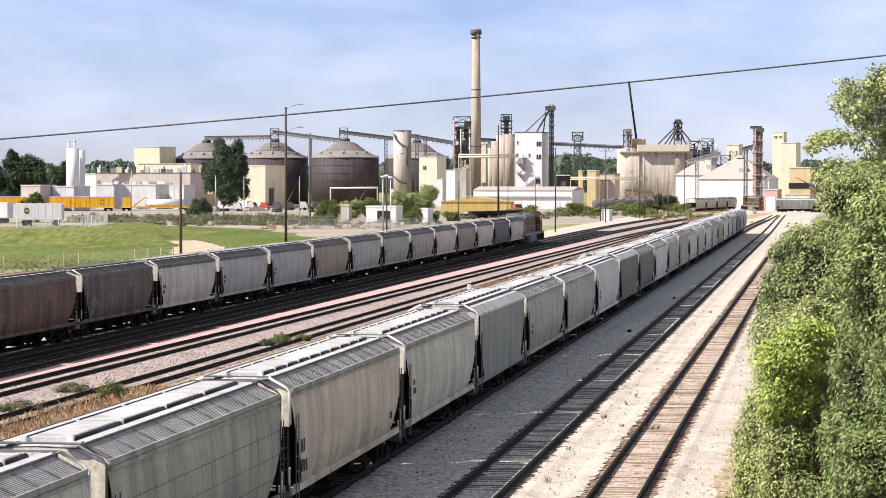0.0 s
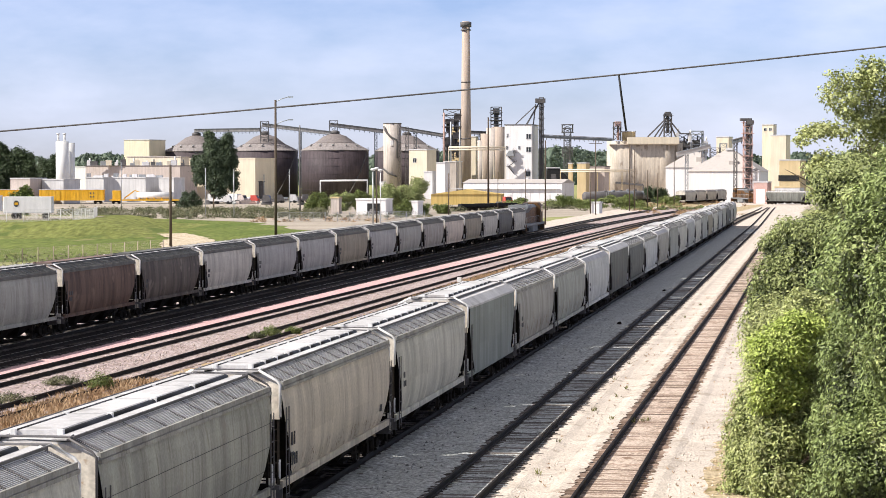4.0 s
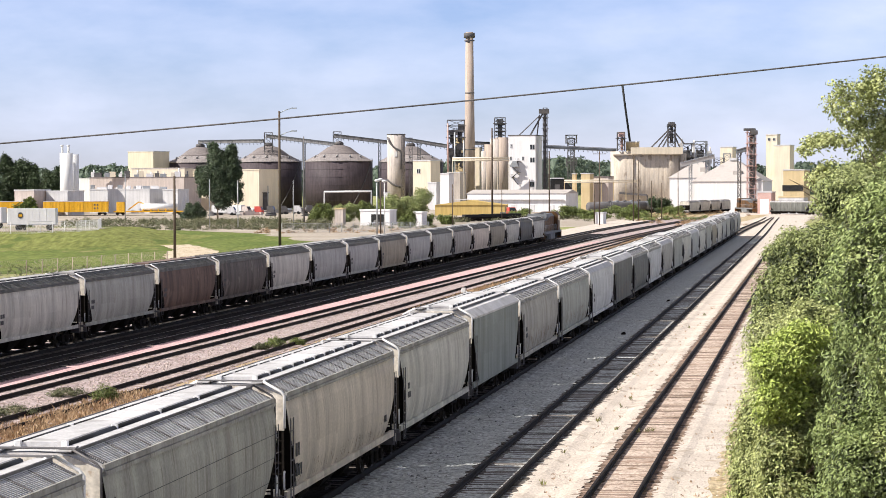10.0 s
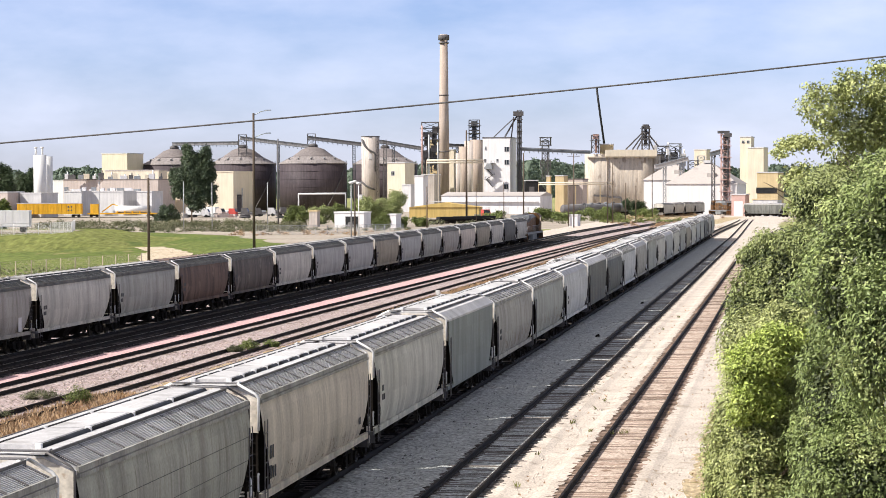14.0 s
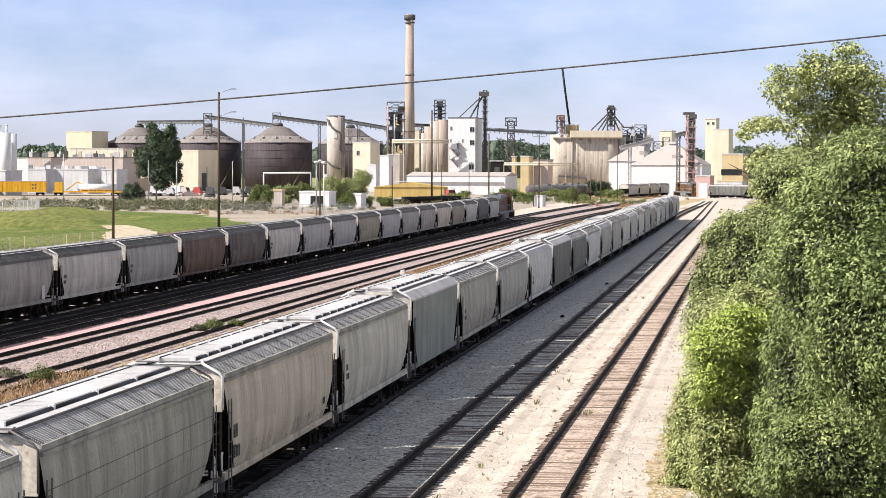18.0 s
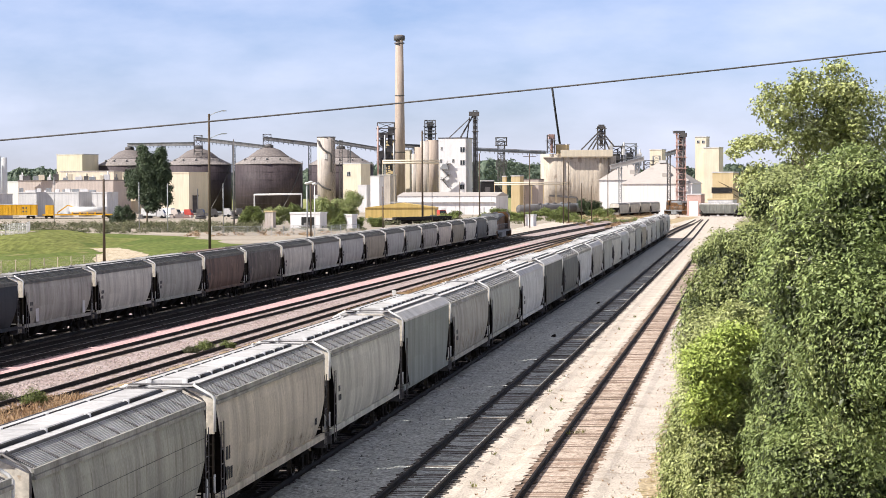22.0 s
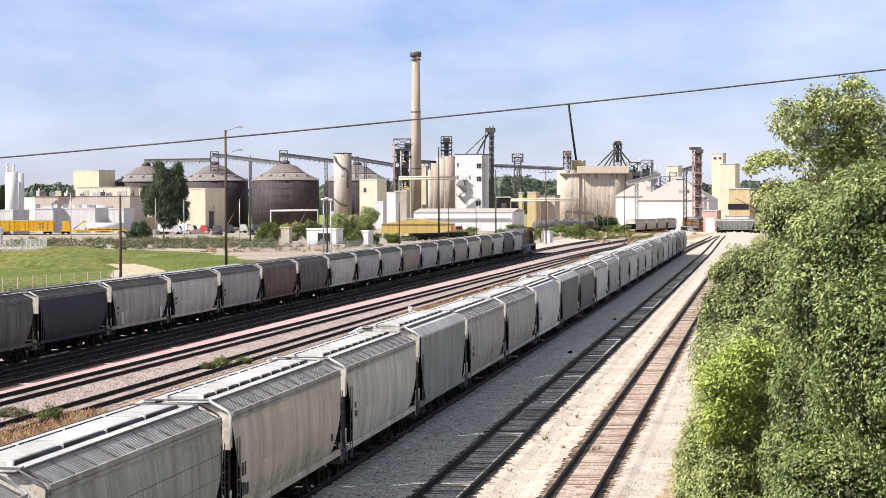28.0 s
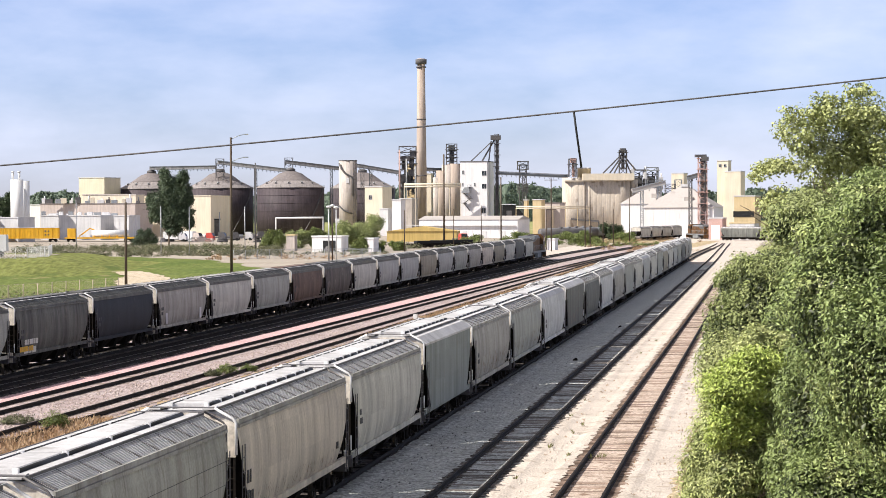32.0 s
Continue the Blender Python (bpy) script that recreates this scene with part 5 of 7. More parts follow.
def round_tank(name, r, d, radius, eave, peak, mat, roofmat, label, group="", rings=6):
    t = thing(name, site(r, d), label, "tank", group)
    shell = part("shell", Shape().spin([(radius, -0.1), (radius, eave)], 40), M[mat], t)
    s = Shape()
    for k in range(1, rings):
        z = eave * k / rings
        s.spin([(radius + 0.02, z - 0.06), (radius + 0.08, z), (radius + 0.02, z + 0.06)], 40)
    part("stiffener", s, M[mat], shell)
    mid = eave + (peak - eave) * 0.42
    roof = part("roof", Shape().spin([(radius * 0.60, mid - 0.2), (radius * 0.60, mid + 0.25), (radius * 0.33, peak - 0.9), (radius * 0.13, peak)], 40, smooth=False), M[roofmat], t)
    skirt = part("roof_skirt", Shape().spin([(radius + 0.25, eave - 0.15), (radius + 0.25, eave + 0.1), (radius * 0.61, mid), (radius * 0.5, mid)], 40, smooth=False), M["roofskirt"], t, "paler dusty lower ring of the roof")
    for k in range(20):
        a = math.tau * k / 20
        part("roof_rib", Shape().bar((radius * math.cos(a), radius * math.sin(a), eave + 0.12), (radius * 0.62 * math.cos(a), radius * 0.62 * math.sin(a), mid + 0.02), 0.1, 0.12), M["roofskirt"], skirt)
    for k in range(5):
        a = -2.6 + 0.5 * k
        part("roof_vent", Shape().spin([(0.35, 0), (0.35, 0.7), (0.5, 0.75), (0.1, 1.0)], 8), M["galv"], skirt, "", pose(radius * 0.8 * math.cos(a), radius * 0.8 * math.sin(a), eave + (mid - eave) * 0.5))
    part("cap", Shape().spin([(radius * 0.14, peak), (radius * 0.14, peak + 0.9), (radius * 0.06, peak + 1.4)], 16), M["steel"], roof)
    s = Shape()
    for k in range(14):
        a0, a1 = -1.2 + 0.06 * k, -1.2 + 0.06 * (k + 1)
        s.bar(((radius + 0.5) * math.cos(a0), (radius + 0.5) * math.sin(a0), eave * k / 14), ((radius + 0.5) * math.cos(a1), (radius + 0.5) * math.sin(a1), eave * (k + 1) / 14), 0.5, 0.12)
    tagged(part("stair", s, M["steel"], shell), kind="stuff")
    s = Shape()
    for k in range(48):
        a = math.tau * k / 48
        s.bar((radius * math.cos(a), radius * math.sin(a), eave + 0.1), (radius * math.cos(a), radius * math.sin(a), eave + 1.1), 0.05)
    tagged(part("railing", s, M["steel"], roof), kind="stuff")
    return t


def gallery(name, a, b, size, label, legs=(), mat="bluesteel", skin="housing"):
    """An inclined conveyor bridge between two points (r, d, z): a belt housing with a walkway and brackets below it."""
    a, b = Vector(a), Vector(b)
    t = thing(name, site(0, 0), label, "conveyor", "grain conveyors")
    def low(q):
        return Vector((0, 0, -q))
    part("belt_housing", Shape().bar(a + low(0.9), b + low(0.9), 1.3, size * 0.6), M[skin], t)
    part("housing_roof", Shape().bar(a + low(0.16), b + low(0.16), 1.7, 0.24), M[mat], t)
    part("walkway", Shape().bar(a + low(0.75 + size * 0.36) + Vector((0, -1.0, 0)), b + low(0.75 + size * 0.36) + Vector((0, -1.0, 0)), 0.7, 0.16), M[mat], t)
    n = max(3, int((b - a).length / 1.9))
    s = Shape()
    for k in range(n + 1):
        p = a.lerp(b, k / n) + low(0.8 + size * 0.36)
        s.bar(p + Vector((0, -0.9, 0)), p + Vector((0.25, -0.9, -0.75)), 0.22)
    tagged(part("hanger_bracket", s, M[mat], t), kind="stuff")
    s = Shape()
    for k in range(n + 1):
        p = a.lerp(b, k / n) + Vector((0, -1.3, -0.1))
        s.bar(p + low(1.2), p + low(0.1), 0.07)
    s.bar(a + Vector((0, -1.3, -0.2)), b + Vector((0, -1.3, -0.2)), 0.08)
    tagged(part("railing", s, M[mat], t), kind="stuff")
    for k in legs:
        p = a.lerp(b, k)
        part("support_leg", Shape().lattice(p.x - 0.5, p.x + 0.5, p.y - 0.5, p.y + 0.5, 0, p.z - 1.4, 2.2, 0.24), M[mat], t)
    return t


def column(name, r, d, r0, r1, top, mat, label, category, n=24, bands=()):
    t = thing(name, site(r, d), label, category)
    sh = part("shaft", Shape().spin([(r0, -0.1), (r1, top)], n), M[mat], t)
    for z, e, h in bands:
        k = r0 + (r1 - r0) * z / top
        part("band", Shape().spin([(k + 0.02, z), (k + e, z), (k + e, z + h), (k + 0.02, z + h)], n), M["steel"], sh)
    return t


def frame_tower(name, r, d, w, top, label, step=3.0, mat="steel", thick=0.25, z0=0.0, deck=True):
    t = thing(name, site(r, d), label, "steel tower")
    part("frame", Shape().lattice(-w / 2, w / 2, -w / 2, w / 2, z0, top, step, thick), M[mat], t)
    if deck:
        n = int((top - z0) / step / 2)
        for k in range(1, n + 1):
            z = z0 + step * 2 * k
            part("platform", Shape().box(-w / 2 - 0.6, w / 2 + 0.6, -w / 2 - 0.6, w / 2 + 0.6, z, z + 0.15), M[mat], t)
    return t


# tall stack
column("chimney_stack", 13.26, 1000, 2.38, 1.50, 70.41, "stack", "tall tapering buff concrete chimney stack", "chimney", 28, ((66.78, 0.5, 0.5), (68.14, 0.7, 2.0), (45.93, 0.12, 0.4), (23.26, 0.12, 0.4)))
# dark grain tanks
for r, d in ((-98.53, 1040), (-68.66, 1020), (-39.21, 1000), (-10.84, 1040)):
    round_tank("grain_tank", r, d, 13.49, 18.96, 25.53, "tank", "tankroof", "large dark brown steel grain tank with a conical roof", "grain tanks")
gallery("conveyor_bridge", (-98.98, 1040, 28.34), (-70.50, 1020, 28.34), 2.0, "level grain conveyor over the tank roofs", (0.55,))
gallery("conveyor_bridge", (-69.13, 1015, 30.27), (-40.75, 1000, 26.60), 2.2, "sloping grain conveyor between two tanks", (0.55,))
gallery("conveyor_bridge", (-41.25, 1000, 30.06), (-17.68, 1000, 27.12), 2.2, "sloping grain conveyor on a lattice leg", (0.78,))
gallery("conveyor_bridge", (-13.60, 1003, 28.70), (4.99, 1000, 25.53), 2.2, "sloping grain conveyor to the process tower", (0.35,))
gallery("conveyor_bridge", (14.58, 1005, 26.98), (22.78, 1005, 26.52), 2.0, "short conveyor bridge behind the stack", (0.5,))
gallery("conveyor_bridge", (43.52, 1000, 25.30), (71.17, 990, 23.72), 1.8, "long thin dark conveyor tube to the concrete elevator", (0.38,), "steel", "bluesteel")
for r, z in ((-68.22, 26.60), (-40.34, 26.89)):
    frame_tower("head_frame", r, 1012, 3.2, z + 4.2, "small steel head frame on a tank roof", 2.0, "steel", 0.2, z - 4.5, False)
# twin concrete silos
silo = column("concrete_silo", -16.07, 990, 3.57, 3.57, 29.53, "concrete", "stout weathered concrete silo with stained sides", "silo", 28, ((29.31, 0.15, 0.3),))
part("chute", Shape().pipe([(-3.4, -2.6, 28.3), (-2.6, -3.4, 26.2), (-0.8, -4.0, 24.2), (1.6, -4.0, 22.9), (2.0, -3.9, 21.8), (2.0, -3.9, 15.6)], 0.36, 8), M["steel"], silo, "dark grain chute bent across the silo")
part("lower_chute", Shape().pipe([(-3.6, -2.4, 11.6), (-1.8, -3.9, 9.9), (0.4, -4.1, 8.9), (1.8, -4.0, 8.4)], 0.34, 8), M["steel"], silo)
part("stair_cage", Shape().lattice(2.2, 3.4, -3.4, -2.2, 0, 28.5, 2.2, 0.14), M["steel"], silo)
part("wall_hatch", Shape().box(-0.7, 0.5, -3.72, -3.4, 20.6, 22.6, 0.05), M["whitewall"], silo)
# process buildings round the stack
b = block("process_building", -9.14, 1.31, 960, 18.59, 12, "cream", "cream process building with a small window")
windows(b, [(-1.31, 14.67)], 0, 1.2, 1.6)
block("process_annex", -3.45, 1.51, 948, 10.10, 8, "greywall", "low pale grey annex")
block("white_annex", 1.28, 6.39, 940, 13.50, 10, "whitewall", "white square annex beside the stack")
frame_tower("process_tower", 7.59, 985, 6.70, 34.89, "dark open steel process tower with vessels", 2.3, "steel", 0.35, 14.13)
for r, z, w, h in ((5.4, 21.2, 1.5, 2.6), (9.4, 23.4, 1.6, 2.4), (6.6, 29.0, 1.8, 2.0), (9.6, 30.6, 1.2, 2.6)):
    solo("process_unit", Shape().box(-w, w, -1.4, 1.4, 0, h, 0.2).rod((0, 0, -7.2), (0, 0, 0.1), 0.4, 8), M["steel"], site(r, 983, z), "dark boxy machine on the process tower", "machinery", "process machines")
block("process_block", 4.21, 11.53, 978, 14.10, 8, "concrete", "grey concrete base of the steel process tower")
frame_tower("silo_elevator", -10.24, 982, 1.3, 27.92, "thin dark bucket elevator beside the twin silos", 2.4, "steel", 0.2, 0.0, False)
for r, z, rad, h in ((5.6, 17.6, 1.0, 5.0), (8.0, 17.6, 1.3, 7.4), (9.9, 18.0, 0.9, 4.0), (6.4, 25.4, 1.2, 4.2), (9.2, 26.0, 1.0, 5.4)):
    solo("process_vessel", Shape().spin([(0.3, 0), (rad, 0.8), (rad, h - 0.8), (0.3, h)], 14).bar((0, 0, -2.2), (0, 0, 0.3), 0.5), M["steel"], site(r, 984, z), "upright vessel in the steel process tower", "vessel", "process vessels")
for r, z0, z1 in ((4.4, 14.1, 33.5), (7.1, 14.1, 30.0), (10.6, 14.1, 27.0)):
    solo("riser_pipe", Shape().rod((0, 0, z0), (0, 0, z1), 0.3, 8), M["redsteel" if r < 6 else "galv"], site(r, 981), "upright pipe on the process tower", "pipe", "riser pipes")
block("tan_tower", 7.11, 12.16, 1012, 28.47, 6, "tan", "tan clad tower behind the stack")
block("cream_tower", 15.34, 18.31, 1008, 24.31, 9, "cream", "cream clad tower beside the stack")
for r, z, rad, m in ((19.27, 22.81, 1.6, "concrete"), (21.31, 25.53, 2.2, "stack"), (23.80, 27.80, 2.4, "concrete"), (26.29, 28.25, 2.6, "stack")):
    column("bin", r, 1000, rad, rad, z, m, "tall narrow buff concrete bin", "silo", 18)
frame_tower("bucket_tower", 25.39, 1000, 4.2, 36.18, "dark steel elevator head on the bins", 1.5, "steel", 0.28, 27.80)
solo("bucket_drive", Shape().box(-0.9, 0.9, -0.8, 0.8, 0, 6.2, 0.1).box(-1.3, 1.3, -1.1, 1.1, 5.2, 7.4, 0.2), M["bluesteel"], site(25.4, 1000, 28.3), "grey casing of the elevator head on the bins", "machinery")
b = block("pipe_rack", 6.06, 27.71, 955, 2.0, 2.0, "greywall", "low concrete plinth of the pipe rack", ribs=False)
pb = thing("pipe_bridge", site(6.06, 956), "cream pipe bridge on thin columns", "pipes")
for z in (19.62, 18.76):
    part("pipe", Shape().rod((0, 0, z), (21.65, 0, z), 0.35, 8), M["cream"], pb)
for k in range(6):
    part("column", Shape().bar((4.33 * k, 0, 0), (4.33 * k, 0, 19.84), 0.3), M["cream"], pb)
# white mill tower
wt = block("mill_tower", 27.63, 41.12, 960, 28.16, 13, "whitewall", "tall white mill tower with small dark windows", roofmat="steel", ribs=False, turn=-14)
cx = (27.63 + 41.12) / 2
windows(wt, [(38.51 - cx, 23.81), (38.51 - cx, 18.80), (38.30 - cx, 9.45)], 0, 1.7, 1.8)
windows(wt, [(30.24 - cx, 24.24), (30.03 - cx, 19.46), (34.81 - cx, 19.46)], 0, 0.6, 1.3)
s = Shape()
zs = [9.23, 12.28, 14.02, 16.19, 18.37]
for i, (za, zb) in enumerate(zip(zs, zs[1:])):
    xa, xb = (-3.6, -1.2) if i % 2 else (-1.2, -3.6)
    s.bar((xa, -1.0, za), (xb, -1.0, zb), 0.9, 0.15)
    s.box(xb - 0.8, xb + 0.8, -1.6, 0, zb, zb + 0.12)
    for k in range(4):
        s.bar((xb - 0.8 + 0.53 * k, -1.6, zb), (xb - 0.8 + 0.53 * k, -1.6, zb + 1.1), 0.08)
part("fire_stair", s, M["steel"], wt, "dark zigzag outside stair")
part("stair_shed", Shape().prism([(-4.3, 16.2), (-4.3, 16.7), (-3.2, 18.4), (-1.6, 18.4), (-1.2, 16.2)], -2.0, 0), M["galv"], wt)
solo("elevator_casing", Shape().box(-0.45, 0.45, -0.4, 0.4, 0, 37.5, 0.05), M["steel"], site(41.86, 962), "dark upright casing inside the lattice elevator", "machinery")
frame_tower("bucket_elevator", 41.86, 962, 1.5, 38.88, "dark lattice bucket elevator beside the mill tower", 2.2, "steel", 0.28)
gs = thing("grain_spouts", site(0, 0), "dark sloping grain spouts from an elevator head", "spouts")
for a, b, q in (((41.65, 962, 38.01), (36.19, 964, 28.42), 0.5), ((39.68, 962, 36.27), (38.81, 964, 28.42), 0.45), ((39.68, 962, 35.83), (31.83, 964, 28.42), 0.35)):
    part("spout", Shape().bar(a, b, q), M["steel"], gs)
part("spout_head", Shape().box(39.47, 43.39, 961, 963, 36.70, 38.45), M["steel"], gs)
lt = frame_tower("lattice_tower", 59.34, 1100, 3.0, 29.6, "slim steel lattice tower with a wide head", 2.6, "steel", 0.3, 0.0, False)
part("frame", Shape().lattice(-2.3, 2.3, -2.3, 2.3, 27.6, 31.1, 1.8, 0.3), M["steel"], lt)
for z in (27.4, 30.9):
    part("platform", Shape().box(-2.6, 2.6, -2.6, 2.6, z, z + 0.3), M["steel"], lt)
part("frame", Shape().lattice(-2.2, 2.2, -2.2, 2.2, 17.0, 21.0, 2.0, 0.25), M["steel"], lt)
# white low building in front, ochre warehouse
b = block("white_warehouse", 10.53, 49.12, 860, 6.36, 16, "whitewall", "long low white warehouse with a shallow roof", ribs=True, roof="gable", rise=1.3, roofmat="roofwhite")
s = Shape().box(-22, 17, -0.9, 0, 4.21, 4.41)
part("fascia", s, M["greywall"], b)
for k in range(5):
    part("door", Shape().box(-16 + 7 * k, -14.4 + 7 * k, -0.1, 0.02, 0, 2.4), M["greywall"], b)
block("yellow_warehouse", -0.6, 22.4, 770, 3.2, 14, "yellow", "low ochre metal warehouse with a shallow gable", ribs=False, roof="shed", rise=1.5, roofmat="yellow", turn=-6)
hh = thing("conveyor_house", site(42.0, 930), "dark steel conveyor house with sloping sides and pale coping", "building")
part("wall", Shape().prism([(0, -0.1), (9.7, -0.1), (9.1, 7.1), (5.3, 11.5), (0.7, 11.5), (0.3, 7.0)], 0, 8), M["black"], hh)
part("coping", Shape().box(0.5, 5.5, -0.2, 8.2, 11.5, 11.9), M["greywall"], hh)
part("side_door", Shape().box(2.0, 4.0, -0.1, 0.02, 7.3, 9.4), M["steel"], hh)
rack = thing("pipe_rack", site(44.5, 870), "buff overhead pipe rack on thin posts", "pipes")
for z in (10.2, 10.8):
    part("pipe", Shape().rod((0, 0, z), (26.0, 0, z), 0.22, 8), M["cream"], rack)
for k in range(7):
    part("post", Shape().bar((4.3 * k, 0, -0.1), (4.3 * k, 0, 10.4), 0.25), M["tan"], rack)
# concrete grain elevator
e = thing("grain_elevator", site(75.68, 905), "weathered concrete grain elevator of joined silos", "grain elevator")
for k in range(10):
    x = -7.4 + 1.66 * k
    part("silo", Shape().spin([(4.9, -0.1), (4.9, 21.30)], 60, x, 4.1), M["silo"], e)
part("head_house", Shape().box(-5.30, 13.46, -2.4, 7, 20.28, 22.72), M["cream"], e)
part("roof_slab", Shape().box(-11.63, 13.06, -1.2, 6.2, 19.87, 20.28), M["silo"], e)
part("silo", Shape().spin([(1.8, -0.1), (1.8, 20.6)], 26, 13.9, 7.5), M["silo"], e)
part("gutter", Shape().rod((-4.4, -0.9, 0), (-4.4, -0.9, 20), 0.16, 6), M["steel"], e)
part("side_spout", Shape().bar((-9.5, -1.2, 6.2), (0.5, -2.2, 5.4), 0.7).bar((0.5, -2.2, 5.4), (0.5, -2.2, 0), 0.5), M["steel"], e)
solo("bucket_drive", Shape().box(-1.0, 1.3, -1, 1, 0, 1.8, 0.2).rod((0.2, 0, -5.0), (0.2, 0, 0.2), 0.5, 8), M["redsteel"], site(67.0, 905, 26.6), "rusty head of a bucket elevator", "machinery")
frame_tower("bucket_tower", 66.87, 905, 2.6, 28.13, "dark bucket elevator leg on the silo roof", 2.2, "steel", 0.3, 21.57)
block("roof_house", 68.74, 73.88, 906, 24.6, 4, "tan", "small concrete house on the silo roof", ribs=False)
solo("headwork_drive", Shape().box(-1.1, 1.1, -1.0, 1.0, 0, 1.7, 0.3).rod((0, 0, -6), (0, 0, 0.2), 0.6, 8), M["steel"], site(85.33, 906, 30.2), "dark drive housing on the headwork tower", "machinery")
frame_tower("headwork_tower", 85.33, 906, 2.6, 31.21, "steel headwork tower on the elevator roof", 2.0, "steel", 0.3, 22.39)
sp = thing("distribution_spouts", site(85.33, 905), "dark spouts fanning from the headwork tower", "spouts")
for xa, za, xb, zb in ((-0.41, 29.77, -7.38, 22.80), (0.00, 28.95, -3.28, 22.80), (0.41, 28.95, 4.51, 24.03), (-0.82, 28.54, -4.92, 22.80), (0.62, 27.72, 2.87, 22.80)):
    part("spout", Shape().bar((xa, 0, za), (xb, 0, zb), 0.5), M["steel"], sp)
frame_tower("dryer_tower", 92.17, 920, 4.4, 24.26, "dark steel dryer tower", 2.4, "steel", 0.4)
frame_tower("dryer_tower", 97.70, 925, 4.6, 25.18, "grey steel tower with machinery", 2.4, "galv", 0.4)
for r, d, z, w, h, m in ((92.2, 921, 12.0, 1.5, 9.5, "steel"), (97.7, 926, 13.0, 1.4, 9.0, "steel"), (95.0, 922, 16.5, 0.9, 4.0, "galv"), (94.6, 918, 21.0, 0.6, 3.0, "whitewall"), (101.6, 930, 17.0, 1.0, 4.6, "whitewall"), (89.6, 915, 20.0, 0.8, 4.4, "greywall")):
    solo("grain_dryer", Shape().box(-w, w, -w, w, 0, h, 0.2).box(-w * 0.5, w * 0.5, -w * 0.5, w * 0.5, -z, 0.1).rod((w * 0.4, 0, h), (w * 0.4, 0, h + 1.6), 0.3, 8), M[m], site(r, d, z), "boxy grain dryer with a short vent", "machinery", "grain dryers")
gallery("conveyor_bridge", (101.9, 846, 21.0), (105.2, 842, 22.0), 1.6, "short dark conveyor to the red elevator", (0.2,), "steel", "bluesteel")
frame_tower("hopper_deck", 100.3, 886, 3.4, 18.6, "low steel hopper deck behind the flat store", 1.5, "steel", 0.25, 0.0, False)
frame_tower("hopper_deck", 103.4, 888, 2.4, 20.2, "narrow steel hopper deck behind the flat store", 1.5, "galv", 0.22, 0.0, False)
gallery("conveyor_bridge", (85.97, 880, 17.05), (97.93, 880, 20.04), 2.4, "pale covered conveyor rising to the flat store", (0.3, 0.8), "galv", "roofwhite")
# white flat stores with hipped roofs
def flat_store(r0, r1, d, eave, peaks, depth, label):
    turn = radians(16)
    w = (r1 - r0 - depth * math.sin(turn)) / math.cos(turn)
    c = r0 + w / 2 * math.cos(turn)
    b = thing("flat_store", site(c, d, 0, -16), label, "storage building", "white flat stores")
    part("wall", Shape().box(-w / 2, w / 2, 0, depth, -0.1, eave), M["whitewall"], b)
    for k in range(int(w / 3)):
        part("wall_post", Shape().box(-w / 2 + 0.3 + 3 * k, -w / 2 + 0.38 + 3 * k, -0.03, 0, 0, eave - 0.1), M["whitewall"], b)
    d = 0
    for px, pz, xa, xb in peaks:
        px, xa, xb = (px - r0) / (r1 - r0) * w - w / 2, -w / 2 - 0.5, w / 2 + 0.5
        v = [(xa, d - 0.4, eave), (xb, d - 0.4, eave), (xb, d + depth + 0.4, eave), (xa, d + depth + 0.4, eave), (px - 1.6, d + depth / 2, pz), (px + 1.6, d + depth / 2, pz)]
        part("roof", Shape().add(v, [(0, 1, 5, 4), (1, 2, 5), (2, 3, 4, 5), (3, 0, 4), (0, 3, 2, 1)]), M["roofwhite"], b)
        part("dormer", Shape().box(px + 1.0, px + 4.0, d + 3.2, d + 6.0, eave + 1.2, eave + 3.6), M["roofwhite"], b)
        part("vent", Shape().box(px - 1.2, px + 1.2, d + depth / 2 - 1, d + depth / 2 + 1, pz - 0.1, pz + 0.8), M["greywall"], b)
    return b


flat_store(82.77, 99.93, 885, 11.66, [(96.14, 17.65, 82.77, 102.92)], 20, "white flat grain store with a peaked pale roof")
flat_store(87.47, 116.75, 850, 10.25, [(102.49, 17.57, 87.85, 117.14)], 22, "white flat grain store with a broad hipped roof")
red = frame_tower("red_elevator", 105.4, 835, 2.7, 27.2, "red-painted lattice elevator tower beside the store", 1.9, "redsteel", 0.26)
part("casing", Shape().box(-0.7, 0.7, -0.6, 0.6, 0, 26.5, 0.05), M["steel"], red, "dark elevator casing")
t = solo("elevator_drive", Shape().box(-3.4, 0.6, -0.6, 0.6, 0, 0.9, 0.2).box(-1.2, 1.2, -1, 1, -1.2, 0.2).rod((0, 0, -18), (0, 0, 0), 0.55, 8), M["steel"], site(106.05, 834, 27.06), "dark drive head and pipe of the red elevator", "machinery")
b = block("headhouse", 122.89, 129.00, 930, 27.58, 10, "cream", "tall cream headhouse with two small windows")
windows(b, [(-0.9, 25.90), (1.0, 25.90)], 0, 0.9, 0.9)
block("headhouse_wing", 125.37, 133.76, 925, 23.50, 12, "cream", "cream wing of the headhouse")
block("cream_house", 109.23, 116.19, 960, 23.37, 8, "cream", "cream roof house behind the flat stores")
b = block("tan_shed", 111.33, 121.12, 800, 13.66, 14, "tan", "tan metal shed with a dark open bay")
# flat black panel paints the shade inside the bay
part("open_bay", Shape().box(-3.63, 3.08, -0.15, 0.05, 7.13, 8.95), M["black"], b)
b = block("loading_shed", 101.70, 108.15, 790, 6.63, 8, "redsteel", "dull red loading shed with a white door", roofmat="greywall")
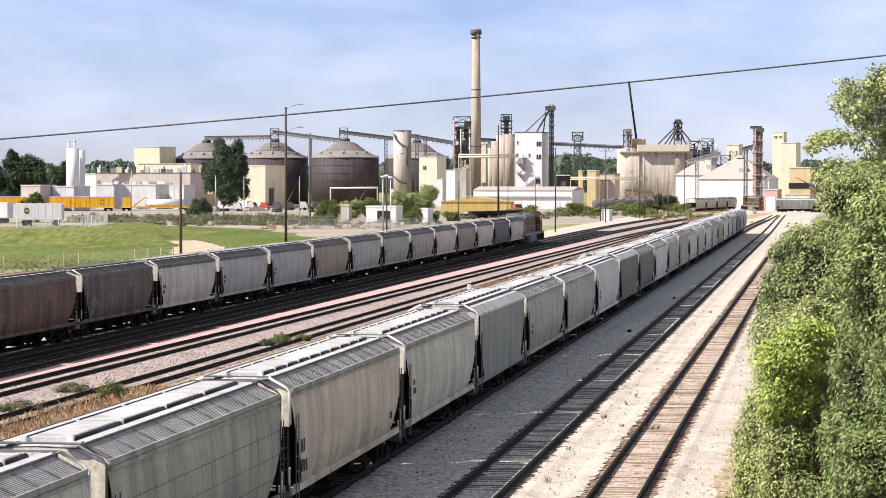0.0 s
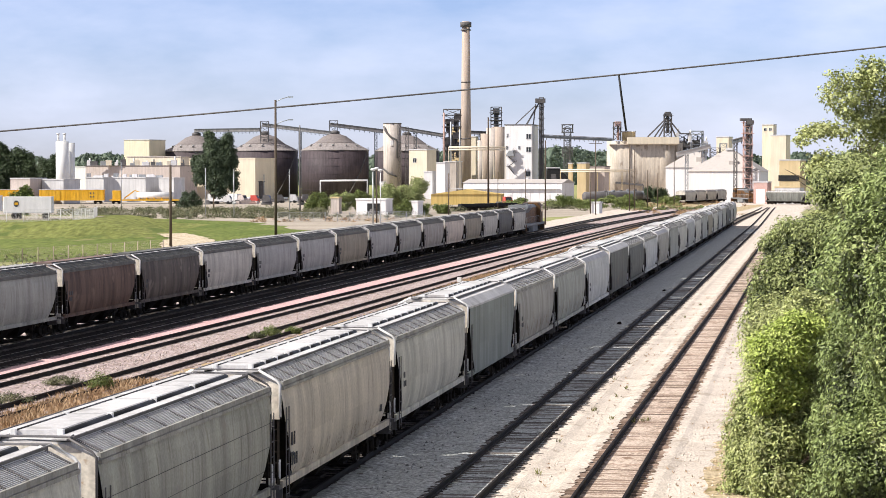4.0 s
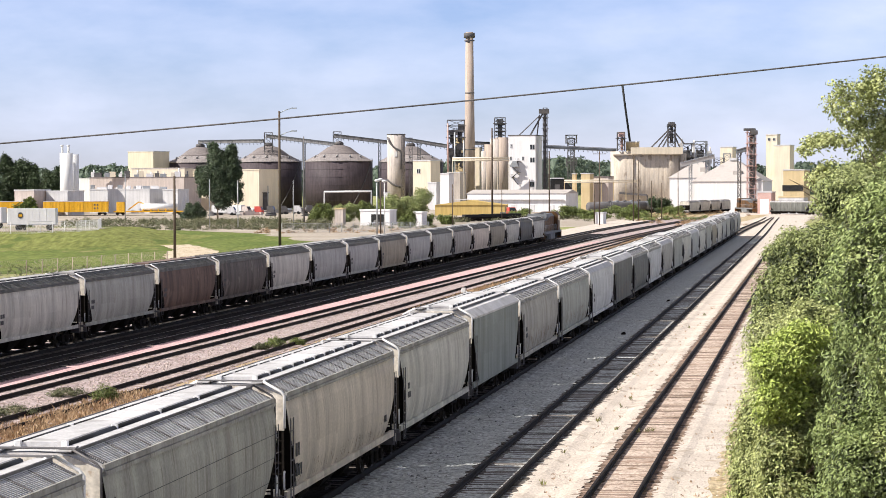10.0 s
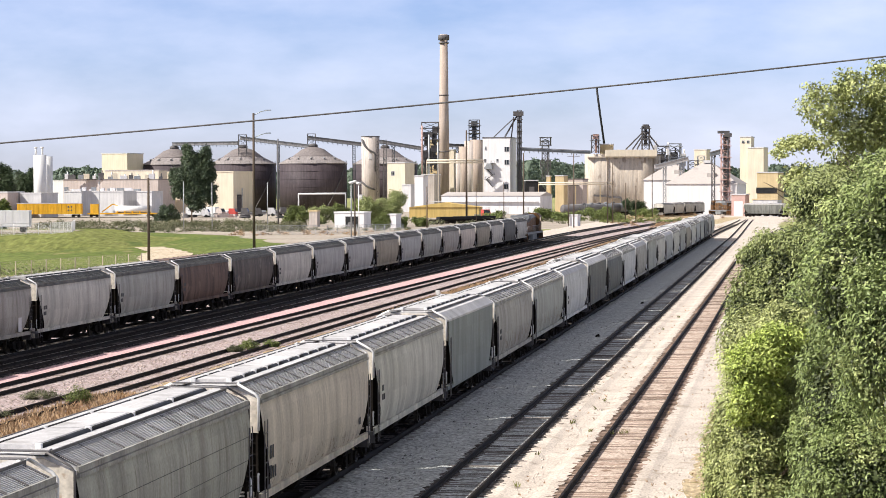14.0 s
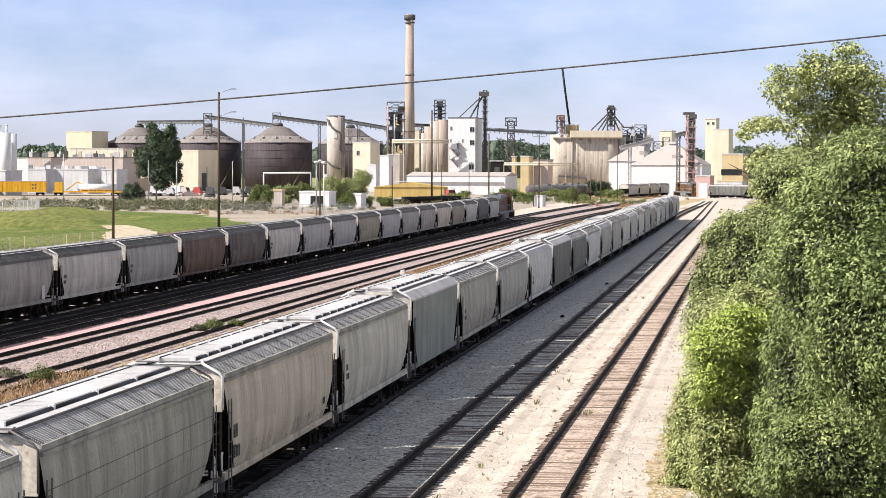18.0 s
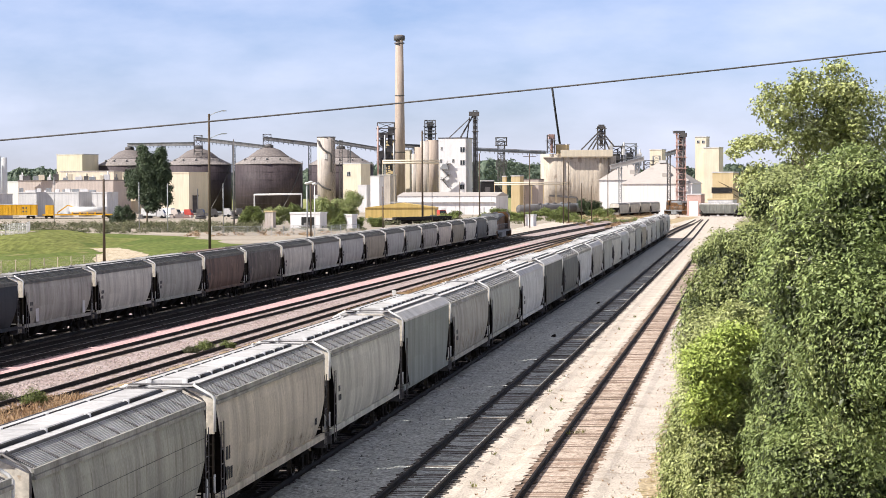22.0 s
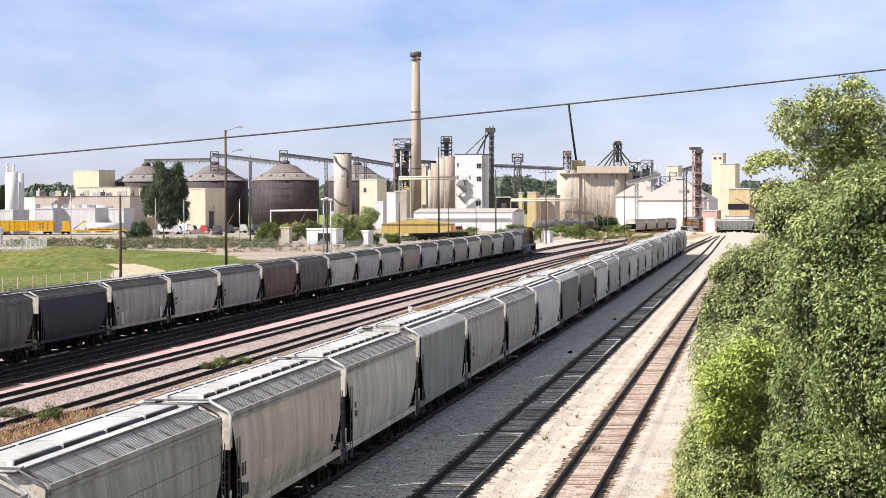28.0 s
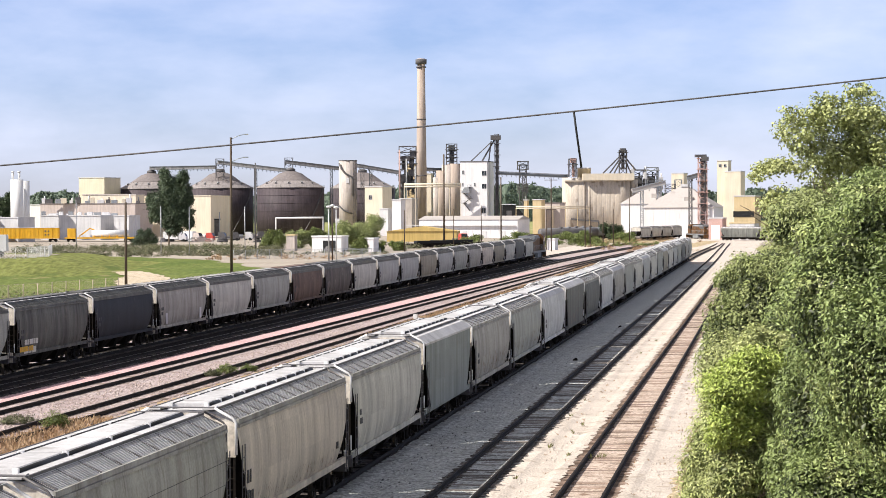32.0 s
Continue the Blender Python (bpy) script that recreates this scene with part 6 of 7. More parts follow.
part("door", Shape().box(-1.4, 1.4, -0.12, 0.02, 0, 4.6), M["whitewall"], b)
block("low_shed", 107.14, 117.04, 780, 5.08, 8, "greywall", "low pale metal shed", roofmat="tan")
# western buildings
b = block("cream_block", -126.46, -110.74, 1020, 23.30, 16, "cream", "plain cream block building")
block("long_hall", -105.31, -61.14, 960, 15.32, 22, "cream", "long cream hall in front of the tanks", roofmat="cream")
block("grey_hall", -131.67, -89.70, 940, 12.44, 16, "buff", "long buff masonry hall", roofmat="tankroof")
block("white_hall", -120.07, -94.34, 860, 8.11, 14, "greywall", "long low pale hall", roofmat="greywall")
rng = random.Random(8)
for k in range(16):
    q = rng.uniform(0.5, 1.3)
    solo("roof_unit", Shape().box(-q, q, -0.8, 0.8, 0, rng.uniform(0.5, 1.4), 0.1), M["whitewall" if k % 3 else "galv"], site(-118.93 + 1.55 * k + rng.uniform(-0.4, 0.4), 864 + 7 * (k % 2) - 0.0 * k, 8.11 + 0.34), "small rooftop air unit on the low hall", "air unit", "rooftop units")
block("ribbed_hall", -94.34, -86.16, 858, 8.0, 10, "greywall", "ribbed pale grey end of the low hall", roofmat="greywall", ribs=True)
block("penthouse", -116.73, -93.21, 950, 15.92, 8, "cream", "cream plant rooms above the buff hall", roofmat="concrete")
for k in range(14):
    q = rng.uniform(0.6, 1.6)
    solo("roof_unit", Shape().box(-q, q, -0.8, 0.8, 0, rng.uniform(0.6, 2.6), 0.1).rod((q * 0.4, 0, 0), (q * 0.4, 0, rng.uniform(1.5, 3.4)), 0.25, 8), M[("whitewall", "steel", "galv", "cream")[k % 4]], site(-130.23 + 2.75 * k + rng.uniform(-0.6, 0.6), 941.5, 12.44 + 0.34), "boxy rooftop machine with a vent pipe", "air unit", "rooftop units")
block("tan_hall", -135.63, -125.48, 800, 8.04, 12, "buff", "low buff hall behind the rail cars")
block("blue_hall", -126.26, -115.31, 805, 7.67, 12, "greywall", "low blue-grey metal hall")
block("far_white_sheds", -168.04, -135.63, 1100, 12.6, 14, "whitewall", "far white sheds with low roofs")
for k, (r, z, rad) in enumerate(((-126.19, 20.65, 2.2), (-124.66, 20.27, 1.9))):
    column("white_silo", r, 850 + 6 * k, rad, rad, z, "white", "tall white cylindrical silo", "silo", 22)
for r in (-127.54, -125.42):
    solo("vent_pipe", Shape().rod((0, 0, 0), (0, 0, 2.6), 0.4, 8).rod((0, 0, 2.6), (0, 0, 3.0), 0.6, 8), M["white"], site(r, 850, 20.46), "short white vent pipe on a silo", "pipe")
block("cream_shed", 50.9, 55.6, 880, 13.1, 6, "tan", "narrow tan tower beside the concrete elevator", roofmat="greywall")
block("post_house", 47.9, 49.7, 882, 13.0, 3, "tan", "slim tan shaft beside the pipe rack", roofmat="greywall")
block("buff_house", 55.2, 63.4, 886, 11.9, 8, "buff", "low buff house beside the concrete elevator", roofmat="tankroof")
b = block("white_shed", -18.19, -9.63, 590, 3.40, 5, "whitewall", "long white site shed with an open bay", roofmat="whitewall")
# black panel on the wall for the bay's shaded inside
part("open_bay", Shape().box(-0.9, 2.3, -0.08, 0.04, 0, 2.6), M["black"], b)
part("tarpaulin", Shape().loft([[(-0.4, -0.9, 0), (1.4, -0.9, 0), (1.6, -0.1, 0), (-0.6, -0.1, 0)], [(0.0, -0.6, 1.1), (0.9, -0.7, 1.4), (1.2, -0.1, 1.5), (-0.2, -0.1, 1.2)]]), M["steel"], b)
b = block("white_hut", -5.83, -2.39, 585, 2.92, 4, "whitewall", "small white hut with a window", roofmat="whitewall")
windows(b, [(-0.4, 1.4)], 0, 0.6, 0.6)
b = block("signal_hut", 38.08, 40.93, 600, 2.47, 3, "whitewall", "small white signal hut beside the track", roofmat="greywall")


# ---- the lot, the rail equipment and the clutter between the tracks and the works ----
def tufts(points, height, blades, seed, width=0.03, lean=0.5):
    rng = np.random.default_rng(seed)
    p = np.repeat(np.array(points, float), blades, 0)
    n = len(p)
    h = height * rng.uniform(0.4, 1.2, n)[:, None]
    d = np.stack([rng.normal(size=n) * lean, rng.normal(size=n) * lean, np.ones(n)], 1)
    p = p + np.stack([rng.normal(size=n) * height * 0.25, rng.normal(size=n) * height * 0.25, np.zeros(n)], 1)
    a = rng.uniform(0, 6.28, n)
    s = np.stack([np.cos(a), np.sin(a), np.zeros(n)], 1) * width
    return np.stack([p, p + d * h * 0.5 + s, p + d * h, p + d * h * 0.5 - s], 1).reshape(-1, 3)


def weeds(name, pts, height, blades, mat, label, seed, width=0.03, at=None):
    return tagged(part(name, leaf_mesh(name, tufts(pts, height, blades, seed, width), M[mat]), None, None, "", at), label, "weeds", kind="stuff")


def scatter(n, x0, x1, y0, y1, seed, z=0.0, power=1.0):
    r = random.Random(seed)
    return [(r.uniform(x0, x1), y0 + (y1 - y0) * r.random() ** power, z) for _ in range(n)]


weeds("dry_weeds", scatter(620, -32.2, -29.6, 82, 112, 1), 0.33, 9, "dry", "patch of rust-orange dry weeds beside the main track", 2, 0.025)
weeds("dry_weeds", scatter(1300, -31.0, -29.0, 185, 440, 3), 0.3, 7, "dry", "thin dry tan weeds along the main tracks", 4, 0.03)
weeds("dry_weeds", scatter(160, -30.6, -29.4, 205, 230, 13), 0.4, 9, "dry", "clump of brown dry weeds at the marker post", 14, 0.03)
for x, y, w, h, lf in ((-31.5, 107.5, 0.6, 1.0, "leaf_works"), (-34.2, 110.5, 0.9, 0.5, "scrub"), (-33.6, 101.0, 1.0, 0.5, "scrub"), (-31.9, 144.5, 0.7, 0.75, "leaf_works"), (-31.2, 147.6, 0.5, 0.5, "leaf_works"), (-32.4, 142.8, 0.5, 0.45, "scrub")):
    tree("weed_bush", pose(x, y, 0), [(0, 0, h * 0.5, w * 0.8, w * 0.8, h * 0.5), (w * 0.6, 0.2, h * 0.35, w * 0.5, w * 0.5, h * 0.35), (-w * 0.6, -0.1, h * 0.3, w * 0.5, w * 0.5, h * 0.3)], 2600, 0.085, lf, "small bushy green weed growing on the track ballast", h, int(600 + y), "weed", "weeds on the ballast", trunk=False, clumps=8)
weeds("green_weeds", scatter(12, -9.3, -7.6, 60, 190, 7) + [(-8.9, 101, 0), (-8.8, 101.3, 0), (-6.9, 96.5, 0.03), (-6.6, 96.8, 0.03), (-6.4, 97.1, 0.03)], 0.2, 16, "weed", "scattered green weeds in the pale gravel", 8, 0.014)
weeds("dry_weeds", scatter(120, -5.2, -2.5, 62, 150, 9) + scatter(70, -9.2, -7.6, 62, 200, 19), 0.1, 8, "dry", "low dry weeds on the gravel beside the siding", 10, 0.012)
def brush(n, r0, r1, d0, d1, h, mat, label, seed, leaves=6000, size=0.4):
    rng = random.Random(seed)
    b = []
    for _ in range(n):
        k = h * rng.uniform(0.4, 1.0)
        b.append((rng.uniform(r0, r1), rng.uniform(d0, d1), k * 0.3, k * rng.uniform(0.7, 1.6), k * 0.8, k * 0.6))
    tagged(part("brush", leaf_mesh("brush", leaf_cloud(b, leaves, size, seed, clumps=3, slim=0.3), M[mat]), None, None, "", site(0, 0)), label, "brush", kind="stuff")


brush(230, -91.97, -26.69, 590, 655, 1.9, "scrub", "belt of rough grey-green brush behind the grass field", 12, 26000, 0.34)
brush(170, -84, -24, 532, 585, 1.3, "scrub", "grey-green weeds along the back of the grass field", 13, 22000, 0.3)
brush(90, -48.14, -0.54, 545, 600, 0.6, "scrub", "low grey-green tufts on the gravel yard", 18, 6000, 0.26)
brush(60, 0.90, 39.79, 630, 700, 1.6, "scrub", "rough weeds along the edge of the works yard", 22)
brush(70, 39.46, 73.36, 650, 730, 1.4, "leaf_works", "rough weeds beside the yard throat", 25)
brush(70, 51.43, 72.51, 560, 720, 0.7, "dry", "tan dry grass at the yard throat", 24, 6000, 0.3)
brush(60, 64, 92, 720, 835, 0.8, "dry", "low dry brush in front of the flat stores", 28, 5000, 0.3)
brush(60, -37.21, -0.49, 495, 530, 0.6, "dry", "low dry brush along the pale fence", 26, 2500, 0.3)

# loose stones on the gravel
rng, s = random.Random(91), Shape()
for k in range(1500):
    x, y, q = rng.choice((rng.uniform(-9.2, -7.7), rng.uniform(-4.8, -2.4), rng.uniform(-4.8, -2.4))), 50 + 110 * rng.random() ** 1.4, rng.uniform(0.02, 0.06)
    s.add([(x - q, y, -0.01), (x + q * 0.2, y - q, -0.01), (x + q, y + q * 0.3, -0.01), (x - q * 0.2, y + q, -0.01), (x, y, q * 0.7)], [(0, 1, 4), (1, 2, 4), (2, 3, 4), (3, 0, 4)])
tagged(part("loose_stones", s, M["ballast"]), "loose pale stones and clods on the gravel", "stones", kind="stuff")
rng, s = random.Random(92), Shape()
for k in range(5200):
    x, y, q = rng.uniform(-36.2, -29.5), 85 + 120 * rng.random() ** 1.4, rng.uniform(0.035, 0.085)
    s.add([(x - q, y, 0.0), (x + q * 0.2, y - q, 0.0), (x + q, y + q * 0.3, 0.0), (x - q * 0.2, y + q, 0.0), (x, y, q * 0.8)], [(0, 1, 4), (1, 2, 4), (2, 3, 4), (3, 0, 4)])
tagged(part("ballast_stones", s, M["stone"]), "loose pinkish ballast stones between the main tracks", "stones", kind="stuff")
rng, s = random.Random(93), Shape()
for k in range(1900):
    x, y, q = rng.uniform(-13.9, -9.0), 58 + 120 * rng.random() ** 1.4, 0.015 + 0.06 * rng.random() ** 2
    s.add([(x - q, y, -0.01), (x + q * 0.2, y - q, -0.01), (x + q, y + q * 0.3, -0.01), (x - q * 0.2, y + q, -0.01), (x, y, q * 0.8)], [(0, 1, 4), (1, 2, 4), (2, 3, 4), (3, 0, 4)])
tagged(part("grey_stones", s, M["stonegrey"]), "loose grey stones on the shaded gravel", "stones", kind="stuff")
for x, y in ((-12.4, 160), (-12.2, 205)):
    solo("brake_shoe", Shape().loft([[(-0.2, -0.08, -0.05), (0.17, -0.12, -0.05), (0.2, 0.09, -0.05), (-0.14, 0.12, -0.05)], [(-0.14, -0.05, 0.13), (0.09, -0.07, 0.18), (0.11, 0.06, 0.14), (-0.08, 0.07, 0.1)]]), M["running"], pose(x, y, 0, 0, 0, 40), "dark scrap iron lying on the gravel", "scrap", "scrap on the gravel")
solo("marker_post", Shape().box(-0.18, 0.18, -0.1, 0.1, -0.1, 0.75, 0.03), M["white"], pose(-30.3, 213, 0), "short white marker post beside the track", "marker post")

# raised lot with a grassed bank
rng_b = random.Random(5)
v, f, nr, nd = [], [], 40, 24
for i in range(nd + 1):
    for j in range(nr + 1):
        r, d = -115 + 76 * j / nr, 360 + 130 * i / nd
        k = ease(372, 412, d) * (1 - ease(-57, -43, r)) * (1 - ease(462, 488, d))
        v.append((r, d, -0.055 + 2.055 * k + rng_b.uniform(0, 0.06) * (k > 0.02)))
for i in range(nd):
    for j in range(nr):
        f.append((i * (nr + 1) + j, i * (nr + 1) + j + 1, (i + 1) * (nr + 1) + j + 1, (i + 1) * (nr + 1) + j))
me = bpy.data.meshes.new("grass_bank")
me.from_pydata(v, [], f)
me.materials.append(M["mown"])
me.polygons.foreach_set("use_smooth", [True] * len(f))
tagged(part("grass_bank", me, None, None, "", site(0, 0)), "low grassed bank that carries the trailer lot", "bank", kind="structure")
sheet("trailer_lot", [(-112, 416), (-66, 414), (-60, 424), (-58.5, 448), (-112, 456)], 2.08, M["lot"], "pale gravel lot on the bank", "lot", 0.4, 3, site(0, 0))


def fence(pts, height, gap, label, mat="galv", wires=0.02, z=0.0, railed=True):
    """Posts, top rail and mesh along a line of (r, d)."""
    t = thing("chain_link_fence", site(pts[0][0], pts[0][1], z), label, "fence", "fences")
    o, m = Vector((pts[0][0], pts[0][1], 0)), Shape()
    for (xa, ya), (xb, yb) in zip(pts, pts[1:]):
        a, b = Vector((xa, ya, 0)) - o, Vector((xb, yb, 0)) - o
        n = max(1, round((b - a).length / gap))
        for k in range(n + 1):
            p = a.lerp(b, k / n)
            part("post", Shape().rod(p + Vector((0, 0, -0.2)), p + Vector((0, 0, height)), 0.05, 6), M[mat], t)
        part("top_rail", Shape().bar(a + Vector((0, 0, height - 0.04)), b + Vector((0, 0, height - 0.04)), 0.05 if railed else 0.014), M[mat], t)
        if wires:
            n = int((b - a).length / 0.28)
            for k in range(n):
                p, q = a.lerp(b, k / n), a.lerp(b, min(1, (k + height / 0.28 * 0.5) / n))
                m.bar(p, q + Vector((0, 0, height)), wires)
                p, q = a.lerp(b, 1 - k / n), a.lerp(b, max(0, 1 - (k + height / 0.28 * 0.5) / n))
                m.bar(p, q + Vector((0, 0, height)), wires)
    if m.v:
        tagged(part("wire_mesh", m, M[mat], t), kind="stuff")
    return t


fence([(-82.98, 404), (-66.46, 405), (-59.64, 413), (-58.18, 428), (-60.58, 450)], 2.8, 3.0, "pale chain-link fence round the trailer lot", "whitewall", 0.016, z=1.05)
weeds("green_weeds", [(p.x, p.y, 0.0) for p in (site(r, d).translation for r, d, _ in scatter(900, -59.16, -23.10, 238, 300, 71))], 0.26, 9, "scrub", "rough grey-green weeds along the field fence", 72, 0.03)
fence([(-59.16, 236), (-41.84, 254), (-31.16, 288)], 2.1, 3.5, "chain-link fence along the foot of the grass field", "stack", 0.006, railed=False)
fence([(-31.12, 500), (-16.97, 506), (-1.68, 520)], 1.9, 2.6, "pale wire fence in front of the works yard", z=0)


def trailer(r, d, z, length, turn, label, badge=False):
    t = thing("box_trailer", site(r, d, z, turn), label, "trailer", "parked trailers")
    body = part("box", Shape().box(-length / 2, length / 2, -1.25, 1.25, 1.0, 3.75, 0.08), M["white"], t)
    part("bottom_rail", Shape().box(-length / 2, length / 2, -1.27, 1.27, 0.94, 1.06), M["galv"], t)
    for k in range(int(length / 1.2)):
        part("side_post", Shape().box(-length / 2 + 0.5 + 1.2 * k, -length / 2 + 0.56 + 1.2 * k, -1.275, -1.25, 1.1, 3.65), M["white"], body)
    for x in (length / 2 - 1.2, -length / 2 + 1.8):
        for y in (-1.0, 1.0):
            w = part("wheel", Shape().rod((0, -0.15, 0), (0, 0.15, 0), 0.5, 14), M["rubber"], t, "", pose(x, y, 0.5))
            part("rim", Shape().rod((0, -0.16, 0), (0, 0.16, 0), 0.26, 10), M["running"], w)
        part("axle", Shape().rod((x, -1, 0.5), (x, 1, 0.5), 0.08, 8), M["running"], t)
    for y in (-0.7, 0.5):
        part("landing_leg", Shape().box(-length / 2 + 2.6, -length / 2 + 2.8, y, y + 0.2, 0, 1.0), M["running"], t)
    if badge:
        part("badge", Shape().loft([[(0.45 * math.cos(a) - length * 0.23, y, 2.55 + 0.55 * math.sin(a)) for a in (math.tau * i / 14 for i in range(14))] for y in (-1.29, -1.26)]), M["mark"], body, "dark oval badge with a gold band")
        part("badge_band", Shape().box(-length * 0.23 - 0.3, -length * 0.23 + 0.3, -1.31, -1.28, 2.35, 2.75), M["mow"], body)


trailer(-68.71, 424, 2.08, 8.2, 0, "white box trailer with a small dark badge", True)
trailer(-80.67, 446, 2.08, 7.0, -12, "pale grey box trailer on the lot")
trailer(-85.58, 434, 2.08, 8.4, 0, "white box trailer parked in line")


# yellow track machines on a far siding
def work_car(r, d, length, kind):
    t = thing("work_wagon", site(r, d, 0.1), "yellow railway work " + ("van with plain sides" if kind == "van" else "flat wagon with machinery"), "railway wagon", "yellow work train")
    if kind == "van":
        body = part("body", Shape().box(-length / 2, length / 2, -1.5, 1.5, 1.0, 4.4, 0.1), M["mow"], t)
        part("roof", Shape().box(-length / 2 - 0.1, length / 2 + 0.1, -1.55, 1.55, 4.4, 4.55), M["greywall"], t)
        for k in range(int(length / 1.5)):
            part("side_post", Shape().box(-length / 2 + 0.6 + 1.5 * k, -length / 2 + 0.7 + 1.5 * k, -1.56, -1.5, 1.1, 4.3), M["mow"], body)
        for k in range(4):
            part("louvre", Shape().box(length / 2 - 4.5 + 0.9 * (k % 2), length / 2 - 4.0 + 0.9 * (k % 2), -1.54, -1.5, 2.0 + 1.1 * (k // 2), 2.5 + 1.1 * (k // 2)), M["steel"], body)
        part("sliding_door", Shape().box(-1.4, 1.4, -1.57, -1.5, 1.1, 4.0), M["mow"], body)
    else:
        part("deck", Shape().box(-length / 2, length / 2, -1.5, 1.5, 0.9, 1.35), M["mow"], t)
        part("tank", Shape().rod((-length * 0.1, 0, 2.5), (length * 0.42, 0, 2.5), 1.15, 16), M["white"], t)
        part("cab", Shape().box(-length * 0.46, -length * 0.34, -1.2, 1.2, 1.35, 4.2, 0.1), M["mow"], t)
        part("crane_boom", Shape().bar((-length * 0.3, 0, 1.6), (-length * 0.14, 0, 4.2), 0.35).bar((-length * 0.14, 0, 4.2), (0, 0, 3.0), 0.3), M["mow"], t)
        for k in range(4):
            part("saddle", Shape().box(-length * 0.08 + 2.4 * k, -length * 0.08 + 2.4 * k + 0.4, -1.1, 1.1, 1.35, 1.9), M["mow"], t)
    for x in (-length / 2 + 2, length / 2 - 2):
        w = part("truck", Shape().box(x - 1.2, x + 1.2, -1.0, 1.0, 0.45, 0.9), M["running"], t)
        for q in (-0.9, 0.9):
            part("wheelset", Shape().rod((x + q, -0.85, 0.46), (x + q, 0.85, 0.46), 0.46, 12), M["wheel"], w)


work_car(-136.72, 800, 15.59, "van")
work_car(-115.68, 800, 20.67, "van")
work_car(-92.48, 800, 22.12, "flat")
s = Shape()
for off in (-0.75, 0.75):
    s.box(-150, -60, 800 + off - 0.05, 800 + off + 0.05, -0.03, 0.1)
tagged(part("work_siding", s, M["rail"], None, "", site(0, 0)), "rusty rails of the work train siding", "railway track", kind="structure")


# parked road vehicles
def truck_cab(r, d, colour, turn, label, bed):
    t = thing("parked_truck", site(r, d, 0, turn), label, "truck", "parked vehicles")
    part("cab", Shape().loft([[(-1.1, -3, 0.6), (1.1, -3, 0.6), (1.1, -0.6, 0.6), (-1.1, -0.6, 0.6)], [(-1.1, -3, 1.7), (1.1, -3, 1.7), (1.1, -0.6, 1.7), (-1.1, -0.6, 1.7)], [(-1.0, -2.4, 2.8), (1.0, -2.4, 2.8), (1.0, -0.6, 2.8), (-1.0, -0.6, 2.8)]]), M[colour], t)
    part("windscreen", Shape().loft([[(-0.95, -3.02, 1.75), (0.95, -3.02, 1.75), (0.9, -2.5, 2.65), (-0.9, -2.5, 2.65)], [(-0.95, -2.98, 1.72), (0.95, -2.98, 1.72), (0.9, -2.46, 2.62), (-0.9, -2.46, 2.62)]]), M["glass"], t)
    part("bed", Shape().box(-1.15, 1.15, -0.5, 4.5, 0.9, 1.3 if bed == "flat" else 3.2, 0.05), M["white" if bed != "flat" else "steel"], t)
    for y in (-2.2, 1.8, 3.4):
        for x in (-1.0, 1.0):
            part("wheel", Shape().rod((x - 0.15, y, 0.48), (x + 0.15, y, 0.48), 0.48, 12), M["rubber"], t)


for r, d, col, turn, bed, label in ((-66.9, 792, "greywall", 80, "box", "pale box truck behind the shade tree"), (-62.6, 800, "buff", 62, "box", "dusty pinkish truck parked in the yard"), (-58.4, 795, "red", 75, "flat", "dark red truck parked in the yard"),
                                    (-55.4, 806, "steel", 82, "flat", "dark flatbed truck parked in the yard"), (-51.6, 812, "steel", 95, "flat", "dark truck parked among the yard clutter"), (-47.6, 820, "greywall", 85, "flat", "pale flatbed truck near the tanks"),
                                    (-44.2, 832, "steel", 100, "flat", "worn dark truck near the tanks"), (-40.5, 838, "mow", 84, "flat", "yellow loader truck near the tanks")):
    truck_cab(r, d, col, turn, label, bed)
rng = random.Random(64)
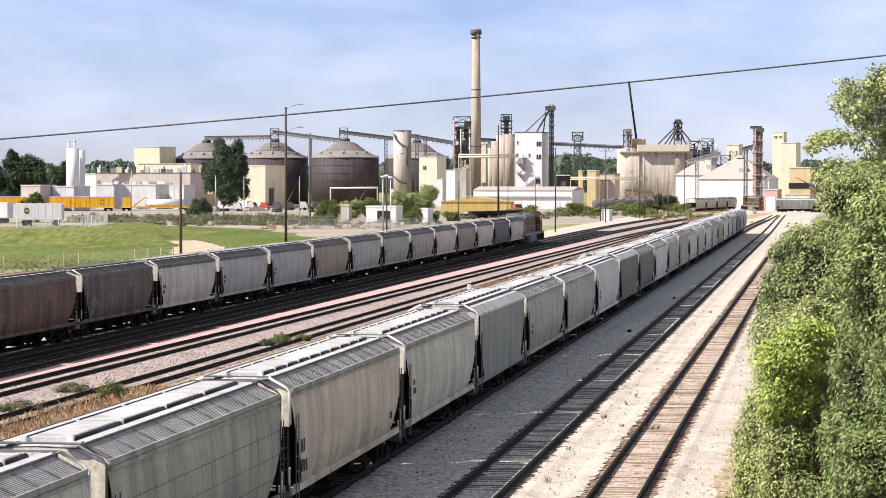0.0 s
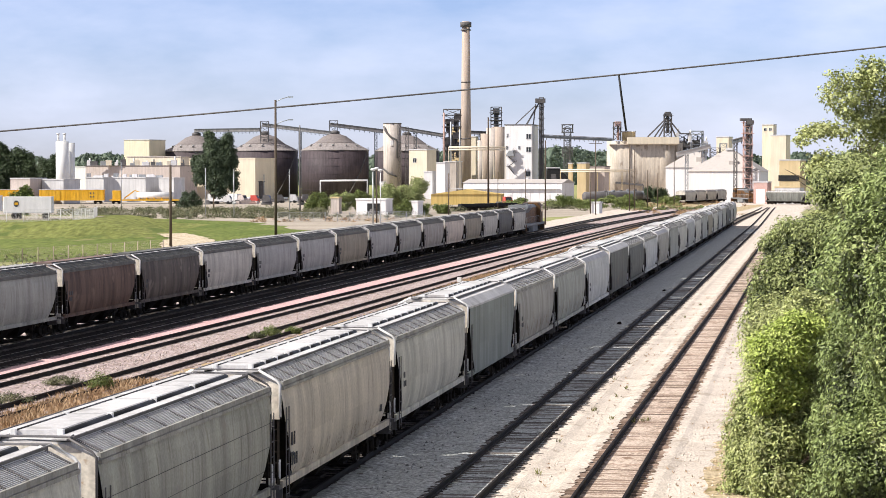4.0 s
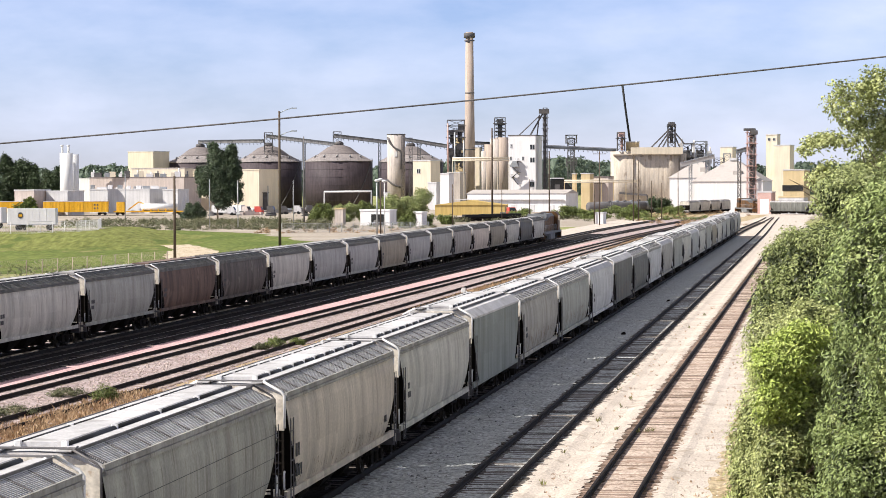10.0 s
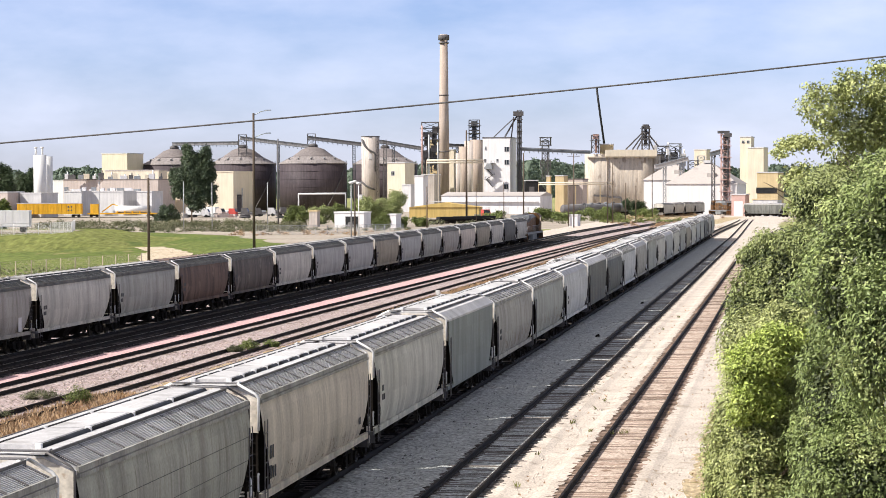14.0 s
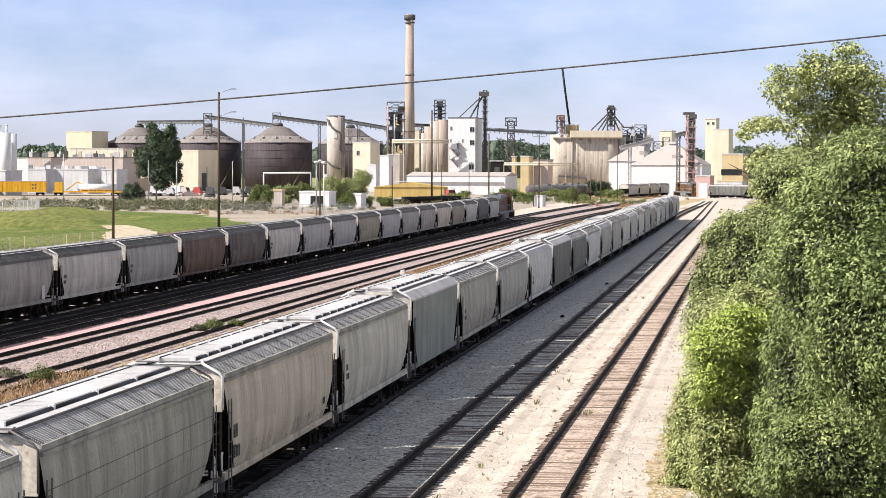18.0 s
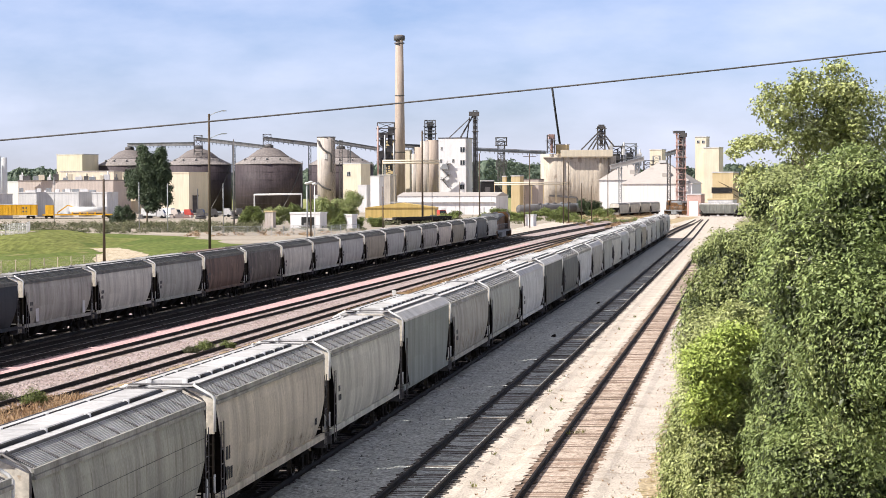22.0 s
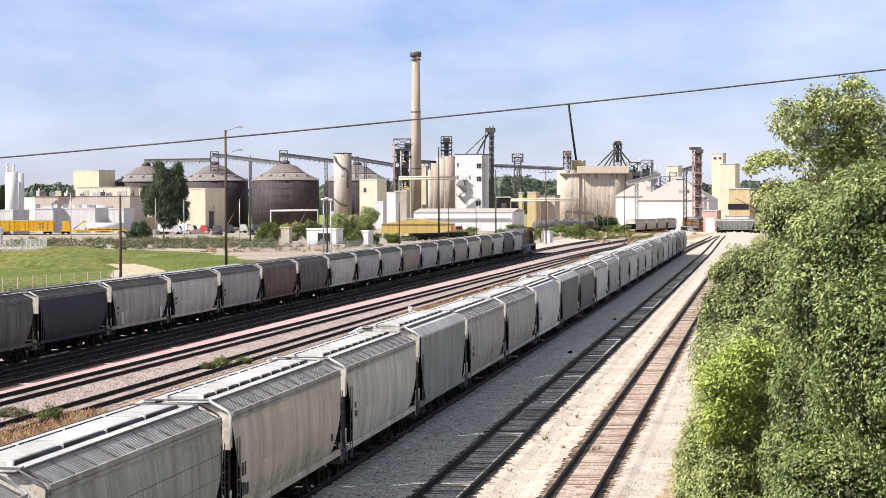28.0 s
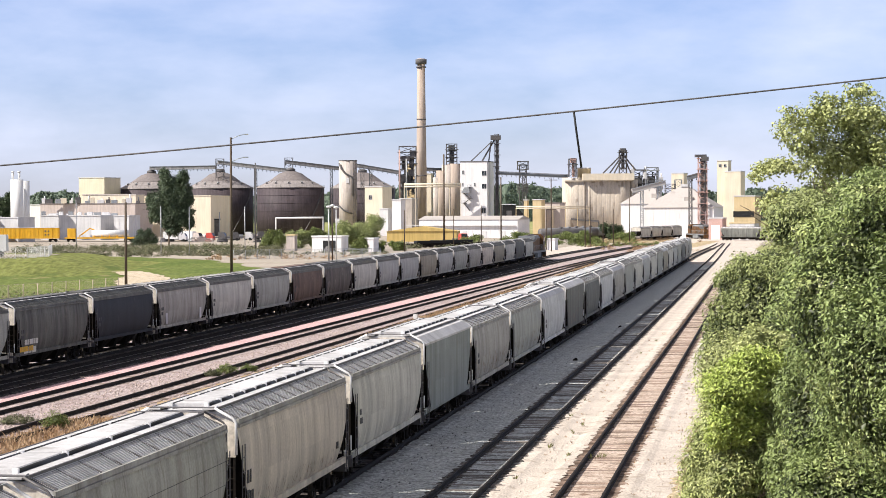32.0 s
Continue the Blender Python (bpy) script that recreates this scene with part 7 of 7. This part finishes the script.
for k in range(34):
    r, d = rng.uniform(-76, -33), rng.uniform(770, 880)
    w, h = rng.uniform(0.5, 1.7), rng.uniform(0.5, 2.3)
    pick = k % 4
    if pick == 0:
        solo("crate", Shape().box(-w, w, -w * 0.7, w * 0.7, 0, h, 0.05).box(-w * 0.8, w * 0.8, -w * 0.75, w * 0.75, h * 0.4, h * 0.5), M[("wood", "buff", "greywall")[k % 3]], site(r, d, -0.03, rng.uniform(0, 90)), "worn storage crate in the works yard", "crate", "yard clutter")
    elif pick == 1:
        solo("scrap_mound", Shape().loft([[(w * 1.5 * math.cos(a) * rng.uniform(0.8, 1.1), w * math.sin(a), 0) for a in (math.tau * i / 9 for i in range(9))], [(w * 0.7 * math.cos(a), w * 0.5 * math.sin(a), h * rng.uniform(0.5, 0.8)) for a in (math.tau * i / 9 for i in range(9))]]), M[("steel", "tie_dark", "black")[k % 3]], site(r, d, -0.03), "dark heap of scrap in the works yard", "scrap", "yard clutter")
    elif pick == 2:
        bundle = thing("pipe_bundle", site(r, d, -0.03, rng.uniform(-30, 30)), "bundle of large pipes lying in the yard", "pipes", "yard clutter")
        for half, yy, zz in ((w * 2, 0, 0.3), (w * 2, 0.62, 0.3), (w * 1.9, 0.3, 0.8)):
            part("pipe", Shape().rod((-half, yy, zz), (half, yy, zz), 0.3, 8), M[("galv", "steel", "redsteel")[k % 3]], bundle)
    else:
        solo("skid_tank", Shape().rod((-w, 0, 0.9), (w, 0, 0.9), 0.7, 12).box(-w * 0.8, -w * 0.5, -0.6, 0.6, 0, 0.5).box(w * 0.5, w * 0.8, -0.6, 0.6, 0, 0.5), M[("white", "galv", "steel")[k % 3]], site(r, d, -0.03, rng.uniform(-40, 40)), "small skid-mounted tank in the yard", "tank", "yard clutter")
dk = thing("dark_lean_to", site(-73.0, 957.4), "dark open lean-to against the cream hall", "shed")
part("wall", Shape().box(0, 8.2, 0, 2.0, 0, 6.4), M["steel"], dk)
part("roof", Shape().prism([(-0.3, 6.4), (8.5, 6.4), (8.5, 6.7), (-0.3, 6.7)], -0.4, 2.0), M["black"], dk)
for k in range(4):
    part("post", Shape().rod((0.4 + 2.6 * k, -0.6, 0), (0.4 + 2.6 * k, -0.6, 8.2 + 1.1 * (k % 2)), 0.2, 6), M["galv"], dk)
truck_cab(21.32, 735, "red", 20, "bright red truck beside the white warehouse", "flat")
block("tan_cabinet", -24.61, -22.03, 600, 3.70, 2.0, "concrete", "square tan equipment cabinet in the yard", "cabinet", ribs=False, roofmat="tan")
block("pump_house", -19.17, -17.14, 900, 6.40, 4, "whitewall", "small white pump house", ribs=False)
s = Shape().pipe([(-31.57, 700, -0.1), (-31.57, 700, 7.61), (-18.40, 700, 7.77), (-18.40, 700, -0.1)], 0.3, 8)
solo("pipe_gantry", s, M["white"], site(0, 0), "white overhead pipe gantry behind the bushes", "pipe")
for k in range(8):
    rr, dd = -47.56 + 4.4 * k, 880 + 3 * (k % 3)
    solo("pallet_stack", Shape().box(-0.9, 0.9, -0.7, 0.7, 0, 1.2 + 0.5 * (k % 3), 0.03), M["wood" if k % 2 else "greywall"], site(rr, dd), "low stack of goods in the works yard", "pallets", "stacked goods")


# tank wagons and hopper wagons at the works
def tank_wagon(r, d, turn, colour):
    t = thing("tank_wagon", site(r, d, -0.03, turn), "dark tank wagon standing at the works", "railway wagon", "tank wagons")
    part("tank", Shape().loft([[(1.45 * k * math.cos(a), y, 2.5 + 1.45 * k * math.sin(a)) for a in (math.tau * i / 18 for i in range(18))] for y, k in ((-7.6, 0.4), (-7.4, 0.8), (-7.0, 1), (7.0, 1), (7.4, 0.8), (7.6, 0.4))], True, True), M[colour], t)
    part("dome", Shape().spin([(0.6, 3.8), (0.6, 4.3), (0.2, 4.4)], 12), M[colour], t)
    part("frame", Shape().box(-0.9, 0.9, -8, 8, 0.85, 1.15), M["running"], t)
    part("ladder", Shape().bar((1.5, -0.3, 1), (1.5, -0.3, 4), 0.06).bar((1.5, 0.3, 1), (1.5, 0.3, 4), 0.06), M["galv"], t)
    for y in (-5.8, 5.8):
        truck(t, y)


for k in range(5):
    tank_wagon(53.31 + 3.4 * k, 770 + 14 * k, -70, "locogrey" if k % 2 else "steel")
store_w = hopper("round", 17.4, PAINT["pale"], PAINT["roof"], "", "", True)
for k in range(4):
    m = site(79.14 + 5.2 * k, 780 + 16.6 * k, -0.03, -17.4)
    w = store_w if k == 0 else copy_thing(store_w, m)
    w.matrix_basis = m
    tagged(w, "light grey hopper wagon standing beside the flat store", "railway wagon", "wagons at the store")
shunter = copy_thing(LOCO, site(101.41, 812, -0.03, 6))
tagged(shunter, "yellow shunting locomotive beside the loading shed", "locomotive")
shunter["group"] = "locomotives at the works"
w = copy_thing(store_w, site(109.21, 765, -0.03, 40))
repaint(w, PAINT["charcoal"], PAINT["roofgrey"])
tagged(w, "dark grey hopper wagon beside the tan shed", "railway wagon", "wagons at the store")
for k in range(3):
    g = thing("flat_wagon", site(11.49 + 3.4 * k, 640 + 9 * k, -0.03, -70), "low dark flat wagon in the works siding", "railway wagon", "wagons at the store")
    part("deck", Shape().box(-1.4, 1.4, -7, 7, 0.85, 1.2), M["running"], g)
    part("load", Shape().box(-1.1, 1.1, -5 + k, 4, 1.2, 1.9, 0.1), M["black"], g)
    for yy in (-5, 5):
        truck(g, yy)


# ---- overhead cable across the yard ----
s = Shape()
pts = [(r, 60, 11.637 + 0.0943 * r + 0.00065 * r * r) for r in (-40 + 2.5 * k for k in range(33))]
s.pipe(pts, 0.0195, 6)
cable = solo("overhead_cable", s, M["steel"], site(0, 0), "thick dark grey overhead cable slung across the yard", "cable")
part("hanging_lead", Shape().pipe([(4.47, 60, 12.07), (4.53, 60, 11.6), (4.65, 60, 10.72)], 0.026, 6), M["black"], cable, "short black lead hanging from the cable")
for r in (-40, 40):
    solo("cable_pole", Shape().rod((0, 0, -0.1), (0, 0, 11.637 + 0.0943 * r + 0.00065 * r * r + 0.4), 0.16, 10, 0.11), M["wood"], site(r, 60), "wooden pole that carries the overhead cable", "utility pole", "cable poles")


# ---- poles ----
def pole(r, d, top, rad=0.15, mat="wood", lamps=0, arms=(), label="weathered wooden utility pole", globe=False):
    t = thing("utility_pole", site(r, d), label, "utility pole", "poles by the works")
    part("shaft", Shape().rod((0, 0, -0.1), (0, 0, top), rad, 10, rad * 0.7), M[mat], t)
    for k in range(lamps):
        z = top - 0.3 - 3.4 * k
        part("lamp_arm", Shape().pipe([(0, 0, z), (1.0, 0, z + 0.5), (2.0, 0, z + 0.75)], 0.05, 6), M["galv"], t)
        part("lamp_head", Shape().box(1.8, 2.6, -0.14, 0.14, z + 0.66, z + 0.82, 0.05), M["galv"], t)
    if globe:
        part("globe", Shape().spin([(0.1, top - 0.1), (0.42, top + 0.05), (0.5, top + 0.2), (0.35, top + 0.38), (0.05, top + 0.45)], 14), M["white"], t, "white lamp globe")
    for z, w in arms:
        a = part("crossarm", Shape().box(-w / 2, w / 2, -0.07, 0.07, z, z + 0.12), M["wood"], t)
        for sx in (-0.9, -0.5, 0.5, 0.9):
            part("insulator", Shape().spin([(0.05, z + 0.12), (0.05, z + 0.28)], 8, sx * w / 2, 0), M["greywall"], a)
    return t


pole(-23.44, 372, 20.65, 0.22, lamps=2, label="tall wooden pole with two lamp arms")
pole(-34.71, 330, 10.89, 0.2)
pole(-11.29, 470, 10.22, 0.15, "galv", label="grey steel lamp pole with a globe", globe=True)
pole(-10.65, 472, 10.43, 0.15, label="dark pole with a globe lamp", globe=True)
pole(-10.01, 476, 10.12, 0.12, "white", label="white lamp pole with a globe", globe=True)
pole(14.44, 650, 24.26, 0.28, label="tall dark wooden pole")
pole(21.20, 470, 15.87, 0.16)
pole(3.65, 575, 9.68, 0.15)
pole(16.68, 640, 9.97, 0.12)
pole(23.79, 640, 10.84, 0.12)
pole(37.86, 580, 17.31, 0.16, arms=((16.52, 3.0), (9.68, 2.4)))
pole(37.94, 600, 9.68, 0.15)
pole(50.48, 640, 16.93, 0.16)
pole(52.19, 645, 15.82, 0.16)
pole(56.84, 660, 10.43, 0.15)
pole(59.54, 660, 9.68, 0.15)
pole(69.68, 720, 13.27, 0.15)
pole(-34.54, 600, 10.77, 0.12, "galv")
pole(-32.49, 610, 21.43, 0.2, "steel", label="slim dark steel mast")
pole(-44.68, 560, 10.70, 0.12, "galv")
pole(-87.42, 700, 12.85, 0.12, "galv")
pole(-51.94, 570, 10.98, 0.12, "galv")


# ---- what moves ----
def travelled(t):
    """Metres that the train has rolled away by t seconds."""
    return 3.949 * t - 0.04262 * t * t + 0.000507 * t ** 3


def motions():
    steps = [i * 0.5 for i in range(65)]
    for w, y in TRAIN + [(LOCO, LOCO_Y)]:
        walk(w, [(t, pose(X_M1, y + travelled(t), 0.218)) for t in steps])
    # the wheels turn: wheelsets at the same place on their trucks share one set of keys
    ticks = [i * 4 / 30 for i in range(241)]
    done = {}
    for w, y in TRAIN + [(LOCO, LOCO_Y)]:
        for o in w.children_recursive:
            if not o.name.startswith("wheelset"):
                continue
            at = tuple(round(q, 2) for q in o.matrix_basis.translation)
            if at not in done:
                walk(o, [(t, pose(*at, -math.degrees(travelled(t) / WHEEL_R))) for t in ticks])
                done[at] = o
            else:
                o.rotation_mode = "QUATERNION"
                keys = o.animation_data_create()
                keys.action = done[at].animation_data.action
                keys.action_slot = done[at].animation_data.action_slot


motions()
